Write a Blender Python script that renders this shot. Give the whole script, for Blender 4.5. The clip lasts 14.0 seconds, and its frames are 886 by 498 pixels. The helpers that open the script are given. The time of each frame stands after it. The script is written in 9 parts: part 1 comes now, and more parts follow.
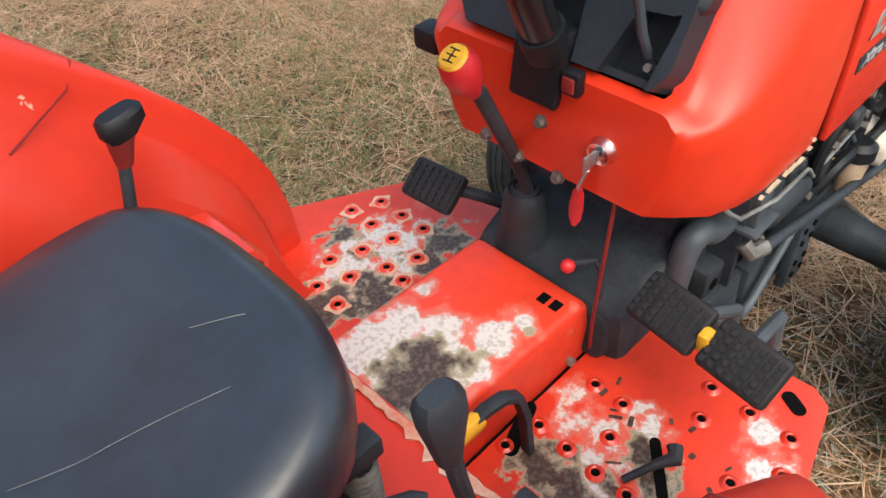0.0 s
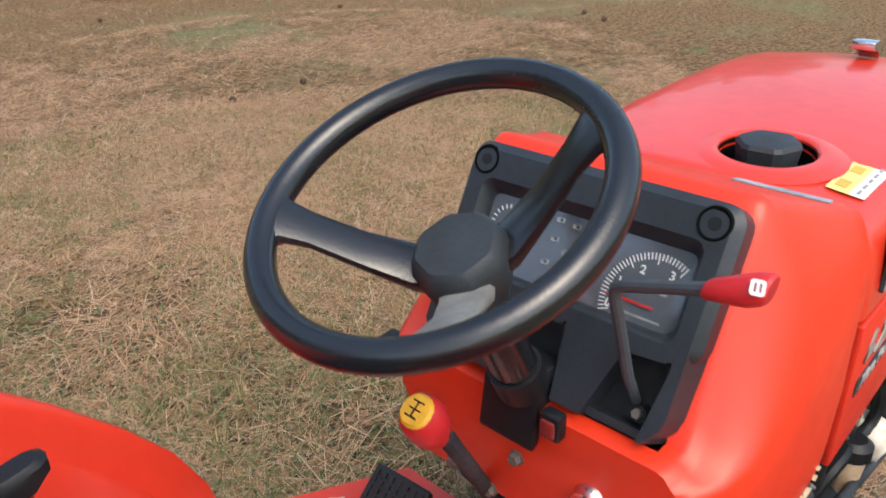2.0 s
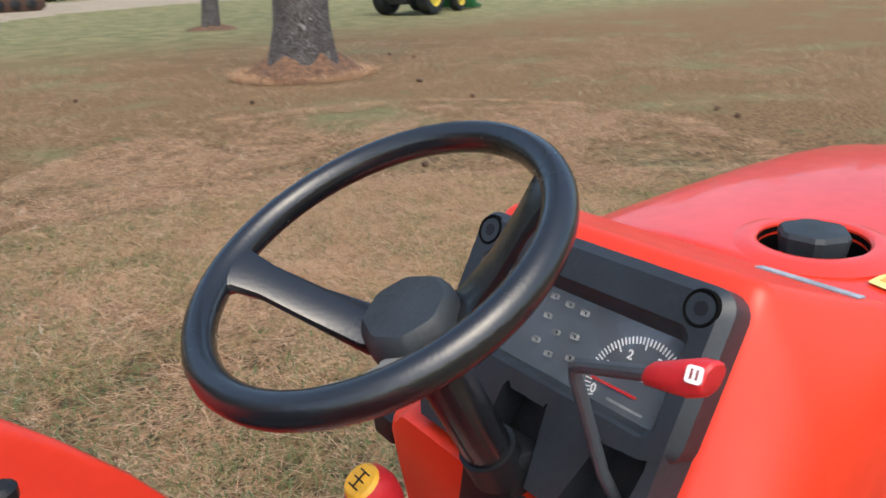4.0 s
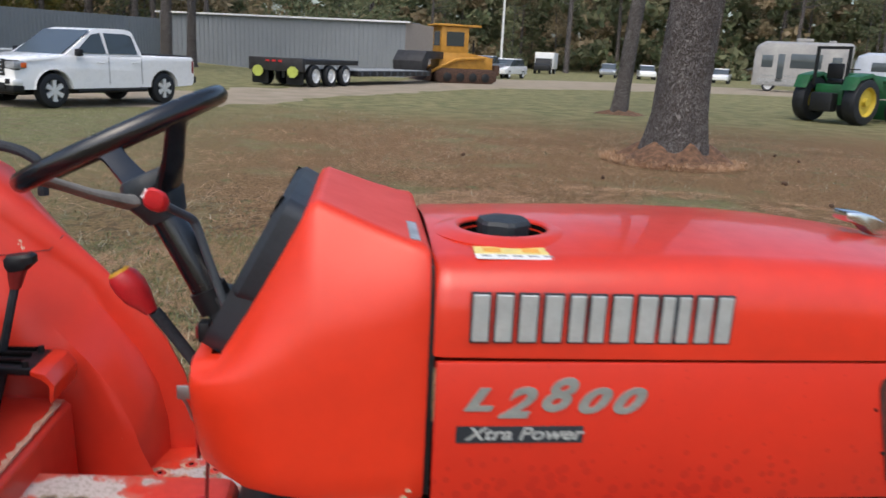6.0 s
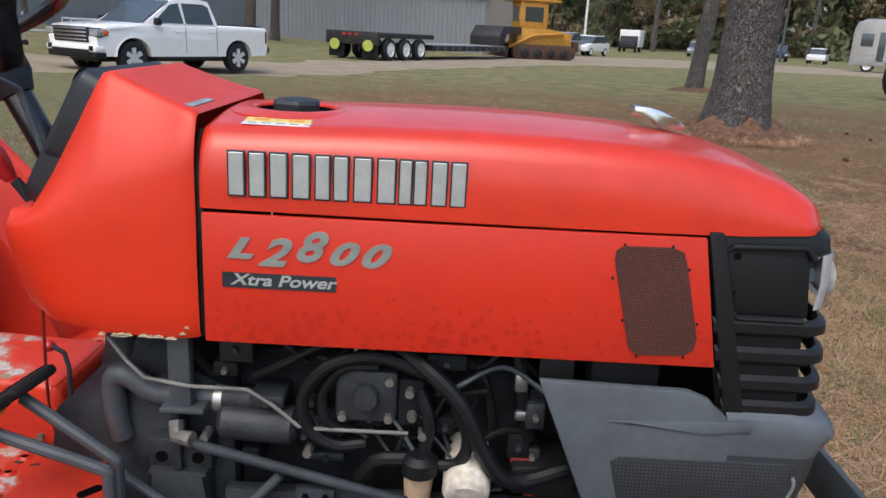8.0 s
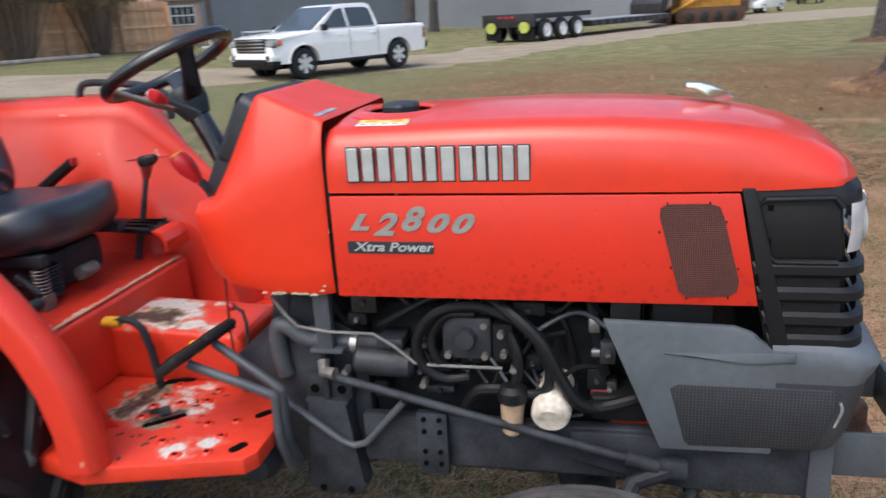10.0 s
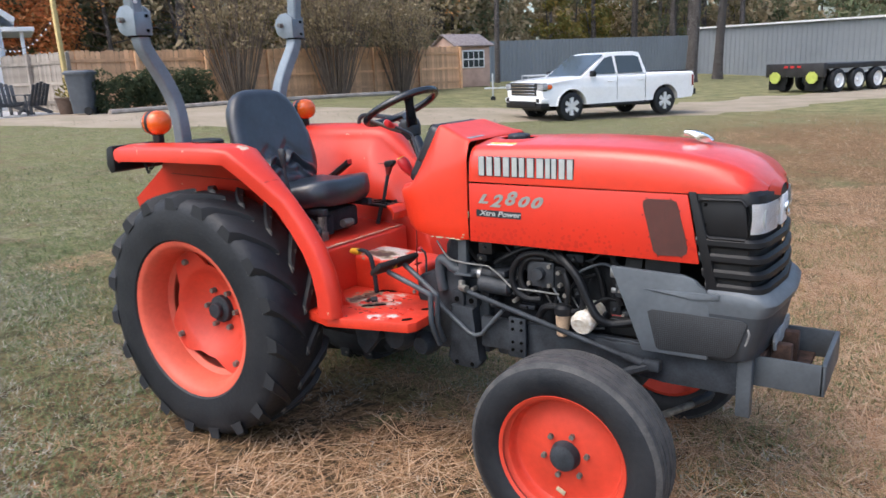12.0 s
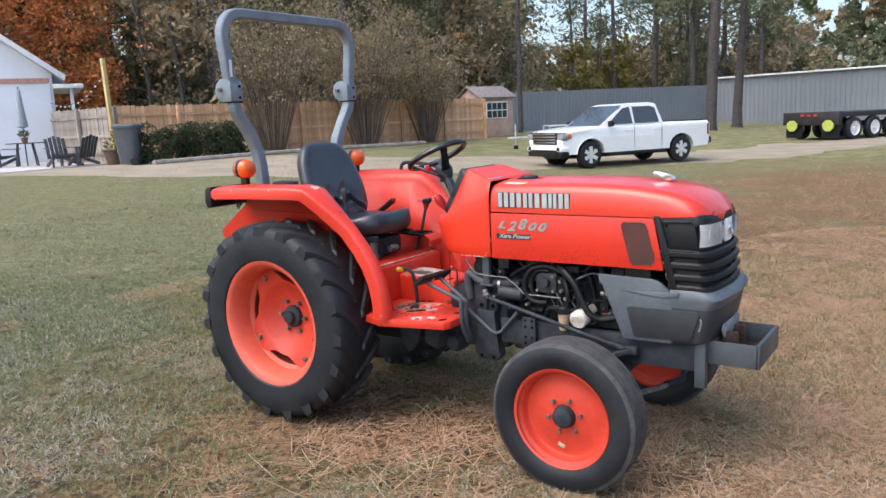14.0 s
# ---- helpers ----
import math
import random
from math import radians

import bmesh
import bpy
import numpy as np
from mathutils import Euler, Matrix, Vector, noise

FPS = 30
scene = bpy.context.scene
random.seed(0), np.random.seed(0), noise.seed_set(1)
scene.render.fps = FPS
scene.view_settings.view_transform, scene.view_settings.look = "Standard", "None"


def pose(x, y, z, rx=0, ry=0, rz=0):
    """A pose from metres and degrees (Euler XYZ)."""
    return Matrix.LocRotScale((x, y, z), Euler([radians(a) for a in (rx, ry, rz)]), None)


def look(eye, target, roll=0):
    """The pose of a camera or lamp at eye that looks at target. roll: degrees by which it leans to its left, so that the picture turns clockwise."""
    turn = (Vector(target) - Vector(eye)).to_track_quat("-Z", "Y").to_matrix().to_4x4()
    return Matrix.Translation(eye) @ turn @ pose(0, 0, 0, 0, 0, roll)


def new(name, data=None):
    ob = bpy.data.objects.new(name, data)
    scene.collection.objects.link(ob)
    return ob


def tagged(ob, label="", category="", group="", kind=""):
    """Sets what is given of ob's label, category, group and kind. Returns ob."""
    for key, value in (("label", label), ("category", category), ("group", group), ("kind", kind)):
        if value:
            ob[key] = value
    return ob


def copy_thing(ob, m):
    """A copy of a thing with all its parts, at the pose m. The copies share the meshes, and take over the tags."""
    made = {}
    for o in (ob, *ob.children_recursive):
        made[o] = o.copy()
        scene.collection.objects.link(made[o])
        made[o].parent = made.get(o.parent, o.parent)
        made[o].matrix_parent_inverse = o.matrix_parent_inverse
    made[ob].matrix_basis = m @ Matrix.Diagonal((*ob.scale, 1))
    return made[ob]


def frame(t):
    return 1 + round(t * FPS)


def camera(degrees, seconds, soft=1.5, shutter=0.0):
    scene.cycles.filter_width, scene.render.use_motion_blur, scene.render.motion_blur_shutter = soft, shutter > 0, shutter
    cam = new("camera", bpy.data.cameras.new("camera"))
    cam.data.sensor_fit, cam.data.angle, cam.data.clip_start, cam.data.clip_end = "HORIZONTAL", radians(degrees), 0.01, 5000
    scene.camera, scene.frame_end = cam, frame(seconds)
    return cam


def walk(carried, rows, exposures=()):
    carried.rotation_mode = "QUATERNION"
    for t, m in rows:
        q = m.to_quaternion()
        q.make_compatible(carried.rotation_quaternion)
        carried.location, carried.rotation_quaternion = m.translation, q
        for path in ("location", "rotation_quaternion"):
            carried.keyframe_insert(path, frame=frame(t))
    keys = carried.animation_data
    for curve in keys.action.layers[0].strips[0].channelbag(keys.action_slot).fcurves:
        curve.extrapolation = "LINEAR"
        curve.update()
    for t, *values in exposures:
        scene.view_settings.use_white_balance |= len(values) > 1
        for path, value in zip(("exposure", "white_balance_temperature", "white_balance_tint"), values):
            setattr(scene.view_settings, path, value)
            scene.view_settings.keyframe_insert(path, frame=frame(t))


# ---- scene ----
cam = camera(60.3, 14.0, shutter=0.4)
PATH = [
    (0, (0.137, -0.522, 1.568), (1.116, 0.558, 0.198), -4.5),
    (0.5, (0.141, -0.509, 1.578), (1.149, 0.528, 0.198), -4.5),
    (1, (0.152, -0.487, 1.605), (1.292, 0.612, 0.384), -4.0),
    (1.5, (0.206, -0.462, 1.612), (1.448, 0.733, 0.598), -2.0),
    (2, (0.263, -0.402, 1.616), (1.555, 0.819, 0.7), -1.8),
    (2.2, (0.27, -0.383, 1.616), (1.574, 0.833, 0.711), -1.8),
    (4.3, (0.426, -0.557, 1.566), (1.41, 1.069, 0.944), -1.3),
    (4.5, (0.461, -0.632, 1.554), (1.332, 1.076, 0.986), -0.7),
    (5, (0.618, -0.805, 1.537), (1.144, 1.061, 1.047), 0.7),
    (5.5, (0.836, -0.988, 1.534), (1.136, 0.932, 1.063), 1.0),
    (6, (1.038, -1.2, 1.51), (1.249, 0.728, 1.02), 2.7),
    (6.5, (1.288, -1.315, 1.496), (1.35, 0.617, 0.982), 2.1),
    (7, (1.477, -1.371, 1.455), (1.477, 0.555, 0.914), 3.0),
    (7.2, (1.496, -1.382, 1.43), (1.504, 0.543, 0.886), 3.6),
    (9.3, (1.541, -1.402, 1.392), (1.416, 0.506, 0.806), -1.7),
    (9.5, (1.569, -1.453, 1.414), (1.372, 0.447, 0.822), -2.7),
    (10, (1.7, -1.666, 1.456), (1.269, 0.194, 0.86), -3.3),
    (10.5, (1.872, -1.851, 1.489), (1.146, -0.075, 0.923), -2.1),
    (11, (2.126, -2.028, 1.494), (1.207, -0.33, 0.974), -2.2),
    (11.5, (2.349, -2.322, 1.504), (1.344, -0.664, 1.012), -2.7),
    (12, (2.564, -2.597, 1.52), (1.495, -0.971, 1.058), -2.2),
    (12.5, (2.754, -2.844, 1.546), (1.634, -1.234, 1.156), -2.4),
    (13, (2.89, -3.132, 1.547), (1.757, -1.52, 1.204), -2.8),
    (13.5, (2.964, -3.29, 1.555), (1.835, -1.674, 1.212), -2.8),
    (14, (3.003, -3.304, 1.557), (1.871, -1.69, 1.221), -2.6),
]
walk(cam, [(t, look(eye, target, roll)) for t, eye, target, roll in PATH],
     [(0, 0.84, 6650, 4), (1.2, 0.8, 6650, 4), (2.2, 0.72, 6550, 5), (4.3, 0.70, 6450, 5), (5.5, 0.36, 6400, 8), (6.5, 0.17, 6350, 8), (7.2, 0.18, 6350, 8), (9.5, 0.42, 6300, 9), (11, 0.70, 6250, 9), (12.5, 0.78, 6200, 9), (14, 0.78, 6200, 9)])


# ---- light ----
SUN_AZ, SUN_EL = radians(203), radians(56)
world = bpy.data.worlds.new("sky")
scene.world = world
world.use_nodes = True
wn = world.node_tree.nodes
sky = wn.new("ShaderNodeTexSky")
sky.sky_type = "NISHITA"
sky.sun_disc = False
sky.sun_elevation, sky.sun_rotation = SUN_EL, SUN_AZ
sky.air_density, sky.dust_density, sky.ozone_density = 1.0, 4.0, 1.0
world.node_tree.links.new(sky.outputs[0], wn["Background"].inputs[0])
wn["Background"].inputs[1].default_value = 0.2
sun_data = bpy.data.lights.new("sun", "SUN")
sun_data.energy, sun_data.angle, sun_data.color = 0.55, radians(60), (1.0, 0.96, 0.92)
sun = new("sun", sun_data)
sun.matrix_world = look((0, 0, 0), (-math.sin(SUN_AZ) * math.cos(SUN_EL), -math.cos(SUN_AZ) * math.cos(SUN_EL), -math.sin(SUN_EL)))


# ---- materials ----
def material(name, color, rough=0.5, metal=0.0, var=0.12, scale=8.0, bump=0.0, bump_scale=60.0, coat=0.0, spec=0.5, color2=None, random=0.0):
    """A surface with two scales of variation in colour and roughness, and fine relief."""
    m = bpy.data.materials.new(name)
    m.use_nodes = True
    nt = m.node_tree
    n, l = nt.nodes, nt.links
    b = n["Principled BSDF"]
    b.inputs["Roughness"].default_value, b.inputs["Metallic"].default_value = rough, metal
    b.inputs["Coat Weight"].default_value = coat
    b.inputs["Specular IOR Level"].default_value = spec
    tc = n.new("ShaderNodeTexCoord")
    big, small = n.new("ShaderNodeTexNoise"), n.new("ShaderNodeTexNoise")
    big.inputs["Scale"].default_value, big.inputs["Detail"].default_value = scale, 5
    small.inputs["Scale"].default_value, small.inputs["Detail"].default_value = scale * 9, 4
    for t in (big, small):
        l.new(tc.outputs["Object"], t.inputs["Vector"])
    mixf = n.new("ShaderNodeMath")
    mixf.operation = "MULTIPLY_ADD"
    l.new(small.outputs[0], mixf.inputs[0])
    mixf.inputs[1].default_value = 0.4
    l.new(big.outputs[0], mixf.inputs[2])
    ramp = n.new("ShaderNodeMapRange")
    ramp.inputs[1].default_value, ramp.inputs[2].default_value = 0.45, 0.95
    l.new(mixf.outputs[0], ramp.inputs[0])
    mix = n.new("ShaderNodeMix")
    mix.data_type = "RGBA"
    c2 = color2 or tuple(c * (1 - 2 * var) for c in color)
    c1 = color if color2 else tuple(min(1, c * (1 + var)) for c in color)
    mix.inputs[6].default_value, mix.inputs[7].default_value = (*c1, 1), (*c2, 1)
    l.new(ramp.outputs[0], mix.inputs[0])
    out = mix.outputs[2]
    if random:
        oi, hsv = n.new("ShaderNodeObjectInfo"), n.new("ShaderNodeHueSaturation")
        mr = n.new("ShaderNodeMapRange")
        mr.inputs[3].default_value, mr.inputs[4].default_value = 1 - random, 1 + random
        l.new(oi.outputs["Random"], mr.inputs[0])
        l.new(mr.outputs[0], hsv.inputs["Value"])
        l.new(out, hsv.inputs["Color"])
        out = hsv.outputs[0]
    l.new(out, b.inputs["Base Color"])
    rr = n.new("ShaderNodeMapRange")
    rr.inputs[3].default_value, rr.inputs[4].default_value = max(0, rough - 0.08), min(1, rough + 0.12)
    l.new(mixf.outputs[0], rr.inputs[0])
    l.new(rr.outputs[0], b.inputs["Roughness"])
    if bump:
        bt, bn = n.new("ShaderNodeTexNoise"), n.new("ShaderNodeBump")
        bt.inputs["Scale"].default_value, bt.inputs["Detail"].default_value = bump_scale, 6
        l.new(tc.outputs["Object"], bt.inputs["Vector"])
        bn.inputs["Strength"].default_value, bn.inputs["Distance"].default_value = bump, 0.01
        l.new(bt.outputs[0], bn.inputs["Height"])
        l.new(bn.outputs[0], b.inputs["Normal"])
    return m


ORANGE = material("orange_paint", (0.66, 0.034, 0.012), 0.26, var=0.10, scale=3, bump=0.02, bump_scale=90, coat=0.35)
BLACK_PLASTIC = material("black_plastic", (0.008, 0.009, 0.011), 0.42, var=0.15, bump=0.08, bump_scale=400, spec=0.35)
RUBBER = material("rubber", (0.010, 0.010, 0.011), 0.6, var=0.25, scale=6, bump=0.2, bump_scale=60)
GREY_METAL = material("grey_paint", (0.064, 0.076, 0.088), 0.45, var=0.15, scale=10, bump=0.05)
DARK_METAL = material("dark_grey_paint", (0.034, 0.040, 0.048), 0.55, var=0.3, scale=14, bump=0.12, spec=0.25)
ROPS_PAINT = material("blue_grey_paint", (0.20, 0.24, 0.275), 0.42, metal=0.2, var=0.12, scale=9)
VINYL = material("black_vinyl", (0.022, 0.028, 0.037), 0.30, var=0.3, scale=5, bump=0.25, bump_scale=9, spec=0.85)
CHROME = material("chrome", (0.8, 0.82, 0.85), 0.1, metal=1.0, var=0.05)
STEEL = material("bare_steel", (0.45, 0.46, 0.47), 0.35, metal=0.9, var=0.15)
AMBER = material("amber_lens", (0.75, 0.12, 0.01), 0.2, var=0.1, coat=0.5)
WHITE = material("white_paint", (0.75, 0.76, 0.76), 0.35, var=0.04)
CAR_WHITE = material("white_car_paint", (0.84, 0.85, 0.86), 0.22, var=0.02, coat=0.6)
GLASS_DARK = material("tinted_glass", (0.03, 0.04, 0.045), 0.06, var=0.05, coat=0.6)
METAL_WALL = material("grey_metal_wall", (0.20, 0.22, 0.245), 0.5, var=0.05, scale=0.4)
FENCE_WOOD = material("fence_wood", (0.66, 0.40, 0.23), 0.8, var=0.15, scale=3, random=0.2)
YELLOW_PAINT = material("yellow_machine_paint", (0.48, 0.235, 0.03), 0.5, var=0.15, scale=3)
GREEN_PAINT = material("green_machine_paint", (0.012, 0.10, 0.03), 0.4, var=0.15, scale=3)
TYRE = material("dusty_tyre_rubber", (0.005, 0.007, 0.011), 0.48, color2=(0.022, 0.024, 0.028), scale=5, bump=0.2, bump_scale=70, spec=0.35)
RIM_DISC = material("dulled_wheel_paint", (0.60, 0.050, 0.024), 0.45, var=0.12, scale=5)
RIM_PALE = material("faded_rim_paint", (0.65, 0.105, 0.060), 0.5, var=0.1, scale=6)
BOLT = material("dull_bolt_steel", (0.22, 0.21, 0.19), 0.55, metal=0.6, var=0.3, scale=40)
CREAM = material("cream_decal", (0.46, 0.40, 0.27), 0.6, var=0.15, scale=30)


BEZEL = material("satin_bezel_plastic", (0.020, 0.025, 0.032), 0.38, var=0.2, scale=14, bump=0.06, bump_scale=300)
DARK_HOLE = material("dark_recess", (0.004, 0.004, 0.004), 0.8, spec=0.05)
YELLOW_DECAL = material("yellow_decal", (0.74, 0.60, 0.20), 0.5, var=0.1, scale=40)
DECAL_ORANGE = material("orange_print", (0.72, 0.36, 0.06), 0.5, var=0.1, scale=40)
BADGE_SILVER = material("silver_badge", (0.55, 0.60, 0.60), 0.3, metal=0.5, var=0.1, scale=20)
BADGE_GREY = material("grey_green_badge", (0.30, 0.33, 0.31), 0.4, metal=0.3, var=0.15, scale=30)
GREY_TAPE = material("grey_tape", (0.30, 0.34, 0.38), 0.6, var=0.2, scale=40)
RED_PLASTIC = material("red_plastic", (0.55, 0.02, 0.025), 0.35, var=0.1, scale=30)
DARK_RED = material("dark_red_plastic", (0.20, 0.018, 0.016), 0.4, var=0.15, scale=30)
YELLOW_PLASTIC = material("yellow_plastic", (0.70, 0.36, 0.02), 0.45, var=0.12, scale=40)
SOFT_BLACK = material("soft_black_plastic", (0.008, 0.009, 0.011), 0.18, spec=0.8, var=0.2, scale=12, bump=0.05, bump_scale=300)
GREY_PLASTIC = material("pale_grey_plastic", (0.20, 0.20, 0.19), 0.6, var=0.2, scale=25)
GREY_PLASTIC2 = material("dusty_black_plastic", (0.022, 0.028, 0.034), 0.5, var=0.2, scale=20, bump=0.1, bump_scale=200)
# dark face lifted to blue-grey; the cover's sky reflection is in this colour
GAUGE = material("gauge_face", (0.085, 0.10, 0.12), 0.4, var=0.1)
ENGINE = material("grimy_engine_paint", (0.011, 0.013, 0.016), 0.62, var=0.4, scale=18, bump=0.3, bump_scale=60, spec=0.22)
ENGINE_LIGHT = material("dusty_engine_paint", (0.026, 0.031, 0.038), 0.5, var=0.3, scale=25, bump=0.2, bump_scale=80)
BLACK_METAL = material("black_metal", (0.007, 0.008, 0.009), 0.5, var=0.3, scale=15, bump=0.15)
BOWL = material("cloudy_bowl", (0.50, 0.36, 0.24), 0.25, var=0.2, scale=30)
SPECKLED = material("speckled_white_paint", (0.74, 0.73, 0.68), 0.4, color2=(0.45, 0.36, 0.25), scale=60)
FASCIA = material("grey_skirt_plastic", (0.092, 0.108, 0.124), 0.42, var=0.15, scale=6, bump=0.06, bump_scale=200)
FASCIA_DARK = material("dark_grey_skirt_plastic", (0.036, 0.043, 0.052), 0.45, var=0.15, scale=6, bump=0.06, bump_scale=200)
FADED_GREY = material("scraped_plastic", (0.32, 0.33, 0.33), 0.6, var=0.3, scale=25)
LAMP_BACK = material("lamp_reflector", (0.86, 0.87, 0.88), 0.40, metal=0.0, var=0.1, scale=20)
RUST = material("rust", (0.085, 0.045, 0.03), 0.85, var=0.4, scale=30, bump=0.3, bump_scale=90)
CREAM_WORN = material("worn_cream_primer", (0.62, 0.52, 0.38), 0.6, color2=(0.55, 0.08, 0.04), scale=14)


def clear_glass(name):
    m = bpy.data.materials.new(name)
    m.use_nodes = True
    n, l = m.node_tree.nodes, m.node_tree.links
    glossy, trans, mix = n.new("ShaderNodeBsdfGlossy"), n.new("ShaderNodeBsdfTransparent"), n.new("ShaderNodeMixShader")
    glossy.inputs["Roughness"].default_value = 0.08
    fr, pw, sc = n.new("ShaderNodeLayerWeight"), n.new("ShaderNodeMath"), n.new("ShaderNodeMath")
    pw.operation, sc.operation = "POWER", "MULTIPLY_ADD"
    pw.inputs[1].default_value, sc.inputs[1].default_value, sc.inputs[2].default_value = 4.0, 0.6, 0.05
    l.new(fr.outputs["Facing"], pw.inputs[0])
    l.new(pw.outputs[0], sc.inputs[0])
    l.new(sc.outputs[0], mix.inputs[0])
    l.new(trans.outputs[0], mix.inputs[1])
    l.new(glossy.outputs[0], mix.inputs[2])
    l.new(mix.outputs[0], n["Material Output"].inputs[0])
    return m


CLEAR = clear_glass("clear_cover")


def worn(name, z, pale, dark, base=(0.70, 0.045, 0.018), scale=14.0):
    """Paint worn to a pale primer in some patches and to dirty bare metal in others: (x, y, radius, depth) each."""
    m = material(name, base, 0.4, var=0.12, scale=6)
    n, l = m.node_tree.nodes, m.node_tree.links
    b = n["Principled BSDF"]
    tc = n.new("ShaderNodeTexCoord")

    def patches(spots, sc):
        nz = n.new("ShaderNodeTexNoise")
        nz.inputs["Scale"].default_value, nz.inputs["Detail"].default_value, nz.inputs["Roughness"].default_value = sc, 7, 0.60
        l.new(tc.outputs["Object"], nz.inputs["Vector"])
        last = None
        for x, y, r, depth in spots:
            vm, mr = n.new("ShaderNodeVectorMath"), n.new("ShaderNodeMapRange")
            vm.operation = "DISTANCE"
            vm.inputs[1].default_value = (x, y, z)
            l.new(tc.outputs["Object"], vm.inputs[0])
            for i, v in enumerate((0.0, r, depth, 0.0)):
                mr.inputs[i + 1].default_value = v
            l.new(vm.outputs["Value"], mr.inputs[0])
            out = mr.outputs[0]
            if last is not None:
                mx = n.new("ShaderNodeMath")
                mx.operation = "MAXIMUM"
                l.new(last, mx.inputs[0])
                l.new(out, mx.inputs[1])
                out = mx.outputs[0]
            last = out
        add = n.new("ShaderNodeMath")
        add.operation = "MULTIPLY_ADD"
        add.inputs[1].default_value = 1.2
        l.new(nz.outputs[0], add.inputs[0])
        l.new(last, add.inputs[2])
        return add.outputs[0]

    def over(level, edge, out, paint, colour):
        mr, mix = n.new("ShaderNodeMapRange"), n.new("ShaderNodeMix")
        mr.inputs[1].default_value, mr.inputs[2].default_value = level, level + edge
        l.new(out, mr.inputs[0])
        mix.data_type = "RGBA"
        l.new(mr.outputs[0], mix.inputs[0])
        l.new(paint, mix.inputs[6])
        if isinstance(colour, tuple):
            mix.inputs[7].default_value = (*colour, 1)
        else:
            l.new(colour, mix.inputs[7])
        return mix.outputs[2]
    paint = b.inputs["Base Color"].links[0].from_socket
    grit = n.new("ShaderNodeTexNoise")
    grit.inputs["Scale"].default_value, grit.inputs["Detail"].default_value = 130, 6
    l.new(tc.outputs["Object"], grit.inputs["Vector"])
    primer = over(0.50, 0.10, grit.outputs[0], over(-1.0, 0.1, grit.outputs[0], paint, (0.60, 0.56, 0.53)), (0.44, 0.40, 0.35))
    bare = over(0.46, 0.16, grit.outputs[0], over(-1.0, 0.1, grit.outputs[0], paint, (0.045, 0.030, 0.024)), (0.12, 0.085, 0.065))
    light, deep = patches(pale, scale), patches(dark, scale * 1.3)
    col = over(0.80, 0.10, light, paint, (0.60, 0.13, 0.09))
    col = over(0.92, 0.07, light, col, primer)
    col = over(0.84, 0.05, deep, col, (0.36, 0.31, 0.21))
    col = over(0.89, 0.13, deep, col, bare)
    l.new(col, b.inputs["Base Color"])
    return m


WORN_RIGHT = worn("right_plate_paint", 0.60, ((0.73, -0.135, 0.06, 0.5), (0.704, -0.18, 0.08, 0.55), (0.76, -0.25, 0.07, 0.5), (0.854, -0.375, 0.06, 0.5), (0.81, -0.405, 0.07, 0.55), (0.67, -0.27, 0.10, 0.5), (0.64, -0.24, 0.1, 0.5)),
                  ((0.60, -0.175, 0.09, 0.6), (0.715, -0.275, 0.05, 0.55), (0.60, -0.24, 0.10, 0.6), (0.70, -0.315, 0.06, 0.45)), scale=20)
WORN_LEFT = worn("left_plate_paint", 0.60, ((0.78, 0.34, 0.13, 0.6), (0.68, 0.33, 0.14, 0.6), (0.84, 0.32, 0.09, 0.5), (0.74, 0.27, 0.10, 0.55)),
                 ((0.67, 0.25, 0.10, 0.62), (0.728, 0.42, 0.07, 0.52), (0.85, 0.25, 0.09, 0.62), (0.60, 0.29, 0.10, 0.6), (0.79, 0.24, 0.08, 0.5), (0.72, 0.34, 0.06, 0.4)), scale=22)
WORN_TUNNEL = worn("tunnel_paint", 0.73, ((0.56, 0.07, 0.13, 0.6), (0.50, 0.06, 0.14, 0.6), (0.62, 0.03, 0.10, 0.52), (0.66, -0.035, 0.09, 0.5), (0.56, -0.01, 0.14, 0.55), (0.71, -0.06, 0.06, 0.42), (0.66, 0.10, 0.05, 0.45), (0.78, -0.085, 0.03, 0.4)),
                   ((0.555, -0.015, 0.09, 0.60), (0.60, -0.045, 0.06, 0.5), (0.51, -0.01, 0.10, 0.55), (0.70, -0.072, 0.03, 0.42), (0.60, 0.126, 0.03, 0.4)), scale=11)


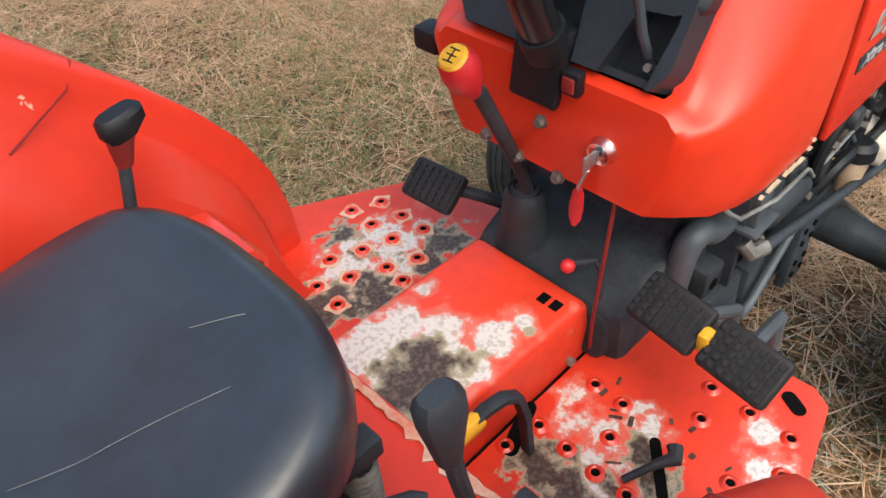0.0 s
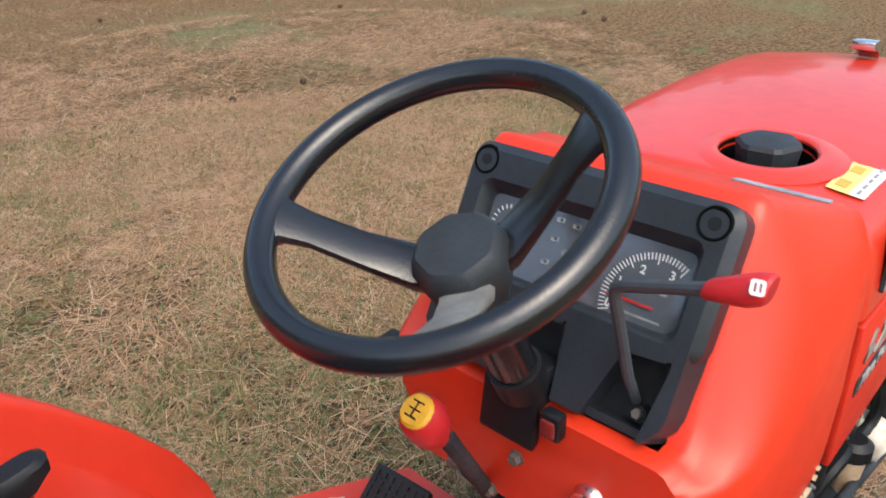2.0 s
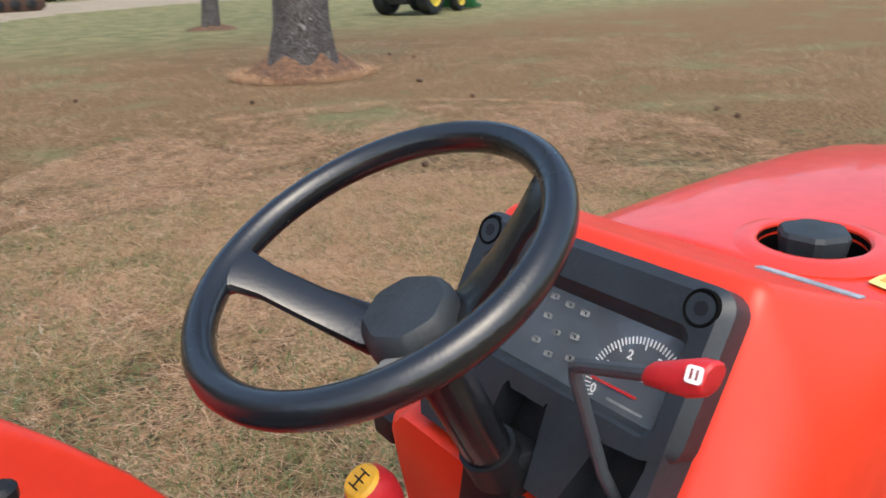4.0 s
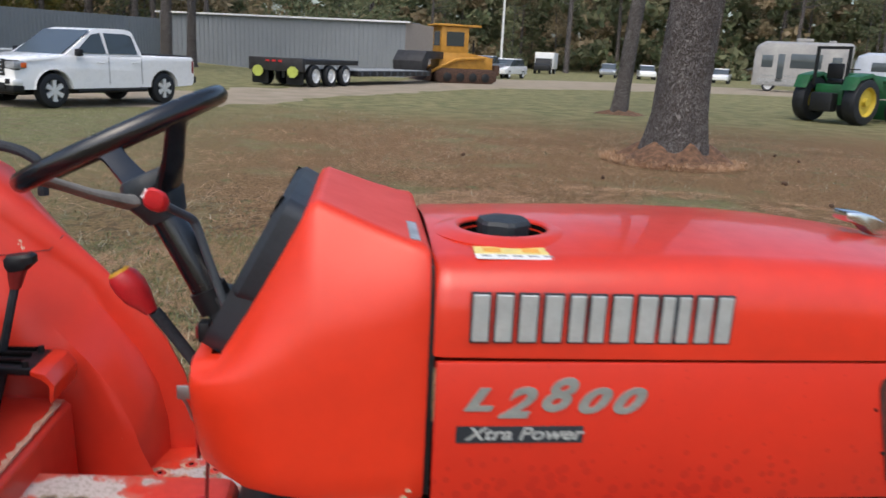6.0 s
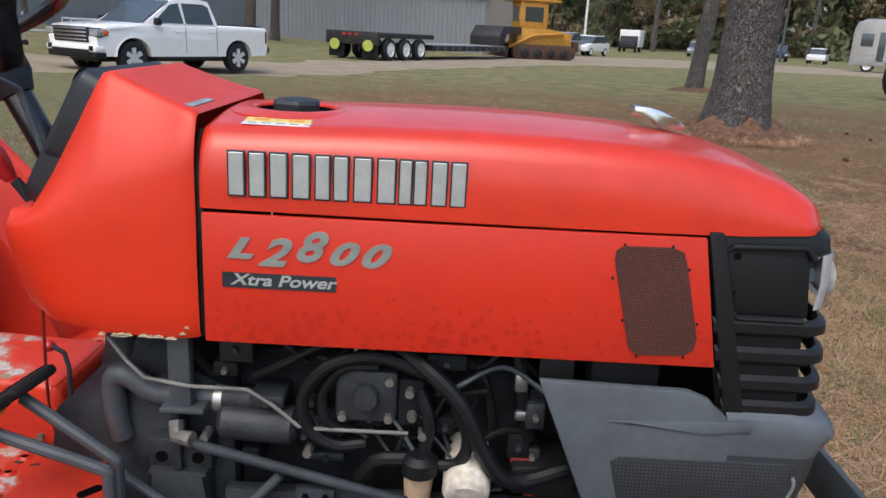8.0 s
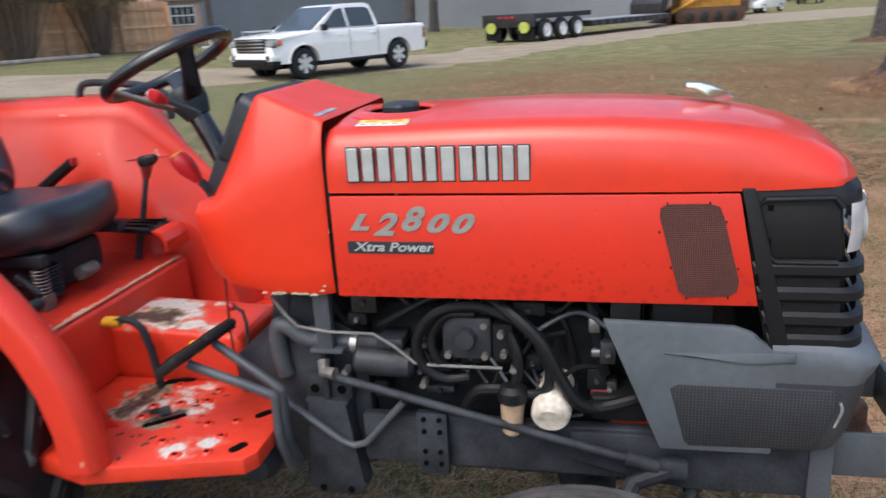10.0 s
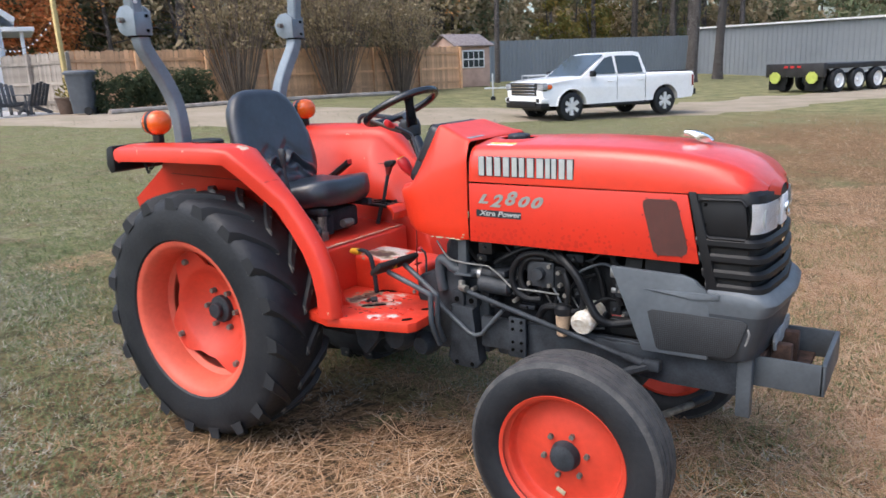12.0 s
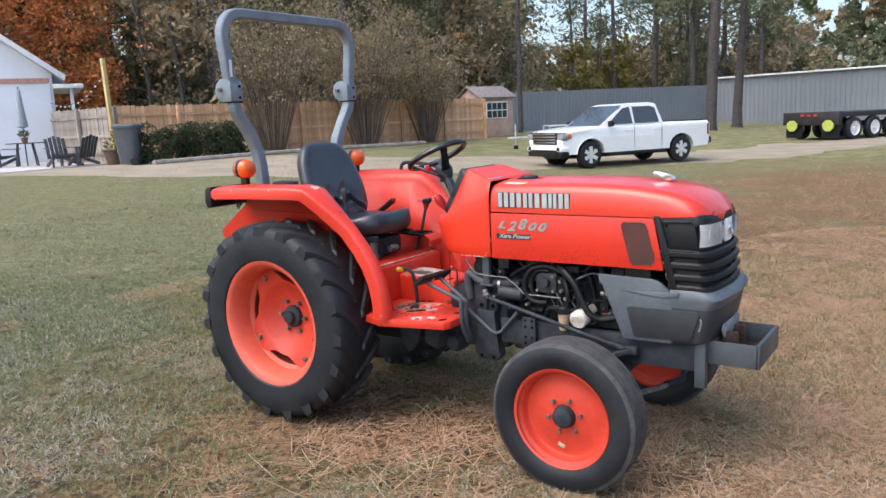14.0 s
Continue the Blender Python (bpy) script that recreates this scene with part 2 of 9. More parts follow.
def flecked(name, base, fleck, amount, scale=22.0, rough=0.32, spots=()):
    """Glossy paint with sparse chips and scratches, thicker round the spots, (x, y, z, radius) each."""
    m = material(name, base, rough, var=0.06, scale=3)
    n, l = m.node_tree.nodes, m.node_tree.links
    b = n["Principled BSDF"]
    paint = b.inputs["Base Color"].links[0].from_socket
    tc = n.new("ShaderNodeTexCoord")
    nz = n.new("ShaderNodeTexNoise")
    nz.inputs["Scale"].default_value, nz.inputs["Detail"].default_value, nz.inputs["Roughness"].default_value = scale, 6, 0.6
    l.new(tc.outputs["Object"], nz.inputs["Vector"])
    ramp = n.new("ShaderNodeValToRGB")
    ramp.color_ramp.elements[0].position = amount
    ramp.color_ramp.elements[1].position = amount + 0.015
    level = nz.outputs[0]
    for x, y, z, r in spots:
        vm, mr, add = n.new("ShaderNodeVectorMath"), n.new("ShaderNodeMapRange"), n.new("ShaderNodeMath")
        vm.operation = "DISTANCE"
        vm.inputs[1].default_value = (x, y, z)
        l.new(tc.outputs["Object"], vm.inputs[0])
        for i, v in enumerate((0.0, r, 0.26, 0.0)):
            mr.inputs[i + 1].default_value = v
        l.new(vm.outputs["Value"], mr.inputs[0])
        l.new(level, add.inputs[0])
        l.new(mr.outputs[0], add.inputs[1])
        level = add.outputs[0]
    l.new(level, ramp.inputs[0])
    mix = n.new("ShaderNodeMix")
    mix.data_type = "RGBA"
    l.new(ramp.outputs[0], mix.inputs[0])
    l.new(paint, mix.inputs[6])
    mix.inputs[7].default_value = (*fleck, 1)
    l.new(mix.outputs[2], b.inputs["Base Color"])
    return m


SCUFFED = flecked("scuffed_orange_paint", (0.65, 0.04, 0.02), (0.60, 0.45, 0.32), 0.705, spots=((0.345, 0.40, 1.10, 0.05), (0.36, 0.38, 1.07, 0.03), (0.62, 0.37, 0.70, 0.05), (0.63, 0.385, 0.64, 0.05), (0.66, -0.47, 0.62, 0.06), (0.45, -0.30, 0.79, 0.05), (0.30, -0.30, 0.81, 0.06), (-0.30, -0.55, 1.24, 0.06), (0.25, -0.50, 1.25, 0.07), (0.40, -0.26, 0.80, 0.05)))
CHIPPED = flecked("cowl_orange_paint", (0.68, 0.036, 0.011), (0.60, 0.45, 0.32), 0.77, 30)


def spotted(name):
    """Orange paint with darker water spots along the lower edge."""
    # base is darker than the bonnet's orange: the side's weaker light, painted in
    m = material(name, (0.60, 0.029, 0.012), 0.33, var=0.05, scale=3)
    n, l = m.node_tree.nodes, m.node_tree.links
    b = n["Principled BSDF"]
    paint = b.inputs["Base Color"].links[0].from_socket
    tc, sep, vor, nz = n.new("ShaderNodeTexCoord"), n.new("ShaderNodeSeparateXYZ"), n.new("ShaderNodeTexVoronoi"), n.new("ShaderNodeTexNoise")
    l.new(tc.outputs["Object"], sep.inputs[0])
    vor.inputs["Scale"].default_value = 55
    nz.inputs["Scale"].default_value = 9
    l.new(tc.outputs["Object"], vor.inputs["Vector"])
    l.new(tc.outputs["Object"], nz.inputs["Vector"])
    low = n.new("ShaderNodeMapRange")
    low.inputs[1].default_value, low.inputs[2].default_value, low.inputs[3].default_value, low.inputs[4].default_value = 0.895, 1.01, 0.85, 0.22
    l.new(sep.outputs["Z"], low.inputs[0])
    mul = n.new("ShaderNodeMath")
    mul.operation = "MULTIPLY"
    l.new(low.outputs[0], mul.inputs[0])
    l.new(nz.outputs[0], mul.inputs[1])
    less = n.new("ShaderNodeMath")
    less.operation = "LESS_THAN"
    l.new(vor.outputs["Distance"], less.inputs[0])
    l.new(mul.outputs[0], less.inputs[1])
    mix = n.new("ShaderNodeMix")
    mix.data_type = "RGBA"
    l.new(less.outputs[0], mix.inputs[0])
    l.new(paint, mix.inputs[6])
    mix.inputs[7].default_value = (0.50, 0.022, 0.011, 1)
    l.new(mix.outputs[2], b.inputs["Base Color"])
    return m


SPOTTED = spotted("spotted_orange_paint")


def perforated(name, sheet, hole, pitch, size):
    """Sheet with a fine hexagonal field of holes, seen from the side."""
    m = material(name, sheet, 0.6, var=0.2)
    n, l = m.node_tree.nodes, m.node_tree.links
    b = n["Principled BSDF"]
    paint = b.inputs["Base Color"].links[0].from_socket
    tc, sep = n.new("ShaderNodeTexCoord"), n.new("ShaderNodeSeparateXYZ")
    l.new(tc.outputs["Object"], sep.inputs[0])

    def wave(out, off):
        a = n.new("ShaderNodeMath")
        a.operation = "MULTIPLY_ADD"
        a.inputs[1].default_value, a.inputs[2].default_value = math.tau / pitch, off
        l.new(out, a.inputs[0])
        s_ = n.new("ShaderNodeMath")
        s_.operation = "SINE"
        l.new(a.outputs[0], s_.inputs[0])
        return s_.outputs[0]
    mul = n.new("ShaderNodeMath")
    mul.operation = "MULTIPLY"
    l.new(wave(sep.outputs["X"], 0), mul.inputs[0])
    l.new(wave(sep.outputs["Z"], 0), mul.inputs[1])
    gt = n.new("ShaderNodeMath")
    gt.operation = "GREATER_THAN"
    gt.inputs[1].default_value = size
    ab = n.new("ShaderNodeMath")
    ab.operation = "ABSOLUTE"
    l.new(mul.outputs[0], ab.inputs[0])
    l.new(ab.outputs[0], gt.inputs[0])
    mix = n.new("ShaderNodeMix")
    mix.data_type = "RGBA"
    l.new(gt.outputs[0], mix.inputs[0])
    l.new(paint, mix.inputs[6])
    mix.inputs[7].default_value = (*hole, 1)
    l.new(mix.outputs[2], b.inputs["Base Color"])
    return m


SCREEN = perforated("perforated_screen", (0.16, 0.04, 0.03), (0.02, 0.012, 0.01), 0.008, 0.25)
MESH_DARK = perforated("perforated_plastic", (0.034, 0.040, 0.047), (0.011, 0.012, 0.014), 0.013, 0.3)
LUG_RUBBER = flecked("worn_lug_rubber", (0.011, 0.013, 0.017), (0.115, 0.105, 0.095), 0.555, 11.0, 0.6)


# ---- mesh helpers ----
def finish(name, bm, mat, angle=35):
    me = bpy.data.meshes.new(name)
    bmesh.ops.recalc_face_normals(bm, faces=bm.faces)
    bm.to_mesh(me)
    bm.free()
    me.materials.append(mat)
    me.polygons.foreach_set("use_smooth", [True] * len(me.polygons))
    me.set_sharp_from_angle(angle=radians(angle))
    return me


def part(name, bm, mat, parent, label="", angle=35):
    ob = new(name, finish(name, bm, mat, angle))
    ob.parent = parent
    if label:
        ob["label"] = label
    return ob


def assembly(name, parent, label=""):
    ob = new(name)
    ob.parent = parent
    if label:
        ob["label"] = label
    return ob


def thing(name, label, category, m=Matrix(), group="", kind=""):
    ob = new(name)
    ob.matrix_basis = m
    ob.empty_display_size = 0.1
    return tagged(ob, label, category, group, kind)


def solid(name, bm, mat, label, category, m=Matrix(), group="", kind="", angle=35):
    ob = new(name, finish(name, bm, mat, angle))
    ob.matrix_basis = m
    return tagged(ob, label, category, group, kind)


def B():
    return bmesh.new()


def box(bm, x0, x1, y0, y1, z0, z1, bevel=0.0, m=None, seg=2):
    vs = [bm.verts.new((x, y, z)) for x in (x0, x1) for y in (y0, y1) for z in (z0, z1)]
    fs = [bm.faces.new([vs[i] for i in q]) for q in ((0, 1, 3, 2), (4, 6, 7, 5), (0, 4, 5, 1), (2, 3, 7, 6), (0, 2, 6, 4), (1, 5, 7, 3))]
    if bevel:
        es = list({e for f in fs for e in f.edges})
        r = bmesh.ops.bevel(bm, geom=es, offset=bevel, segments=seg, affect="EDGES", profile=0.5)
        vs = list({v for f in r["faces"] for v in f.verts} | {v for v in vs if v.is_valid})
    if m is not None:
        bmesh.ops.transform(bm, matrix=m, verts=[v for v in vs if v.is_valid])
    return bm


def prism(bm, pts, axis, a, b, bevel=0.0, seg=2):
    """A polygon given in the other two axes, extruded along axis from a to b."""
    def at(p, v):
        return {"x": (v, p[0], p[1]), "y": (p[0], v, p[1]), "z": (p[0], p[1], v)}[axis]
    lo, hi = [bm.verts.new(at(p, a)) for p in pts], [bm.verts.new(at(p, b)) for p in pts]
    n = len(pts)
    fs = [bm.faces.new(lo), bm.faces.new(hi[::-1])]
    fs += [bm.faces.new((lo[i], hi[i], hi[(i + 1) % n], lo[(i + 1) % n])) for i in range(n)]
    if bevel:
        bmesh.ops.bevel(bm, geom=list({e for f in fs for e in f.edges}), offset=bevel, segments=seg, affect="EDGES", profile=0.5)
    return bm


def loft(bm, rings, closed=True, caps=True):
    vs = [[bm.verts.new(p) for p in r] for r in rings]
    n = len(rings[0])
    for a, b in zip(vs, vs[1:]):
        for i in range(n if closed else n - 1):
            j = (i + 1) % n
            bm.faces.new((a[i], a[j], b[j], b[i]))
    if caps and closed:
        bm.faces.new(vs[0][::-1])
        bm.faces.new(vs[-1])
    return bm


def spline(pts, n=6):
    """Points along a smooth curve through pts."""
    pts = [Vector(p) for p in pts]
    ext = [2 * pts[0] - pts[1]] + pts + [2 * pts[-1] - pts[-2]]
    out = []
    for i in range(len(pts) - 1):
        p0, p1, p2, p3 = ext[i:i + 4]
        for k in range(n):
            t = k / n
            out.append(0.5 * ((2 * p1) + (p2 - p0) * t + (2 * p0 - 5 * p1 + 4 * p2 - p3) * t * t + (3 * p1 - p0 - 3 * p2 + p3) * t ** 3))
    return out + [pts[-1]]


def tube(bm, pts, r, sides=10, smooth=0, caps=True, square=None):
    """A pipe along pts; r a number or one per point. square: (w, h) for a rectangular section with its first side kept near y."""
    if smooth:
        pts = spline(pts, smooth)
    pts = [Vector(p) for p in pts]
    rs = r if hasattr(r, "__len__") else [r] * len(pts)
    d0 = (pts[1] - pts[0]).normalized()
    u = Vector((0, 1, 0)) if square else d0.orthogonal().normalized()
    rings = []
    for i, p in enumerate(pts):
        a, b = pts[max(0, i - 1)], pts[min(len(pts) - 1, i + 1)]
        d = (b - a).normalized()
        u = (u - d * u.dot(d)).normalized()
        v = d.cross(u)
        if square:
            w, h = square
            c = 0.18
            prof = [(1, 1 - c), (1 - c, 1), (-1 + c, 1), (-1, 1 - c), (-1, -1 + c), (-1 + c, -1), (1 - c, -1), (1, -1 + c)]
            rings.append([p + u * (w / 2 * s) + v * (h / 2 * t) for s, t in prof])
        else:
            rr = rs[min(i, len(rs) - 1)]
            rings.append([p + (u * math.cos(k * math.tau / sides) + v * math.sin(k * math.tau / sides)) * rr for k in range(sides)])
    return loft(bm, rings, caps=caps)


def lathe(bm, profile, n=48, axis="y", centre=(0, 0, 0), closed=False):
    """profile: (radius, along) pairs turned about an axis through centre."""
    rings = []
    c = Vector(centre)
    for k in range(n):
        a = k * math.tau / n
        ca, sa = math.cos(a), math.sin(a)
        rings.append([c + Vector({"y": (r * ca, h, r * sa), "z": (r * ca, r * sa, h), "x": (h, r * ca, r * sa)}[axis]) for r, h in profile])
    vs = [[bm.verts.new(p) for p in r] for r in rings]
    m = len(profile)
    for k in range(n):
        a, b = vs[k], vs[(k + 1) % n]
        for i in range(m if closed else m - 1):
            j = (i + 1) % m
            bm.faces.new((a[i], b[i], b[j], a[j]))
    bmesh.ops.remove_doubles(bm, verts=bm.verts, dist=1e-6)
    return bm


def rod(bm, a, b, r, sides=12):
    return tube(bm, [a, b], r, sides)


def ball(bm, c, r, sub=2, scale=(1, 1, 1)):
    bmesh.ops.create_icosphere(bm, subdivisions=sub, radius=r, matrix=Matrix.Translation(c) @ Matrix.Diagonal((*scale, 1)))
    return bm


def mirror(bm):
    for v in bm.verts:
        v.co.y = -v.co.y
    bmesh.ops.reverse_faces(bm, faces=bm.faces)
    return bm


def oval(cx, cy, cz, a, b, ax, ay, n=28, p=3.0):
    """A rounded outline with half axes a and b along ax and ay; p: how square it is."""
    out = []
    for k in range(n):
        t = k * math.tau / n
        c, s_ = math.cos(t), math.sin(t)
        u = a * math.copysign(abs(c) ** (2 / p), c)
        v = b * math.copysign(abs(s_) ** (2 / p), s_)
        out.append(Vector((cx, cy, cz)) + Vector(ax) * u + Vector(ay) * v)
    return out


DUSTY_TREAD = material("dusty_tread_rubber", (0.022, 0.024, 0.028), 0.7, color2=(0.085, 0.083, 0.080), scale=22, bump=0.2, bump_scale=70)

X, Y, Z = (1, 0, 0), (0, 1, 0), (0, 0, 1)


# ---- compact tractor ----
tractor = thing("tractor", "orange compact tractor with worn paint, standing on straw-covered grass", "tractor")


def tyre_rear():
    bm = B()
    prof = [(0.325, -0.125), (0.345, -0.145), (0.40, -0.152), (0.46, -0.150), (0.495, -0.138), (0.512, -0.115), (0.518, -0.06), (0.521, 0.0)]
    prof += [(r, -y) for r, y in prof[-2::-1]]
    lathe(bm, prof, 72)
    return bm


def tread_lug(side):
    rings = []
    for s in range(7):
        u = s / 6
        y = side * (0.012 + 0.140 * u)
        a = 0.30 * u ** 0.85
        top = 0.536 - 0.008 * u ** 2 if u < 0.9 else 0.518
        low = 0.50 if u < 0.9 else 0.47
        w = 0.040 + 0.018 * u
        rings.append([(r * math.cos(a + da), y, r * math.sin(a + da)) for da, r in ((-w * 1.25, low), (-w * 0.85, top - 0.006), (-w * 0.68, top), (w * 0.68, top), (w * 0.85, top - 0.006), (w * 1.25, low))])
    return finish("lug", loft(B(), rings), LUG_RUBBER, 40)


LUGS = {side: tread_lug(side) for side in (-1, 1)}


def tyre_front():
    bm = B()
    prof = [(0.205, -0.062), (0.222, -0.078), (0.25, -0.088), (0.285, -0.087), (0.305, -0.076)]
    for y in (-0.066, -0.052, -0.046, -0.032, -0.026, -0.008):
        prof.append((0.3245 - 0.9 * y * y, y))
    # ribbed tread
    rib = []
    for i, (r, y) in enumerate(prof[5:]):
        rib.append((r, y))
        if i % 2 == 1:
            rib += [(r - 0.004, y + 0.001), (r - 0.004, y + 0.005)]
    crown = prof[4:5] + rib
    crown += [(r, -y) for r, y in crown[::-1]]
    wall = [(r, -y) for r, y in prof[:5][::-1]]
    return lathe(bm, prof[:5], 72), lathe(B(), crown, 72), lathe(B(), wall, 72)


def bolts(parent, name, r, y, count, size, mat, phase=0.0, length=0.014):
    for k in range(count):
        a = math.tau * k / count + phase
        bm = B()
        c = (r * math.cos(a), 0, r * math.sin(a))
        lathe(bm, [(0, y - length), (size * 0.9, y - length), (size, y - length + 0.002), (size, y + 0.004), (0, y + 0.004)], 6, centre=c)
        part(name, bm, mat, parent)


def rear_wheel(m):
    w = new("rear_wheel")
    w.parent, w.matrix_basis = tractor, m
    w["label"] = "large rear wheel with lugged tyre and orange dished rim"
    part("tyre", tyre_rear(), TYRE, w, "black lugged agricultural tyre, dusty")
    for side in (-1, 1):
        for k in range(19):
            lug = new("lug", LUGS[side])
            lug.parent, lug.matrix_basis = w, pose(0, 0, 0, 0, -360 * (k + (0.5 if side > 0 else 0)) / 19, 0)
    bm = lathe(B(), [(0.318, -0.134), (0.337, -0.138), (0.342, -0.132), (0.338, -0.122), (0.318, -0.112), (0.300, -0.10), (0.292, -0.02), (0.275, 0.0),
                     (0.292, 0.02), (0.30, 0.10), (0.338, 0.12), (0.342, 0.134), (0.330, 0.134), (0.29, 0.10), (0.282, 0.03), (0.262, 0.004), (0.262, -0.004), (0.282, -0.02), (0.290, -0.10), (0.31, -0.126)], 72, closed=True)
    part("rim", bm, RIM_PALE, w, "faded pale orange rim")
    # dished disc with a wavy edge, held to the rim at four lugs
    bm = B()
    n = 96
    rings = []
    for r, y in ((0.0, 0.052), (0.07, 0.052), (0.10, 0.050), (0.165, 0.022), (0.185, -0.002), (0.20, -0.012)):
        rings.append([(r * math.cos(k * math.tau / n), y, r * math.sin(k * math.tau / n)) for k in range(n)])
    edge, back = [], []
    for k in range(n):
        a = k * math.tau / n
        r = 0.245 + 0.034 * max(-1, min(1, 1.6 * math.cos(4 * (a - 0.9))))
        edge.append((r * math.cos(a), -0.018, r * math.sin(a)))
        back.append((r * math.cos(a), -0.008, r * math.sin(a)))
    rings += [edge, back]
    vs = [[bm.verts.new(p) for p in r] for r in rings[1:]]
    for a, b in zip(vs, vs[1:]):
        for i in range(n):
            bm.faces.new((a[i], a[(i + 1) % n], b[(i + 1) % n], b[i]))
    bm.faces.new(vs[0])
    disc = part("wheel_disc", bm, RIM_DISC, w, "orange dished wheel disc")
    hub = part("hub", lathe(B(), [(0, -0.005), (0.03, -0.005), (0.034, 0.0), (0.034, 0.02), (0.055, 0.024), (0.06, 0.03), (0.06, 0.06), (0, 0.06)], 32), DARK_METAL, w, "dark hub")
    bolts(w, "bolt", 0.088, 0.046, 6, 0.012, BOLT, 0.3, 0.02)
    bolts(w, "rim_bolt", 0.246, -0.016, 4, 0.014, BOLT, 0.9, 0.018)
    bm = prism(B(), [(-0.03, -0.012), (0.03, -0.012), (0.034, 0.0), (0.03, 0.012), (-0.03, 0.012)], "y", -0.012, 0.0)
    bmesh.ops.transform(bm, matrix=Matrix.Translation((0.20, -0.01, 0.19)) @ Matrix.Rotation(radians(40), 4, "Y"), verts=bm.verts)
    part("valve_tab", bm, CREAM, w, "worn pale tab on the rim")
    return w


def front_wheel(m):
    w = new("front_wheel")
    w.parent, w.matrix_basis = tractor, m
    w["label"] = "small front wheel with ribbed tyre and orange rim"
    outer, crown, inner = tyre_front()
    ty = part("tyre", outer, TYRE, w, "black front tyre with a smooth sidewall")
    part("tread", crown, DUSTY_TREAD, ty, "dusty grey ribbed tread")
    part("inner_sidewall", inner, TYRE, ty)
    bm = lathe(B(), [(0.203, -0.068), (0.214, -0.074), (0.218, -0.068), (0.214, -0.058), (0.203, -0.052), (0.192, -0.047), (0.187, -0.036), (0.185, -0.020), (0.178, -0.012), (0.165, -0.010), (0.125, -0.017), (0.085, -0.026), (0.05, -0.026), (0.05, -0.018),
                     (0.10, -0.004), (0.16, 0.012), (0.18, 0.02), (0.19, 0.05), (0.214, 0.07), (0.20, 0.075), (0.17, 0.03), (0.0, 0.03)], 64)
    part("rim", bm, RIM_DISC, w, "orange pressed steel rim")
    part("hub", lathe(B(), [(0, -0.064), (0.03, -0.064), (0.042, -0.056), (0.047, -0.04), (0.05, -0.025), (0.05, 0.0), (0, 0.0)], 32), DARK_METAL, w, "dark hub cap")
    bolts(w, "bolt", 0.074, -0.026, 6, 0.0095, BOLT, 0.2, 0.014)
    bm = prism(B(), [(-0.016, -0.008), (0.016, -0.008), (0.016, 0.008), (-0.016, 0.008)], "y", -0.004, 0.0, 0.001)
    bmesh.ops.transform(bm, matrix=Matrix.Translation((-0.02, -0.017, -0.135)) @ Matrix.Rotation(radians(25), 4, "Y"), verts=bm.verts)
    part("sticker", bm, CREAM, w, "small pale sticker")
    return w


rear_wheel(pose(0, -0.51, 0.535, 0, 20, 0))
rear_wheel(pose(0, 0.51, 0.535, 0, 55, 180))
front_wheel(pose(1.665, -0.545, 0.318))
front_wheel(pose(1.665, 0.545, 0.318, 0, 40, 180))


# hood: cross-sections along x
def both(pts):
    return [(-a, b) for a, b in pts[:0:-1]] + pts


def skin(bm, rings, thick=0.004):
    loft(bm, rings, closed=False)
    bmesh.ops.recalc_face_normals(bm, faces=bm.faces)
    bmesh.ops.solidify(bm, geom=bm.faces[:], thickness=thick)
    return bm


def hood_section(x, zt, w, zs, zb, r):
    top = zt - 0.010
    flat = w - r * 1.3
    pts = [(-flat * k / 14, zt - 0.014 * (k / 14) ** 2) for k in range(15)] + [ (-w + r * 0.75, top - r * 0.14), (-w + r * 0.35, top - r * 0.42), (-w + r * 0.10, top - r * 0.85), (-w, zs), (-w - 0.003, (zs + zb) / 2), (-w - 0.004, zb)]
    return [(x, y, z) for y, z in both(pts)]


HOOD = [(1.137, 1.253, 0.234, 1.178), (1.145, 1.257, 0.239, 1.178), (1.25, 1.260, 0.242, 1.178), (1.40, 1.264, 0.244, 1.18), (1.55, 1.266, 0.245, 1.18), (1.70, 1.263, 0.245, 1.178), (1.82, 1.256, 0.244, 1.172), (1.92, 1.244, 0.241, 1.165),
        (1.99, 1.231, 0.242, 1.158), (2.05, 1.213, 0.2405, 1.15), (2.083, 1.197, 0.239, 1.143), (2.10, 1.186, 0.230, 1.139), (2.114, 1.174, 0.212, 1.135), (2.128, 1.161, 0.187, 1.131), (2.141, 1.148, 0.157, 1.128)]
CAPX, CAPY, CAPZ = 1.254, -0.063, 1.258
stations = sorted({h[0] for h in HOOD} | {round(1.16 + 0.012 * k, 3) for k in range(17)})
rings = []
for x in stations:
    zt, w, zs = (float(np.interp(x, [h[0] for h in HOOD], [h[i] for h in HOOD])) for i in (1, 2, 3))
    rings.append(hood_section(x, zt, w, zs, 1.116 + max(0, x - 1.95) * 0.05, min(0.05, (zt - 0.01 - zs) / 0.9)))
bm = loft(B(), rings, closed=False)
gone = [f for f in bm.faces if f.calc_center_median().z > 1.2 and ((f.calc_center_median().x - CAPX) / 0.078) ** 2 + ((f.calc_center_median().y - CAPY) / 0.070) ** 2 < 1]
bmesh.ops.delete(bm, geom=gone, context="FACES")
bmesh.ops.recalc_face_normals(bm, faces=bm.faces)
bmesh.ops.solidify(bm, geom=bm.faces[:], thickness=0.004)
hood = part("hood", bm, ORANGE, tractor, "glossy orange bonnet", 40)
bm = B()
nose = [(2.141, 1.148, 0.157), (2.154, 1.136, 0.115), (2.163, 1.127, 0.07)]
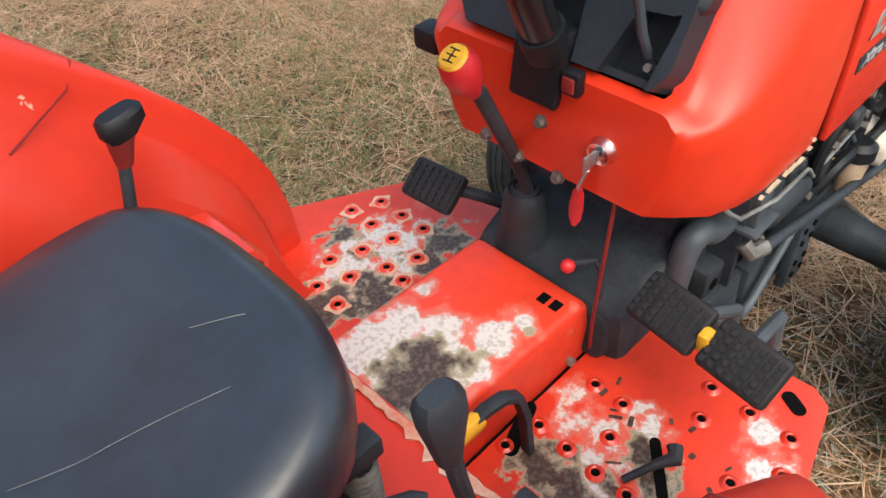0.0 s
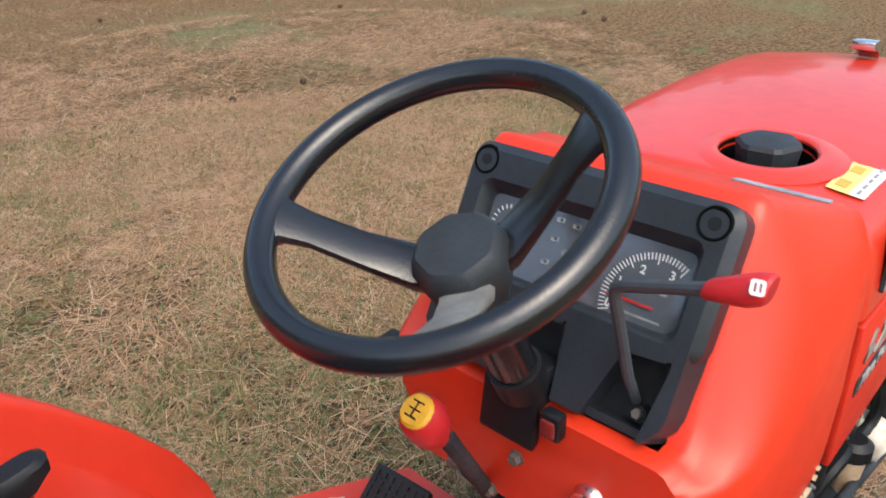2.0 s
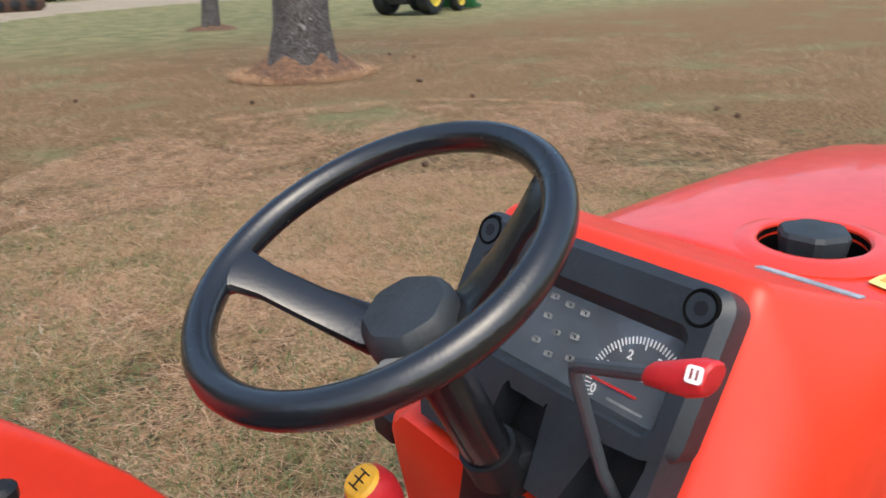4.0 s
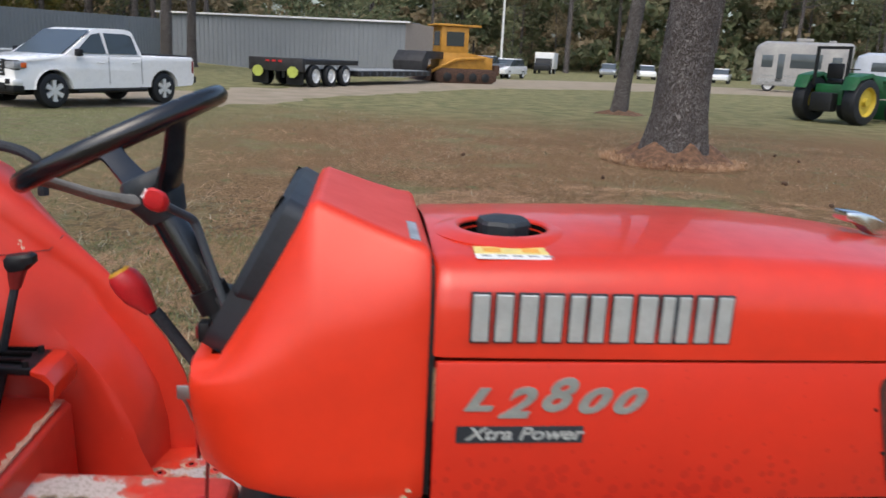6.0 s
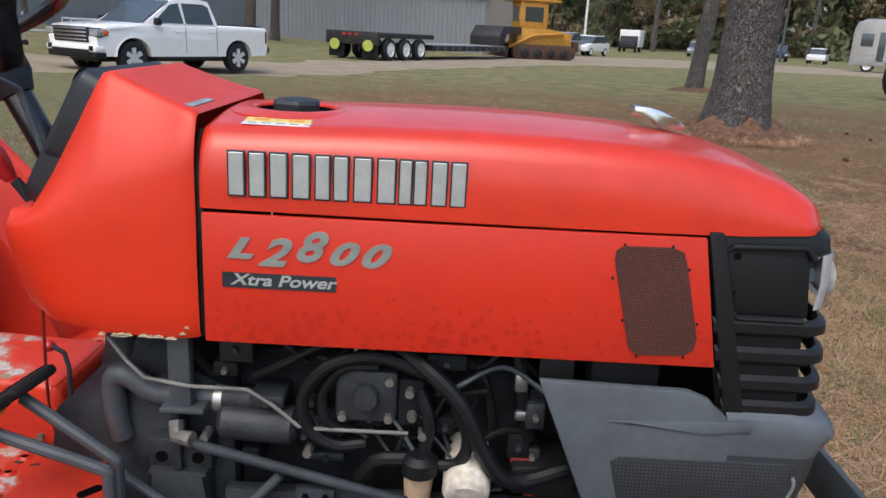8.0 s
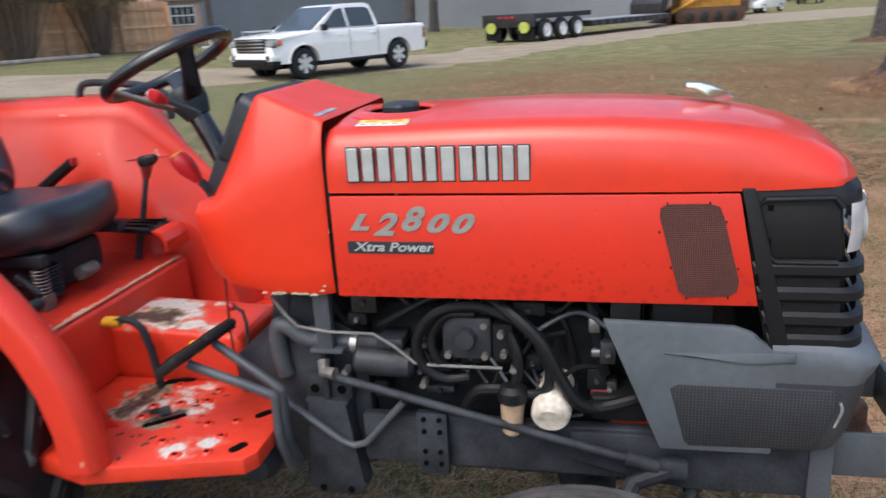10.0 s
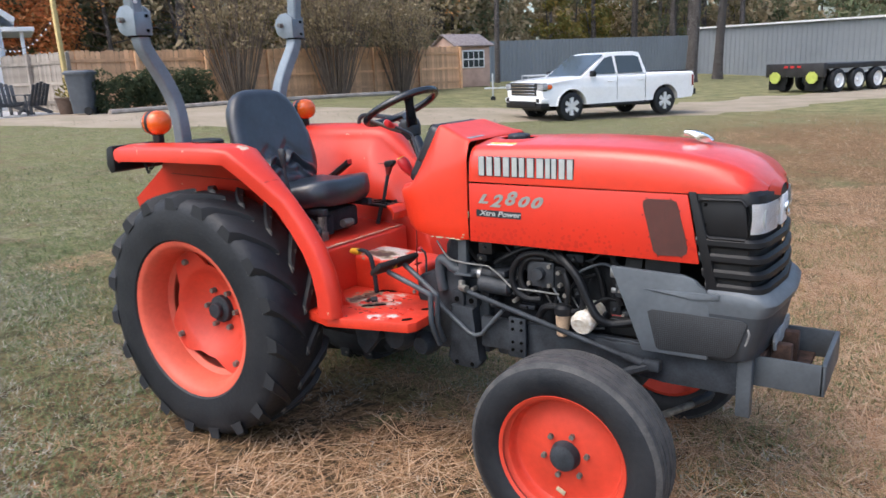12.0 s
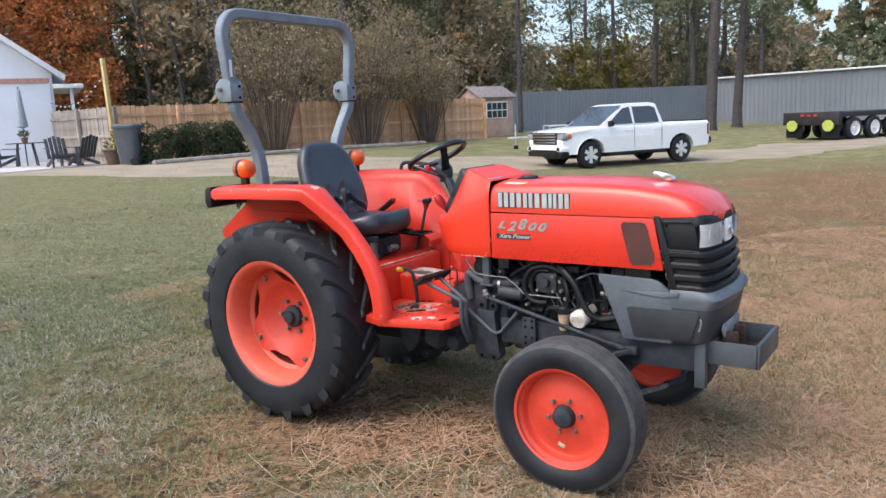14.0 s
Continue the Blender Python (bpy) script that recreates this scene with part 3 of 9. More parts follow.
rings = [[(x, w * math.sin(k / 10 * math.pi - math.pi / 2), z - 0.03 * abs(math.sin(k / 10 * math.pi - math.pi / 2)) ** 4) for k in range(11)] for x, z, w in nose]
skin(bm, rings, 0.004)
part("hood_nose", bm, ORANGE, hood)

# fuel cap in its dished opening
for nm, mat, prof in (("filler_ring", ORANGE, [(0.060, -0.012), (0.0615, 0.0005), (0.064, 0.003), (0.070, 0.004), (0.082, 0.0025), (0.100, -0.0035), (0.100, -0.008), (0.066, -0.012)]), ("filler_well", DARK_HOLE, [(0.0605, -0.002), (0.0595, -0.05), (0.0, -0.05), (0.0, -0.055), (0.064, -0.055), (0.064, -0.006)])):
    bm = lathe(B(), [(r, CAPZ + h) for r, h in prof], 48, "z", (CAPX, CAPY, 0), closed=nm == "filler_ring")
    for v in bm.verts:
        v.co.x = CAPX + (v.co.x - CAPX) * 1.12
        v.co.z -= 0.35 * (v.co.y / 0.18) ** 2 * 0.014
    part(nm, bm, mat, hood)
bm = B()
n = 24
rows = []
for z, r in ((-0.05, 0.034), (-0.01, 0.036), (0.012, 0.039), (0.018, 0.036), (0.021, 0.022), (0.0215, 0.004)):
    rows.append([(CAPX + (r + (0.003 if (k // 2) % 2 and r > 0.03 else 0)) * math.cos(k * math.tau / n), CAPY + (r + (0.003 if (k // 2) % 2 and r > 0.03 else 0)) * math.sin(k * math.tau / n), CAPZ - 0.004 + z) for k in range(n)])
loft(bm, rows)
part("fuel_cap", bm, GREY_PLASTIC2, hood, "black ribbed fuel cap", 25)
# chrome ornament
side_line = [(0.0, 0.035), (0.03, 0.034), (0.055, 0.029), (0.080, 0.018), (0.098, 0.009), (0.099, 0.003), (0.075, 0.0), (0.055, 0.0), (0.050, 0.010), (0.038, 0.017), (0.0, 0.020)]
bm = prism(B(), [(1.845 + u * 0.95, 1.248 + v * 1.15) for u, v in side_line], "y", -0.021, 0.021, 0.003)
for v in bm.verts:
    v.co.y *= 1.0 - 5.0 * max(0, v.co.x - 1.88)
part("ornament", bm, CHROME, hood, "chrome bonnet ornament")
# warning decal
def on_shoulder(x0, x1, y0, y1, lift):
    """A thin sheet lying on the bonnet's right shoulder."""
    ys = [y0 + (y1 - y0) * k / 5 for k in range(6)]
    z = [float(np.interp(-y, (0, 0.089, 0.15, 0.177, 0.2045, 0.2245), (1.260, 1.2565, 1.250, 1.246, 1.243, 1.229))) + lift for y in ys]
    return prism(B(), list(zip(ys, z)) + [(y, q + 0.0006) for y, q in zip(ys[::-1], z[::-1])], "x", x0, x1)


decal = part("warning_decal", on_shoulder(1.194, 1.314, -0.158, -0.185, 0.0008), YELLOW_DECAL, tractor, "yellow and white warning decal")
part("decal_strip", on_shoulder(1.194, 1.318, -0.185, -0.203, 0.0008), WHITE, decal)
for k in range(5):
    part("decal_print", on_shoulder(1.202 + k * 0.022, 1.216 + k * 0.022, -0.191, -0.195, 0.0016), FADED_GREY, decal)
for k in (0, 1):
    part("decal_symbol", on_shoulder(1.208 + k * 0.055, 1.232 + k * 0.055, -0.164, -0.178, 0.0016), DECAL_ORANGE, decal)

for s in (-1, 1):
    bm = B()
    prism(bm, [(1.141, 1.110), (1.141, 0.895), (1.97, 0.895), (1.927, 1.112)], "y", s * 0.238, s * 0.248, 0.003)
    side = part("side_panel", bm, SPOTTED, tractor, "orange bonnet side panel with water spots near its lower edge")
    outline = [(1.80, 1.093), (1.875, 1.094), (1.893, 1.088), (1.90, 1.07), (1.933, 0.945), (1.93, 0.925), (1.915, 0.915), (1.84, 0.912), (1.825, 0.925), (1.787, 1.07), (1.788, 1.085)]
    part("screen", prism(B(), outline, "y", s * 0.248, s * 0.2502), SCREEN, side, "rusty perforated metal screen")
    for x, z in ((1.80, 1.095), (1.875, 1.096), (1.787, 1.04), (1.905, 1.06), (1.93, 0.97), (1.81, 0.97), (1.84, 0.91), (1.915, 0.912)):
        part("clip", box(B(), x - 0.0016, x + 0.0016, s * 0.247, s * 0.2512, z - 0.0022, z + 0.0022, 0.0006), BLACK_PLASTIC, side)

# silver maker's badge as plain blocks, model number and script badge on both sides
BADGE = [(1.183, 1.243), (1.247, 1.311), (1.316, 1.37), (1.375, 1.442), (1.444, 1.490), (1.494, 1.55)]
for s in (-1, 1):
    badge = assembly("maker_badge", tractor, "silver block badge with dark edges")
    for k, (a, b) in enumerate(BADGE):
        w = (b - a) * 0.37
        for u0, u1 in ((a + 0.003, a + 0.003 + w), (b - 0.003 - w, b - 0.003)):
            for grow, out, mat in ((0.0026, 0.2486, DARK_METAL), (0.0, 0.2500, BADGE_SILVER)):
                pts = [(u0 - grow, 1.141 - grow), (u1 + grow, 1.141 - grow), (u1 + grow, 1.207 + grow), (u0 - grow, 1.207 + grow)]
                part("badge_block", prism(B(), pts, "y", s * 0.243, s * out, 0.001, 1), mat, badge)


def lettering(text, size, mat, parent, m, shear=0.0, extrude=0.0012, bold=0.0):
    cu = bpy.data.curves.new("lettering", "FONT")
    cu.body, cu.size, cu.shear, cu.extrude, cu.offset = text, size, shear, extrude, bold
    cu.materials.append(mat)
    ob = new("lettering", cu)
    ob.parent, ob.matrix_basis = parent, m
    return ob


SIDE = Matrix(((1, 0, 0, 0), (0, 0, -1, 0), (0, 1, 0, 0), (0, 0, 0, 1)))
# model number in leaning old-style figures: character, left edge, foot, width, height
for ch, x, z, w, h in (("L", 1.180, 1.0415, 0.044, 0.031), ("2", 1.230, 1.031, 0.048, 0.043), ("8", 1.285, 1.041, 0.047, 0.047), ("0", 1.336, 1.038, 0.046, 0.035), ("0", 1.386, 1.037, 0.046, 0.036)):
    size = h / 0.70
    lettering(ch, size, BADGE_GREY, hood, Matrix.Translation((x, -0.2492, z)) @ SIDE @ Matrix.Diagonal((w / (0.60 * size), 1, 1, 1)), 0.40, 0.001, 0.0022)
bm = box(B(), 1.172, 1.352, -0.2497, -0.246, 0.991, 1.016)
xb = part("script_badge", bm, DARK_METAL, tractor, "dark script badge with pale lettering")
lettering("Xtra Power", 0.029, BADGE_SILVER, xb, Matrix.Translation((1.186, -0.2502, 0.9965)) @ SIDE @ Matrix.Diagonal((1.18, 0.9, 1, 1)), 0.25, 0.0006, 0.0006)


# cowl round the dashboard
def cowl_section(x, zt, wt, ws, zs, wb, zb):
    r = min(0.013, 0.45 * (zt - zs))
    pts = [(0, zt), (-wt + 0.03, zt), (-wt + 0.014, zt), (-wt + 0.005, zt - r * 0.3), (-wt - 0.001, zt - r)]
    for k in range(1, 6):
        u = k / 6
        pts.append((-wt - (ws - wt) * u - 0.006 * math.sin(u * math.pi) * min(1, (zt - zs) / 0.1), zt - r - (zt - r - zs) * u))
    pts += [(-ws, zs - 0.006), (-(ws * 0.75 + wb * 0.25) - 0.001, zs + (zb - zs) * 0.3), (-(ws + wb) / 2 - 0.003, (zs + zb) / 2), (-(ws * 0.2 + wb * 0.8) - 0.002, zb + (zs - zb) * 0.2), (-wb, zb + 0.012), (-wb + 0.006, zb)]
    return [(x, y, z) for y, z in both(pts)]


COWL = ((0.803, (1.080, 0.18, 0.195, 1.055, 0.15, 0.925)), (0.812, (1.082, 0.184, 0.206, 1.06, 0.165, 0.918)), (0.840, (1.084, 0.186, 0.224, 1.07, 0.19, 0.912)), (0.88, (1.150, 0.180, 0.237, 1.08, 0.222, 0.906)),
        (0.925, (1.232, 0.176, 0.243, 1.10, 0.236, 0.902)), (0.955, (1.289, 0.173, 0.245, 1.12, 0.24, 0.899)), (0.966, (1.307, 0.172, 0.245, 1.13, 0.241, 0.898)), (0.978, (1.311, 0.173, 0.245, 1.14, 0.242, 0.896)),
        (1.05, (1.284, 0.192, 0.245, 1.16, 0.242, 0.893)), (1.10, (1.267, 0.211, 0.244, 1.17, 0.242, 0.893)), (1.122, (1.263, 0.222, 0.243, 1.175, 0.241, 0.895)), (1.130, (1.256, 0.222, 0.239, 1.175, 0.238, 0.897)))
xs = sorted({x for x, _ in COWL} | {0.826, 0.862, 0.895, 0.908, 0.942, 0.983, 1.005, 1.02, 1.035, 1.075})
rings = [cowl_section(x, *(float(np.interp(x, [c[0] for c in COWL], [c[1][i] for c in COWL])) for i in range(6))) for x in xs]
bm = loft(B(), rings, closed=False)
first = [v for v in bm.verts if abs(v.co.x - 0.803) < 1e-5]
bm.faces.new(first)
gone = [f for f in bm.faces if 0.82 < f.calc_center_median().x < 0.95 and all(abs(v.co.y) < 0.162 for v in f.verts)]
bmesh.ops.delete(bm, geom=gone, context="FACES")
cowl = part("dash_cowl", bm, CHIPPED, tractor, "orange dashboard cowl with a chipped lower edge", 48)
part("seam_gasket", prism(B(), [(-0.231, 0.9), (0.231, 0.9), (0.231, 1.17), (0.20, 1.232), (-0.20, 1.232), (-0.231, 1.17)], "x", 1.128, 1.139), BLACK_PLASTIC, tractor)
part("tape_strip", box(B(), -0.007, 0.007, -0.190, -0.080, 0.0005, 0.0022, 0.0, pose(1.110, 0, 1.2650, 0, 10, 0)), GREY_TAPE, cowl, "worn grey tape strip")
rng = random.Random(5)
for k in range(11):
    x = rng.uniform(0.97, 1.118)
    z = 0.896 + rng.uniform(0.0, 0.003) + (0.02 * rng.random() if x > 1.10 else 0)
    w = rng.uniform(0.004, 0.011)
    bm = prism(B(), [(x - w, z - 0.0035), (x + w, z - 0.0035), (x + w * 0.7, z - 0.0015), (x + w * 0.2, z + 0.0008), (x - w * 0.6, z - 0.001)], "y", -0.2455, -0.2405)
    part("paint_chip", bm, CREAM, cowl)

# dashboard panel in its own frame: x to the right, y up the slope, z to the driver
PANEL = Matrix(((0, 0.4706, -0.8824, 0.833), (-1, 0, 0, 0), (0, 0.8824, 0.4706, 1.088), (0, 0, 0, 1)))
dash = new("dashboard")
dash.parent, dash.matrix_basis = tractor, PANEL
dash["label"] = "black plastic instrument panel"


def rounded(x0, x1, y0, y1, r, n=4):
    pts = []
    for cx, cy, a0 in ((x1 - r, y1 - r, 0), (x0 + r, y1 - r, 90), (x0 + r, y0 + r, 180), (x1 - r, y0 + r, 270)):
        for k in range(n + 1):
            a = radians(a0 + 90 * k / n)
            pts.append((cx + r * math.cos(a), cy + r * math.sin(a)))
    return pts


def ring_plate(outer, inner, z0, z1):
    """A frame between two outlines with the same number of points."""
    bm = B()
    n = len(outer)
    vs = [[bm.verts.new((*p, z)) for p in o] for o, z in ((outer, z0), (outer, z1), (inner, z1 - 0.004), (inner, z0))]
    for a, b in zip(vs, vs[1:] + vs[:1]):
        for i in range(n):
            bm.faces.new((a[i], a[(i + 1) % n], b[(i + 1) % n], b[i]))
    return bm


def framed(rows):
    """A frame whose section runs through rows of outlines with their heights, back to the first."""
    bm = B()
    n = len(rows[0][0])
    vs = [[bm.verts.new((*p, z)) for p in o] for o, z in rows]
    for a, b in zip(vs, vs[1:] + vs[:1]):
        for i in range(n):
            bm.faces.new((a[i], a[(i + 1) % n], b[(i + 1) % n], b[i]))
    return bm


bm = framed([(rounded(-0.168, 0.168, 0.082, 0.247, 0.022), -0.02), (rounded(-0.168, 0.168, 0.082, 0.247, 0.022), 0.012), (rounded(-0.158, 0.158, 0.082, 0.237, 0.018), 0.023),
             (rounded(-0.137, 0.141, 0.097, 0.205, 0.014), 0.023), (rounded(-0.134, 0.138, 0.100, 0.202, 0.012), 0.020), (rounded(-0.127, 0.131, 0.104, 0.190, 0.010), 0.002), (rounded(-0.127, 0.131, 0.104, 0.190, 0.010), -0.02)])
part("bezel", bm, BEZEL, dash, "satin black dashboard bezel", 30)
# lower part of the bezel, open round the column and the lever
for pts in ([(-0.1535, 0.0865), (-0.161, 0.0925), (-0.168, 0.106), (-0.168, 0.02), (-0.150, -0.004), (-0.045, -0.004), (-0.040, 0.075), (-0.034, 0.0845)], [(-0.034, 0.0845), (-0.028, 0.077), (0.020, 0.077), (0.024, 0.0845)], [(0.024, 0.0845), (0.024, 0.077), (0.033, -0.004), (0.070, -0.004), (0.094, 0.070), (0.100, 0.0845)],
            [(0.100, 0.0845), (0.098, 0.076), (0.139, 0.080), (0.146, 0.0845)], [(0.146, 0.0845), (0.147, 0.074), (0.136, -0.004), (0.150, -0.004), (0.165, 0.016), (0.168, 0.03), (0.168, 0.106), (0.161, 0.0925), (0.1535, 0.0865)]):
    bm = prism(B(), pts, "z", -0.02, 0.0228)
    for v in bm.verts:
        if v.co.z > 0.02 and abs(v.co.x) > 0.148:
            v.co.x *= 0.943
    part("bezel_rib", bm, BEZEL, dash)
part("bezel_lip", prism(B(), [(0.068, -0.004), (0.138, -0.004), (0.139, 0.005), (0.071, 0.005)], "z", -0.02, 0.010), BEZEL, dash)
part("bezel_back", box(B(), -0.160, 0.160, 0.0, 0.240, -0.034, -0.016), BLACK_METAL, dash)
part("gauge_face", prism(B(), rounded(-0.128, 0.132, 0.103, 0.191, 0.010), "z", -0.014, 0.003), GAUGE, dash, "gauge face, lightened for the sky reflected in its cover")
pane = part("gauge_glass", prism(B(), rounded(-0.1275, 0.1315, 0.1035, 0.1905, 0.010), "z", 0.0075, 0.0085), CLEAR, dash, "clear gauge cover")
TC = (0.098, 0.124)
for k in range(33):
    a = radians(200 - k * 138 / 32)
    r0, r1 = (0.045, 0.057) if k % 8 == 0 else (0.050, 0.057)
    bm = box(B(), r0, r1, -0.0006, 0.0006, 0.0028, 0.0042)
    bmesh.ops.transform(bm, matrix=pose(*TC, 0, 0, 0, math.degrees(a)), verts=bm.verts)
    part("gauge_tick", bm, WHITE, dash)
part("needle", box(B(), TC[0] - 0.050, TC[0] + 0.004, TC[1] - 0.0012, TC[1] + 0.0012, 0.0028, 0.0055), RED_PLASTIC, dash, "red needle")
part("print_bar", box(B(), TC[0] - 0.022, TC[0] + 0.014, TC[1] + 0.016, TC[1] + 0.0185, 0.0028, 0.004), FADED_GREY, dash)
part("print_bar", box(B(), TC[0] - 0.026, TC[0] + 0.016, TC[1] - 0.014, TC[1] - 0.0115, 0.0028, 0.004), FADED_GREY, dash)
for txt, x, y in (("0", -0.048, -0.014), ("1", -0.043, 0.012), ("2", -0.022, 0.031), ("3", 0.010, 0.034)):
    lettering(txt, 0.013, WHITE, dash, Matrix.Translation((TC[0] + x, TC[1] + y, 0.0035)), 0, 0.0003, 0.0003)
for cx, cy in ((-0.098, 0.158), (-0.066, 0.150)):
    for k in range(9):
        a = radians(195 - 130 * k / 8)
        bm = box(B(), 0.019, 0.024, -0.0007, 0.0007, 0.0028, 0.0042)
        bmesh.ops.transform(bm, matrix=pose(cx, cy, 0, 0, 0, math.degrees(a)), verts=bm.verts)
        part("gauge_tick", bm, WHITE, dash)
    part("needle", box(B(), cx - 0.014, cx + 0.004, cy - 0.008, cy - 0.006, 0.0028, 0.005), RED_PLASTIC, dash)
for x, y in ((-0.030, 0.182), (-0.008, 0.180), (0.014, 0.178), (-0.030, 0.160), (-0.012, 0.148), (0.012, 0.152), (-0.034, 0.132), (0.016, 0.130), (-0.012, 0.124)):
    part("symbol", ring_plate(rounded(x - 0.004, x + 0.004, y - 0.003, y + 0.003, 0.001, 1), rounded(x - 0.0026, x + 0.0026, y - 0.0018, y + 0.0018, 0.0008, 1), 0.0028, 0.0082), FADED_GREY, dash)
for s in (-1, 1):
    part("screw_boss", lathe(B(), [(0.006, 0.012), (0.0145, 0.012), (0.0145, 0.0238), (0.0165, 0.0248), (0.018, 0.0225), (0.018, 0.018), (0.006, 0.018)], 24, "z", (s * 0.141, 0.224, 0)), DARK_HOLE, dash)
    part("screw", lathe(B(), [(0, 0.0235), (0.007, 0.0235), (0.0075, 0.0225), (0.0075, 0.015), (0, 0.015)], 10, "z", (s * 0.141, 0.224, 0)), BLACK_PLASTIC, dash)
for x, y in ((0.018, 0.010), (0.122, 0.018)):
    part("screw_post", lathe(B(), [(0, 0.0), (0.009, 0.0), (0.010, -0.02), (0, -0.02)], 10, "z", (x, y, 0)), BLACK_PLASTIC, dash)
    part("screw", lathe(B(), [(0, 0.006), (0.0055, 0.006), (0.006, -0.001), (0, -0.001)], 6, "z", (x, y, 0)), BOLT, dash)

# hand throttle
thr = part("hand_throttle", tube(B(), [(0.858, -0.110, 1.105), (0.838, -0.109, 1.145), (0.803, -0.105, 1.255), (0.799, -0.108, 1.267), (0.795, -0.118, 1.274), (0.7785, -0.204, 1.310)], 0.0062, 10), GREY_METAL, tractor, "bent grey throttle lever with a red knob")
bm = loft(B(), [oval(*(Vector((0.7785, -0.197, 1.308)).lerp(Vector((0.7815, -0.246, 1.3235)), t)), a, b, (0.4, -0.1, 0.9), (0.9, 0, -0.4), 14, 2.6) for t, a, b in ((0, 0.007, 0.008), (0.08, 0.010, 0.011), (0.5, 0.0135, 0.014), (0.75, 0.0155, 0.015), (0.95, 0.0138, 0.013), (1.0, 0.011, 0.011))])
part("knob", bm, RED_PLASTIC, thr, "red plastic knob")
c = Vector((0.781, -0.236, 1.3205))
out = Vector((-0.80, -0.22, 0.55)).normalized()
bm = prism(B(), rounded(-0.0055, 0.0055, -0.006, 0.006, 0.0025), "z", -0.0025, 0.0025)
bmesh.ops.transform(bm, matrix=look(c + out * 0.0140, c + out), verts=bm.verts)
label = part("knob_label", bm, WHITE, thr)
for u in (-0.002, 0.0018):
    bm = box(B(), u - 0.0008, u + 0.0008, -0.0035, 0.0035, -0.0029, 0.0029)
    bmesh.ops.transform(bm, matrix=look(c + out * 0.0140, c + out), verts=bm.verts)
    part("print_bar", bm, DARK_RED, label)

# steering wheel and column
SW = pose(0.676, 0, 1.369, 0, -26.4, 0)
sw = new("steering_wheel")
sw.parent, sw.matrix_basis = tractor, SW
sw["label"] = "black three-spoke steering wheel"
part("wheel_rim", lathe(B(), [(0.1555 + 0.0138 * math.cos(a * math.tau / 14), 0.0148 * math.sin(a * math.tau / 14)) for a in range(14)], 72, "z", closed=True), SOFT_BLACK, sw)
for a in (-38, 121, 221):
    ca, sa = math.cos(radians(a)), math.sin(radians(a))
    rad, tan = Vector((ca, sa, 0)), Vector((-sa, ca, 0))
    bm = loft(B(), [oval(*(rad * r + Vector((0, 0, z))), w, h, tan, (0, 0, 1), 12, 3) for r, z, w, h in ((0.02, -0.094, 0.027, 0.013), (0.045, -0.088, 0.025, 0.012), (0.085, -0.056, 0.0205, 0.009), (0.120, -0.022, 0.019, 0.008), (0.138, -0.006, 0.023, 0.009), (0.150, 0.0, 0.033, 0.010))])
    # the spoke at 221 degrees has a paler grey than the others
    part("spoke", bm, SOFT_BLACK if a != 221 else GREY_PLASTIC, sw, "" if a != 221 else "grey spoke, paler than the other two")
bm = B()
rings = []
for z, r in ((-0.135, 0.031), (-0.118, 0.037), (-0.102, 0.044), (-0.078, 0.0455), (-0.066, 0.041), (-0.061, 0.036)):
    corners = [Vector((r * 1.06 * math.cos(radians(45 * k + 4)), r * 1.06 * math.sin(radians(45 * k + 4)), z)) for k in range(8)]
    rings.append([corners[k].lerp(corners[(k + d) % 8], 0.12) for k in range(8) for d in (-1, 1)])
loft(bm, rings)
part("hub_cap", bm, GREY_PLASTIC2, sw, "dusty eight-sided hub cap", 25)
axis = Vector((0.4446, 0, -0.8957))
c0 = Vector((0.676, 0, 1.369))
col = part("steering_column", tube(B(), [c0 + axis * 0.12, c0 + axis * 0.125, c0 + axis * 0.13, c0 + axis * 0.30], [0.022, 0.024, 0.0255, 0.0255], 20), SOFT_BLACK, tractor, "black steering column")
part("column_ring", tube(B(), [c0 + axis * 0.262, c0 + axis * 0.30], 0.030, 20), BLACK_PLASTIC, col)
bm = prism(B(), [(0.805, 1.128), (0.846, 1.125), (0.83, 1.09), (0.803, 1.035), (0.792, 1.028), (0.789, 1.036)], "y", -0.028, 0.048, 0.004)
part("column_bracket", bm, BLACK_PLASTIC, tractor, "black column cover plate")

# fittings on the cowl's rear face
part("rocker_switch", box(B(), 0.788, 0.806, -0.062, -0.036, 1.062, 1.095, 0.004), BLACK_PLASTIC, cowl, "black rocker switch with a dark red face")
part("switch_face", box(B(), 0.784, 0.79, -0.058, -0.040, 1.068, 1.089, 0.003), DARK_RED, cowl)
lock = part("ignition_lock", lathe(B(), [(0, -0.014), (0.010, -0.014), (0.016, -0.010), (0.0175, 0.0), (0.020, 0.004), (0.020, 0.008), (0, 0.008)], 24, "x", (0.799, -0.097, 0.998)), CHROME, cowl, "chrome ignition lock")
key = part("key", box(B(), 0.762, 0.787, -0.099, -0.095, 0.985, 1.008, 0.002), STEEL, tractor, "key with a red tag")
part("key_ring", tube(B(), [(0.772, -0.097, 0.985), (0.775, -0.092, 0.975), (0.778, -0.086, 0.96), (0.78, -0.08, 0.945), (0.786, -0.078, 0.935)], 0.0028, 6), STEEL, key)
bm = loft(B(), [oval(0.786, -0.078 + dy, z, 0.003, w, X, Y, 10, 2) for z, w, dy in ((0.94, 0.004, 0), (0.93, 0.009, 0.001), (0.905, 0.0115, 0.003), (0.885, 0.010, 0.004), (0.872, 0.004, 0.005))])
part("tag", bm, RED_PLASTIC, key, "red key tag")
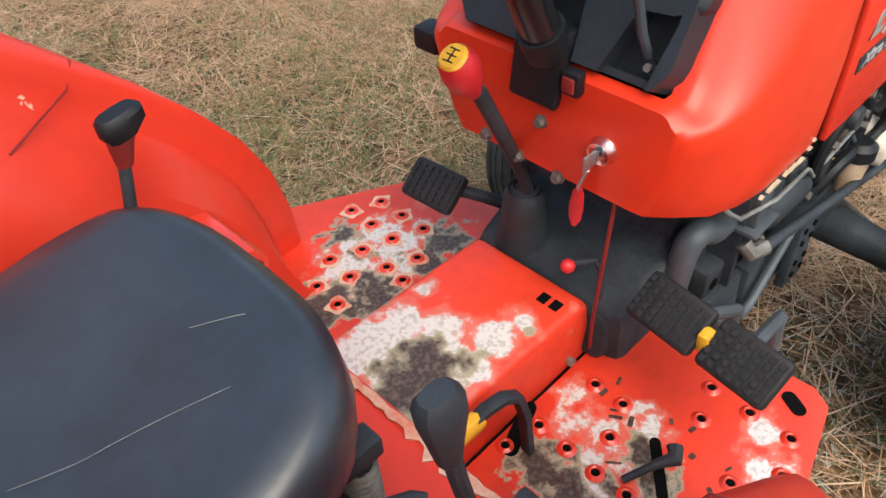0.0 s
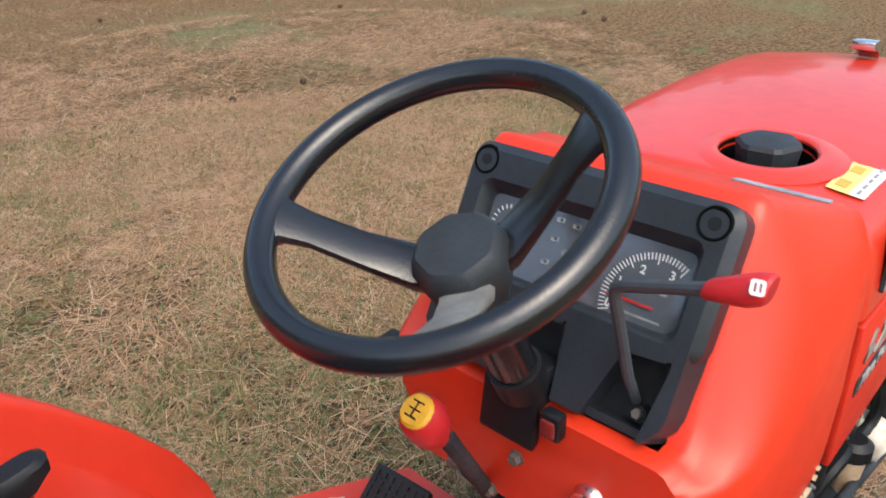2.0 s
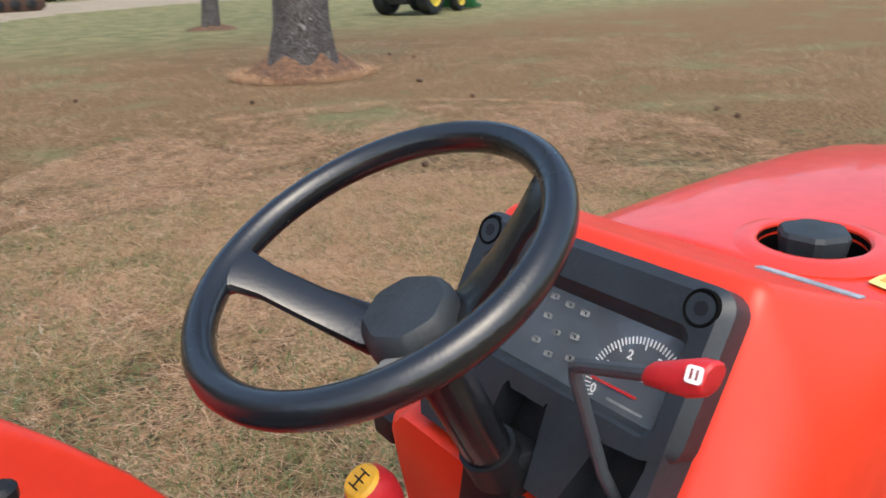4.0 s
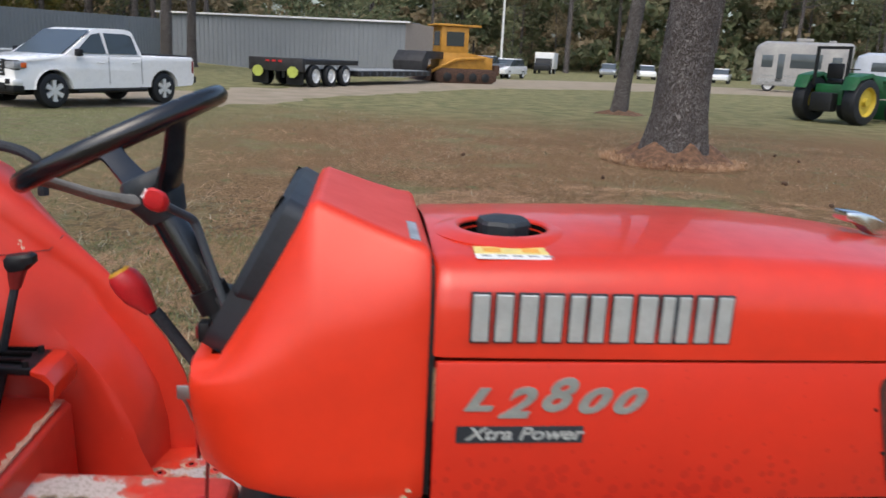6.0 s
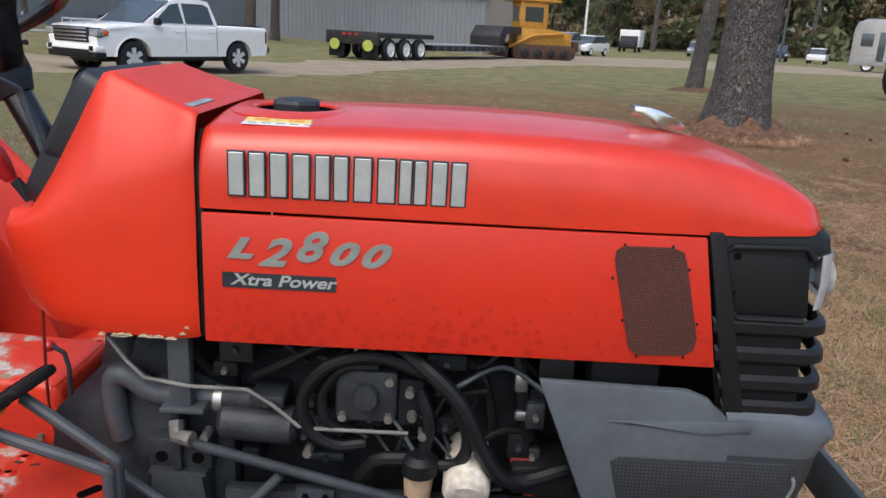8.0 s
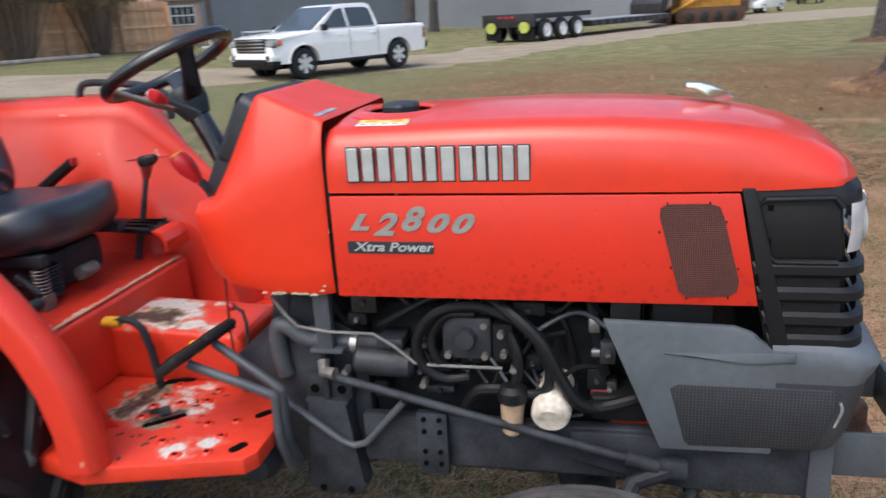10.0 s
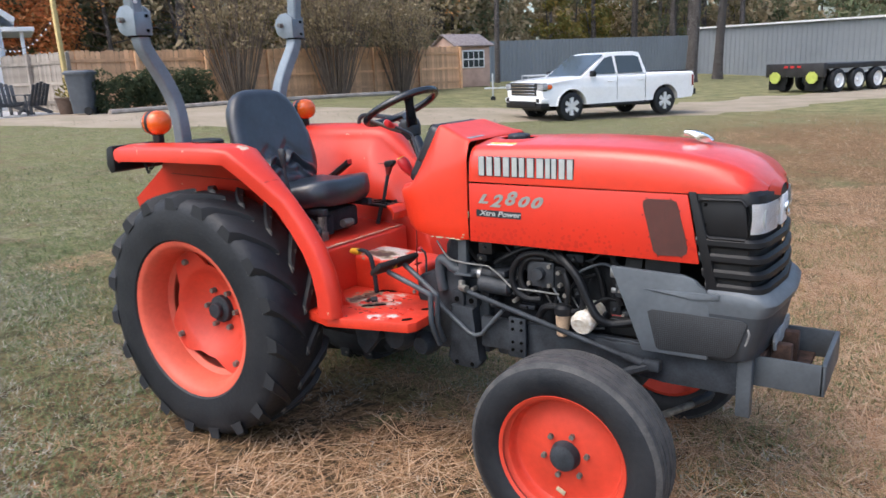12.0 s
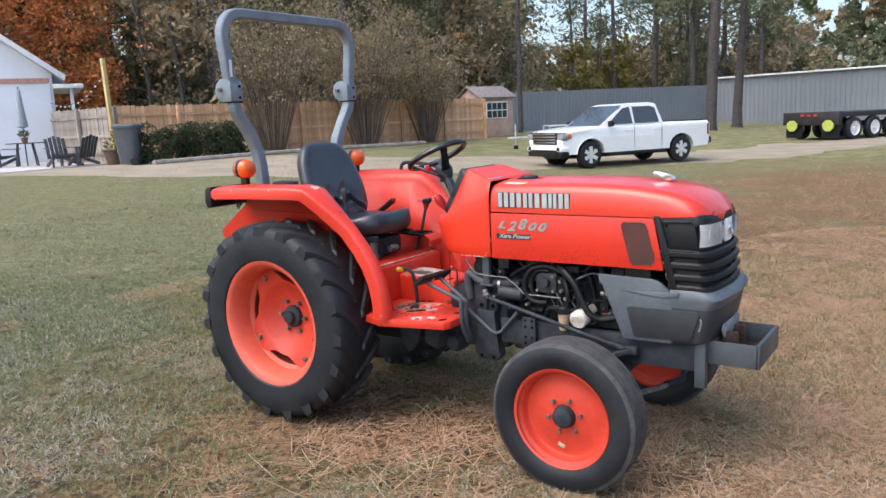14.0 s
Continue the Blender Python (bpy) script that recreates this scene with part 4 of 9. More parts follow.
for y, z in ((0.002, 0.998), (0.04, 0.925), (-0.03, 0.922), (0.10, 0.935)):
    part("bolt", lathe(B(), [(0, -0.007), (0.007, -0.007), (0.008, 0.0), (0.011, 0.001), (0.011, 0.006), (0, 0.006)], 6, "x", (0.801, y, z)), BOLT, cowl)
part("signal_switch", box(B(), 0.805, 0.845, 0.198, 0.245, 1.02, 1.055, 0.006), BLACK_PLASTIC, cowl, "black signal switch on the cowl's side")

# shuttle lever with its boot
lev = part("shift_lever", tube(B(), [(0.868, 0.075, 0.79), (0.838, 0.060, 0.86), (0.722, 0.026, 1.055), (0.703, 0.021, 1.085)], 0.0105, 10, smooth=3), DARK_METAL, tractor, "dark shift lever with a red knob")
bm = loft(B(), [oval(*p, r, r, (0.86, 0.05, 0.5), (0, 1, 0), 16, 2.2) for p, r in (((0.698, 0.0215, 1.084), 0.010), ((0.692, 0.020, 1.094), 0.014), ((0.680, 0.016, 1.112), 0.0215), ((0.67, 0.013, 1.130), 0.0245), ((0.66, 0.010, 1.146), 0.0225), ((0.655, 0.009, 1.153), 0.0175))])
part("knob", bm, RED_PLASTIC, lev, "red knob with a yellow cap")
bm = loft(B(), [oval(*p, r, r, (0.86, 0.05, 0.5), (0, 1, 0), 16, 2.2) for p, r in (((0.655, 0.009, 1.1535), 0.018), ((0.653, 0.009, 1.1565), 0.015))])
part("cap", bm, YELLOW_PLASTIC, lev, "yellow shift pattern cap")
for a, b in (((-0.008, 0), (0.008, 0)), ((-0.008, 0.007), (-0.008, -0.007)), ((0.008, 0.007), (0.008, -0.007)), ((0, 0.007), (0, -0.007))):
    q = Vector((0.6525, 0.009, 1.1575))
    U, V = Vector((0.86, 0.05, 0.5)).normalized(), Vector((0, 1, 0))
    part("pattern", tube(B(), [q + U * a[0] + V * a[1], q + U * b[0] + V * b[1]], 0.0008, 4), BLACK_PLASTIC, lev)
bm = lathe(B(), [(0, 0.815), (0.012, 0.815), (0.016, 0.808), (0.020, 0.812), (0.024, 0.803), (0.028, 0.806), (0.032, 0.797), (0.036, 0.790), (0.038, 0.76), (0.042, 0.73), (0.050, 0.70)], 28, "z", (0.868, 0.08, 0))
part("boot", bm, GREY_PLASTIC2, lev, "dusty rubber boot")

# fenders and platform
FP = [(-0.43, 1.205), (-0.415, 1.232), (-0.38, 1.243), (-0.10, 1.25), (0.20, 1.252), (0.265, 1.24), (0.33, 1.185), (0.405, 1.118), (0.48, 1.048), (0.552, 0.965), (0.612, 0.88), (0.652, 0.79), (0.673, 0.69), (0.677, 0.60)]


def fender(s):
    path = [Vector((x, 0, z)) for x, z in FP]
    rings = []
    for i, p in enumerate(path):
        d = (path[min(i + 1, len(path) - 1)] - path[max(i - 1, 0)]).normalized()
        nrm = Vector((-d.z, 0, d.x))
        k = max(0, min(1, (i - 4) / 4))
        wo = 0.617 - 0.095 * k
        wi = 0.40 + 0.055 * k
        ring = []
        for u, o in ((0, -0.062), (-0.01, -0.016), (0.02, -0.004), (0.07, 0.0), (0.3, 0.006), (0.55, 0.006), (0.75, 0.002), (0.90, -0.008), (0.98, -0.024), (1.03, -0.048), (1.05, -0.075)):
            q = p + nrm * (o - (k * (0.016 + 0.050 * max(0.0, 1 - u)) if s > 0 else 0.0)) + Vector((0.02 * k * max(0, u), 0, 0))
            ring.append((q.x, s * (wo + (wi - wo) * u), max(q.z, 0.60)))
        x, _, z = ring[-1]
        foot = Vector((x, s * 0.30, min(z, 0.79)) if x < 0.42 else (min(x, 0.62), s * 0.335, 0.60))
        top = Vector(ring[-1])
        bend = Vector((top.x - 0.03 * k, s * 0.347, max(0.60, top.z - 0.045)))
        ring += [bend, bend.lerp(foot, 0.5) + Vector((0, s * 0.003, 0)), foot]
        rings.append(ring)
    f = part("fender", skin(B(), rings, 0.004), SCUFFED, tractor, "orange rear mudguard, scuffed", 60)
    cross = [Vector(q) + (Vector(q) - Vector((0.2, s * 0.5, 0.6))).normalized() * 0.001 for q in (rings[7][3], rings[7][5], rings[7][7], rings[7][9], rings[6][11])]
    part("seam_line", tube(B(), cross, 0.0016, 5), DARK_RED, f)
    part("seam_line", tube(B(), [(-0.36, s * 0.372, 1.10), (0.05, s * 0.372, 1.09), (0.28, s * 0.388, 1.09)], 0.0018, 5), DARK_RED, f)
    bm = prism(B(), [(-0.462, 1.165), (-0.452, 1.235), (-0.432, 1.246), (-0.405, 1.248), (-0.405, 1.14), (-0.44, 1.13)], "y", s * 0.37, s * 0.622, 0.006)
    part("end_cap", bm, BLACK_PLASTIC, f, "black rubber end cap")
    lamp = part("marker_lamp", loft(B(), [oval(x, s * 0.462, 1.335, r, r * 0.95, Y, Z, 20, 2.2) for x, r in ((-0.343, 0.02), (-0.338, 0.05), (-0.308, 0.057), (-0.293, 0.057))]), BLACK_PLASTIC, tractor, "round amber marker lamp on a black base")
    for a in (-1, 1):
        part("lens", loft(B(), [oval(-0.3005 + a * x, s * 0.462, 1.335, r, r * 0.95, Y, Z, 24, 2.2) for x, r in ((0.004, 0.056), (0.025, 0.054), (0.044, 0.045), (0.056, 0.027), (0.060, 0.009))]), AMBER, lamp, "amber ribbed lens")
    part("lamp_stem", box(B(), -0.323, -0.278, s * 0.462 - 0.015, s * 0.462 + 0.015, 1.245, 1.295, 0.004), BLACK_PLASTIC, lamp)
    return f


right_fender, left_fender = fender(-1), fender(1)
bm = lathe(B(), [(0.03, 1.262), (0.052, 1.268), (0.058, 1.262), (0.058, 1.252), (0.045, 1.25), (0.03, 1.254), (0, 1.254)], 28, "z", (0.0, -0.45, 0))
for v in bm.verts:
    v.co.x *= 1.35
part("cup_holder", bm, BLACK_PLASTIC, right_fender, "shallow black tray")
part("grab_handle", tube(B(), [(0.352, 0.50, 1.18), (0.350, 0.50, 1.235), (0.335, 0.50, 1.262), (0.27, 0.50, 1.285), (0.10, 0.50, 1.30), (0.05, 0.50, 1.285), (0.04, 0.50, 1.24)], 0.0115, 10, smooth=4), DARK_METAL, left_fender, "dark tubular grab handle")
for k, dy in enumerate((0.0, 0.012, -0.01)):
    part("wire", tube(B(), [(-0.28, -0.56 + dy, 1.20), (-0.25, -0.57, 1.15 - 0.01 * k), (-0.22, -0.56 + dy, 1.17), (-0.18, -0.55, 1.19)], 0.003, 6, smooth=4), BLACK_PLASTIC, right_fender)
part("hinge_joint", lathe(B(), [(0, -0.02), (0.014, -0.02), (0.014, 0.02), (0, 0.02)], 16, "y", (0.43, -0.30, 0.87)), DARK_METAL, right_fender)
part("bolt", lathe(B(), [(0, -0.016), (0.010, -0.016), (0.010, 0.0), (0, 0.0)], 6, "y", (0.45, -0.305, 0.79)), BOLT, right_fender)

part("seat_platform", prism(B(), [(-0.32, 0.62), (0.46, 0.60), (0.455, 0.79), (0.43, 0.80), (0.10, 0.815), (-0.32, 0.86)], "y", -0.30, 0.30, 0.008), SCUFFED, tractor, "orange seat platform with a cream worn edge")
wear = random.Random(8)
ys = [-0.292 + 0.012 * k for k in range(49)]
bm = prism(B(), [(0.4465 - 0.003 * wear.random(), y) for y in ys] + [(0.436 - wear.choice((0.001, 0.004, 0.009, 0.022)) * wear.random(), y) for y in ys[::-1]], "z", 0.799, 0.8028)
part("worn_edge", bm, CREAM_WORN, tractor, "paint worn cream along the edge")
rp = part("foot_plate", prism(B(), [(0.44, -0.10), (0.90, -0.10), (0.925, -0.17), (0.982, -0.31), (0.984, -0.395), (0.965, -0.425), (0.64, -0.505), (0.44, -0.45)], "z", 0.562, 0.60, 0.004), WORN_RIGHT, tractor, "orange perforated foot plate worn to bare metal")
lp = part("foot_plate", prism(B(), [(0.44, 0.12), (0.93, 0.12), (1.0, 0.26), (1.0, 0.40), (0.70, 0.565), (0.44, 0.45)], "z", 0.562, 0.60, 0.004), WORN_LEFT, tractor, "orange perforated foot plate worn to bare metal")
DIMPLES_R = [(0.767, -0.150), (0.765, -0.202), (0.652, -0.133), (0.705, -0.221), (0.593, -0.119), (0.649, -0.187), (0.645, -0.240), (0.879, -0.282), (0.820, -0.300), (0.876, -0.346), (0.875, -0.410), (0.813, -0.429), (0.756, -0.383), (0.646, -0.291)]
DIMPLES_L = [(0.787, 0.454), (0.844, 0.430), (0.843, 0.368), (0.786, 0.393), (0.843, 0.308), (0.784, 0.332), (0.727, 0.352), (0.669, 0.377), (0.780, 0.259), (0.726, 0.283), (0.665, 0.315), (0.610, 0.341), (0.607, 0.279), (0.723, 0.237)]
ring_me = finish("dimple", lathe(B(), [(0.0062, 0.0), (0.0068, 0.0035), (0.0085, 0.0045), (0.011, 0.003), (0.015, 0.0)], 14, "z"), ORANGE)
wear_me = finish("worn_ring", prism(B(), [((0.021 + 0.004 * math.sin(3 * a) + 0.002 * math.sin(5 * a)) * math.cos(a), (0.020 + 0.003 * math.cos(4 * a)) * math.sin(a)) for a in [math.tau * k / 24 for k in range(24)]], "z", -0.002, 0.0009), CREAM_WORN)
hole_me = finish("punched_hole", lathe(B(), [(0, 0.0015), (0.0066, 0.0015), (0.0066, 0.0), (0, 0.0)], 10, "z"), DARK_HOLE)
for plate, pts in ((rp, DIMPLES_R), (lp, DIMPLES_L)):
    for x, y in pts:
        for nm, me in (("dimple", ring_me), ("punched_hole", hole_me)):
            ob = new(nm, me)
            ob.parent, ob.matrix_basis = plate, pose(x, y, 0.6002)
        if plate is lp:
            ob = new("worn_ring", wear_me)
            ob.parent, ob.matrix_basis = plate, pose(x, y, 0.6001, 0, 0, 70 * len(plate.children))
for x, y, w, h, a in ((0.93, -0.245, 0.022, 0.010, 50), (0.935, -0.385, 0.022, 0.011, 60), (0.63, -0.115, 0.05, 0.012, 20), (0.71, -0.30, 0.05, 0.008, 40), (0.975, 0.21, 0.02, 0.009, 30), (0.87, 0.16, 0.02, 0.008, 60)):
    bm = prism(B(), rounded(-w, w, -h, h, h * 0.95), "z", 0.6, 0.6015)
    bmesh.ops.transform(bm, matrix=pose(x, y, 0, 0, 0, a), verts=bm.verts)
    part("slot", bm, DARK_HOLE, rp if y < 0 else lp)
for k in range(26):
    x, y = rng.uniform(0.56, 0.80), rng.uniform(-0.46, -0.16)
    bm = prism(B(), rounded(-0.012, 0.012, -0.0025, 0.0025, 0.0024, 2), "z", 0.6, 0.6008)
    bmesh.ops.transform(bm, matrix=pose(x, y, 0, 0, 0, rng.uniform(-60, 60)) @ Matrix.Diagonal((rng.uniform(0.4, 1), rng.uniform(0.7, 1.8), 1, 1)), verts=bm.verts)
    part("scuff", bm, RUST, rp)
part("tread_latch", tube(B(), [(0.66, -0.275, 0.605), (0.70, -0.30, 0.625), (0.72, -0.315, 0.63), (0.735, -0.305, 0.632)], [0.006, 0.007, 0.012, 0.012], 8), DARK_METAL, rp)
tc = part("tunnel_cover", prism(B(), [(0.44, 0.585), (0.83, 0.585), (0.815, 0.70), (0.805, 0.716), (0.79, 0.72), (0.44, 0.735)], "y", -0.095, 0.128, 0.012, 3), WORN_TUNNEL, tractor, "orange gearbox tunnel cover worn to bare metal")
for y in (-0.045, -0.068):
    part("slot", box(B(), 0.755, 0.775, y - 0.008, y + 0.008, 0.7215, 0.7235, 0.001), DARK_HOLE, tc)
part("bolt", lathe(B(), [(0, -0.104), (0.008, -0.104), (0.008, -0.09), (0, -0.09)], 6, "y", (0.77, 0, 0.612)), BOLT, tc)

# seat
seat = new("seat")
seat.parent = tractor
seat["label"] = "black vinyl seat, creased and scuffed"
bm = loft(B(), [oval(cx - 0.012, 0.008, z, a * 0.965, b * 0.985, X, Y, 40, 2.7) for cx, z, a, b in ((0.185, 0.925, 0.175, 0.19), (0.185, 0.93, 0.20, 0.215), (0.188, 0.955, 0.214, 0.232), (0.188, 0.985, 0.216, 0.235), (0.187, 1.005, 0.211, 0.228), (0.186, 1.018, 0.197, 0.21), (0.19, 1.022, 0.18, 0.18), (0.18, 1.02, 0.12, 0.12), (0.17, 1.016, 0.05, 0.05))])
for v in bm.verts:
    v.co.z += 0.018
    if v.co.z > 1.018:
        v.co.z += 0.020 * math.exp(-((v.co.x - 0.35) / 0.07) ** 2) + 0.014 * min(1, (abs(v.co.y) / 0.2) ** 2) - 0.02 * math.exp(-((v.co.x - 0.12) / 0.1) ** 2) + 0.02 * max(0, (0.02 - v.co.x) / 0.05)
part("cushion", bm, VINYL, seat, "black vinyl cushion", 60)
ba, bn = Vector((-0.36, 0, 0.93)).normalized(), Vector((0.93, 0, 0.36)).normalized()
c0 = Vector((-0.072, 0, 1.224))
shell = [(-0.055, 0.208, 0.19), (-0.05, 0.233, 0.218), (-0.02, 0.247, 0.233), (0.005, 0.245, 0.231), (0.018, 0.236, 0.22), (0.026, 0.22, 0.204), (0.029, 0.20, 0.184)]
shell = shell + [(0.029 - 0.013 * math.sin(k / 26 * 1.5), 0.20 * (1 - k / 26), 0.184 * (1 - k / 26)) for k in range(1, 26)]
bm = loft(B(), [oval(*(c0 + bn * o), a, b, ba, Y, 120, 3.8) for o, a, b in shell])
for v in bm.verts:
    u, y = (v.co - c0).dot(ba), abs(v.co.y)
    if (v.co - c0).dot(bn) > 0:
        # the slack cover hangs in two drooping folds above the foot
        line = -0.085 - 0.9 * abs(y - 0.06) + 0.012 * math.sin(v.co.y * 45)
        e = max(0.0, 1 - max(0.0, y - 0.12) / 0.07)
        d = u - line
        v.co += bn * e * (0.022 * math.exp(-(d / 0.016) ** 2) - 0.014 * math.exp(-((d + 0.032) / 0.014) ** 2) + 0.016 * math.exp(-((d + 0.062) / 0.018) ** 2) - 0.008 * math.exp(-((d - 0.04) / 0.03) ** 2) - 0.010 * math.exp(-(y / 0.014) ** 2) * math.exp(-((u + 0.13) / 0.05) ** 2))
        v.co += bn * 0.004 * math.sin(9 * v.co.y + 14 * u)
    v.co.y *= 1 - 0.15 * max(0, u / 0.24)
part("backrest", bm, VINYL, seat, "black vinyl backrest, sagging in folds at its foot", 60)
def on_cushion(x, y):
    """Height of the cushion's top."""
    r = math.hypot((x - 0.17) / 0.2, y / 0.22)
    z = float(np.interp(r, (0, 0.28, 0.62, 0.88, 1.0), (1.034, 1.036, 1.039, 1.037, 1.020)))
    return z + 0.020 * math.exp(-((x - 0.35) / 0.07) ** 2) + 0.014 * min(1, (abs(y) / 0.2) ** 2) - 0.02 * math.exp(-((x - 0.12) / 0.1) ** 2)


for line in (((0.09, -0.024), (0.14, -0.040), (0.176, -0.051), (0.22, -0.069), (0.268, -0.093)), ((0.28, -0.007), (0.315, -0.036), (0.345, -0.058))):
    part("scratch", tube(B(), [(x, y, on_cushion(x, y) + 0.0002) for x, y in line], 0.0004, 5, smooth=5), GREY_PLASTIC, seat)
arm = part("armrest", loft(B(), [oval(*Vector((0.02, 0.28, 1.01)).lerp(Vector((0.15, 0.27, 1.09)), t), 0.02, 0.016, Y, (-0.4, 0, 0.9), 12, 2.6) for t in (0, 0.1, 0.9, 1.0)]), BLACK_PLASTIC, seat, "black buckle stalk")
part("buckle_face", box(B(), 0.148, 0.158, 0.258, 0.282, 1.08, 1.105, 0.003), RED_PLASTIC, seat)
sus = part("suspension", box(B(), 0.02, 0.30, -0.14, 0.14, 0.815, 0.918, 0.02), DARK_METAL, tractor, "black seat suspension")
part("slide_rail", box(B(), 0.0, 0.36, -0.17, -0.14, 0.915, 0.943, 0.004), DARK_METAL, sus)
part("slide_rail", box(B(), 0.0, 0.36, 0.14, 0.17, 0.915, 0.943, 0.004), DARK_METAL, sus)
for k in range(9):
    part("spring_coil", lathe(B(), [(0.026 + 0.006 * math.cos(a), 0.825 + k * 0.009 + 0.004 * math.sin(a)) for a in [math.tau * i / 6 for i in range(6)]], 16, "z", (0.31, -0.10, 0), closed=True), DARK_METAL, sus)
part("adjuster", tube(B(), [(0.30, -0.19, 0.90), (0.36, -0.20, 0.865), (0.37, -0.21, 0.86)], 0.008, 8), DARK_METAL, sus)
for k in range(8):
    part("spring_coil", lathe(B(), [(0.017 + 0.0035 * math.cos(a), 0.842 + k * 0.009 + 0.003 * math.sin(a)) for a in [math.tau * i / 6 for i in range(6)]], 14, "z", (0.335, -0.155, 0), closed=True), BOLT, sus)
part("spring_guide", prism(B(), [(0.325, 0.80), (0.350, 0.80), (0.352, 0.842), (0.318, 0.842)], "y", -0.175, -0.135, 0.003), BOLT, sus, "pale steel spring seat")
part("height_knob", tube(B(), [(0.30, -0.14, 0.87), (0.30, -0.175, 0.868), (0.30, -0.185, 0.867)], [0.017, 0.017, 0.010], 12), BLACK_PLASTIC, sus)
part("tail_spring", lathe(B(), [(0, -0.03), (0.018, -0.03), (0.02, 0.0), (0.018, 0.03), (0, 0.03)], 12, "y", (0.36, -0.02, 0.86)), BOLT, sus)

# levers beside the seat
lev = part("position_lever", tube(B(), [(0.34, -0.325, 0.86), (0.33, -0.327, 1.0), (0.31, -0.328, 1.12), (0.305, -0.328, 1.16)], 0.007, 8), DARK_METAL, tractor, "dark hydraulic lever with a worn knob")
part("knob", loft(B(), [oval(x, -0.328, z, a, b, X, Y, 12, 2.6) for x, z, a, b in ((0.304, 1.15, 0.009, 0.008), (0.303, 1.17, 0.012, 0.010), (0.302, 1.195, 0.017, 0.012), (0.30, 1.215, 0.017, 0.012), (0.299, 1.222, 0.012, 0.008))]), GREY_PLASTIC2, lev)
lev = part("range_lever", tube(B(), [(0.335, 0.285, 0.90), (0.36, 0.288, 1.0), (0.372, 0.291, 1.05)], 0.0085, 8), DARK_METAL, tractor, "dark range lever with a black and red knob")
part("knob", loft(B(), [oval(x, 0.291, z, a, b, X, Y, 12, 2.6) for x, z, a, b in ((0.370, 1.035, 0.010, 0.010), (0.374, 1.06, 0.015, 0.014), (0.378, 1.075, 0.018, 0.016))]), DARK_RED, lev)
part("knob_cap", loft(B(), [oval(x, 0.291, z, a, b, (1, 0, 0.15), Y, 12, 2.8) for x, z, a, b in ((0.380, 1.073, 0.020, 0.017), (0.384, 1.085, 0.030, 0.019), (0.384, 1.098, 0.030, 0.018), (0.382, 1.104, 0.024, 0.013))]), BLACK_PLASTIC, lev)
con = part("lever_console", prism(B(), [(0.22, 0.915), (0.425, 0.905), (0.425, 0.89), (0.22, 0.90)], "y", 0.20, 0.30, 0.003), BLACK_PLASTIC, tractor, "black lever gate with an orange lip")
part("console_lip", prism(B(), [(0.425, 0.905), (0.452, 0.898), (0.468, 0.875), (0.462, 0.84), (0.455, 0.84), (0.46, 0.873), (0.446, 0.89), (0.425, 0.895)], "y", 0.19, 0.31, 0.002), ORANGE, con)
for y in (0.225, 0.26, 0.29):
    part("slot", box(B(), 0.30, 0.40, y - 0.005, y + 0.005, 0.9065, 0.9125, 0, None), DARK_HOLE, con)
for x, y in ((0.30, 0.21), (0.41, 0.21), (0.41, 0.285)):
    part("bolt", lathe(B(), [(0, 0.918), (0.006, 0.918), (0.007, 0.905), (0, 0.905)], 8, "z", (x, y, 0)), BLACK_PLASTIC, con)
part("console_stem", tube(B(), [(0.33, 0.24, 0.80), (0.36, 0.24, 0.90)], 0.010, 8), DARK_METAL, con)
lev = part("diff_lock_lever", tube(B(), [(0.50, -0.14, 0.77), (0.53, -0.142, 0.778), (0.56, -0.145, 0.775), (0.585, -0.147, 0.755), (0.60, -0.148, 0.70), (0.61, -0.148, 0.60)], 0, square=(0.018, 0.012)), DARK_METAL, tractor, "grey bent lever with a yellow grip")
part("grip", loft(B(), [oval(x, -0.14, 0.768, a, 0.012, Z, Y, 12, 2.4) for x, a in ((0.475, 0.008), (0.48, 0.014), (0.51, 0.015), (0.522, 0.013))]), YELLOW_PLASTIC, lev, "yellow plastic grip")
lev = part("small_lever", tube(B(), [(0.835, -0.10, 0.66), (0.835, -0.095, 0.76), (0.825, -0.088, 0.785), (0.795, -0.07, 0.79)], 0.0045, 8), DARK_METAL, tractor, "thin lever with a red ball")
part("ball_knob", ball(B(), (0.787, -0.068, 0.789), 0.0115, 2), RED_PLASTIC, lev)

part("stop_cable", tube(B(), [(0.812, -0.118, 0.93), (0.806, -0.116, 0.84), (0.800, -0.112, 0.70), (0.806, -0.108, 0.62)], 0.003, 6, smooth=4), DARK_RED, tractor, "thin red cable under the cowl")

# pedals
for nm, cx, cy, cz, w, rz in (("brake_pedal", 0.816, -0.222, 0.780, 0.055, -28), ("brake_pedal", 0.803, -0.336, 0.779, 0.053, -28), ("clutch_pedal", 0.829, 0.252, 0.745, 0.055, 12)):
    pd = new(nm)
    pd.parent, pd.matrix_basis = tractor, pose(cx, cy, cz, 0, -38, rz * 0.3)
    pd["label"] = "black ribbed rubber pedal on a grey arm"
    part("pad", box(B(), -0.037, 0.037, -w, w, -0.012, 0.008, 0.008), RUBBER, pd)
    for i in range(5):
        for j in range(7):
            part("stud", box(B(), -0.03 + i * 0.0125, -0.0215 + i * 0.0125, -w + 0.006 + j * (2 * w - 0.02) / 6, -w + 0.014 + j * (2 * w - 0.02) / 6, 0.007, 0.011), RUBBER, pd)
part("pedal_link", box(B(), 0.795, 0.818, -0.288, -0.272, 0.762, 0.792, 0.003), YELLOW_PLASTIC, tractor)
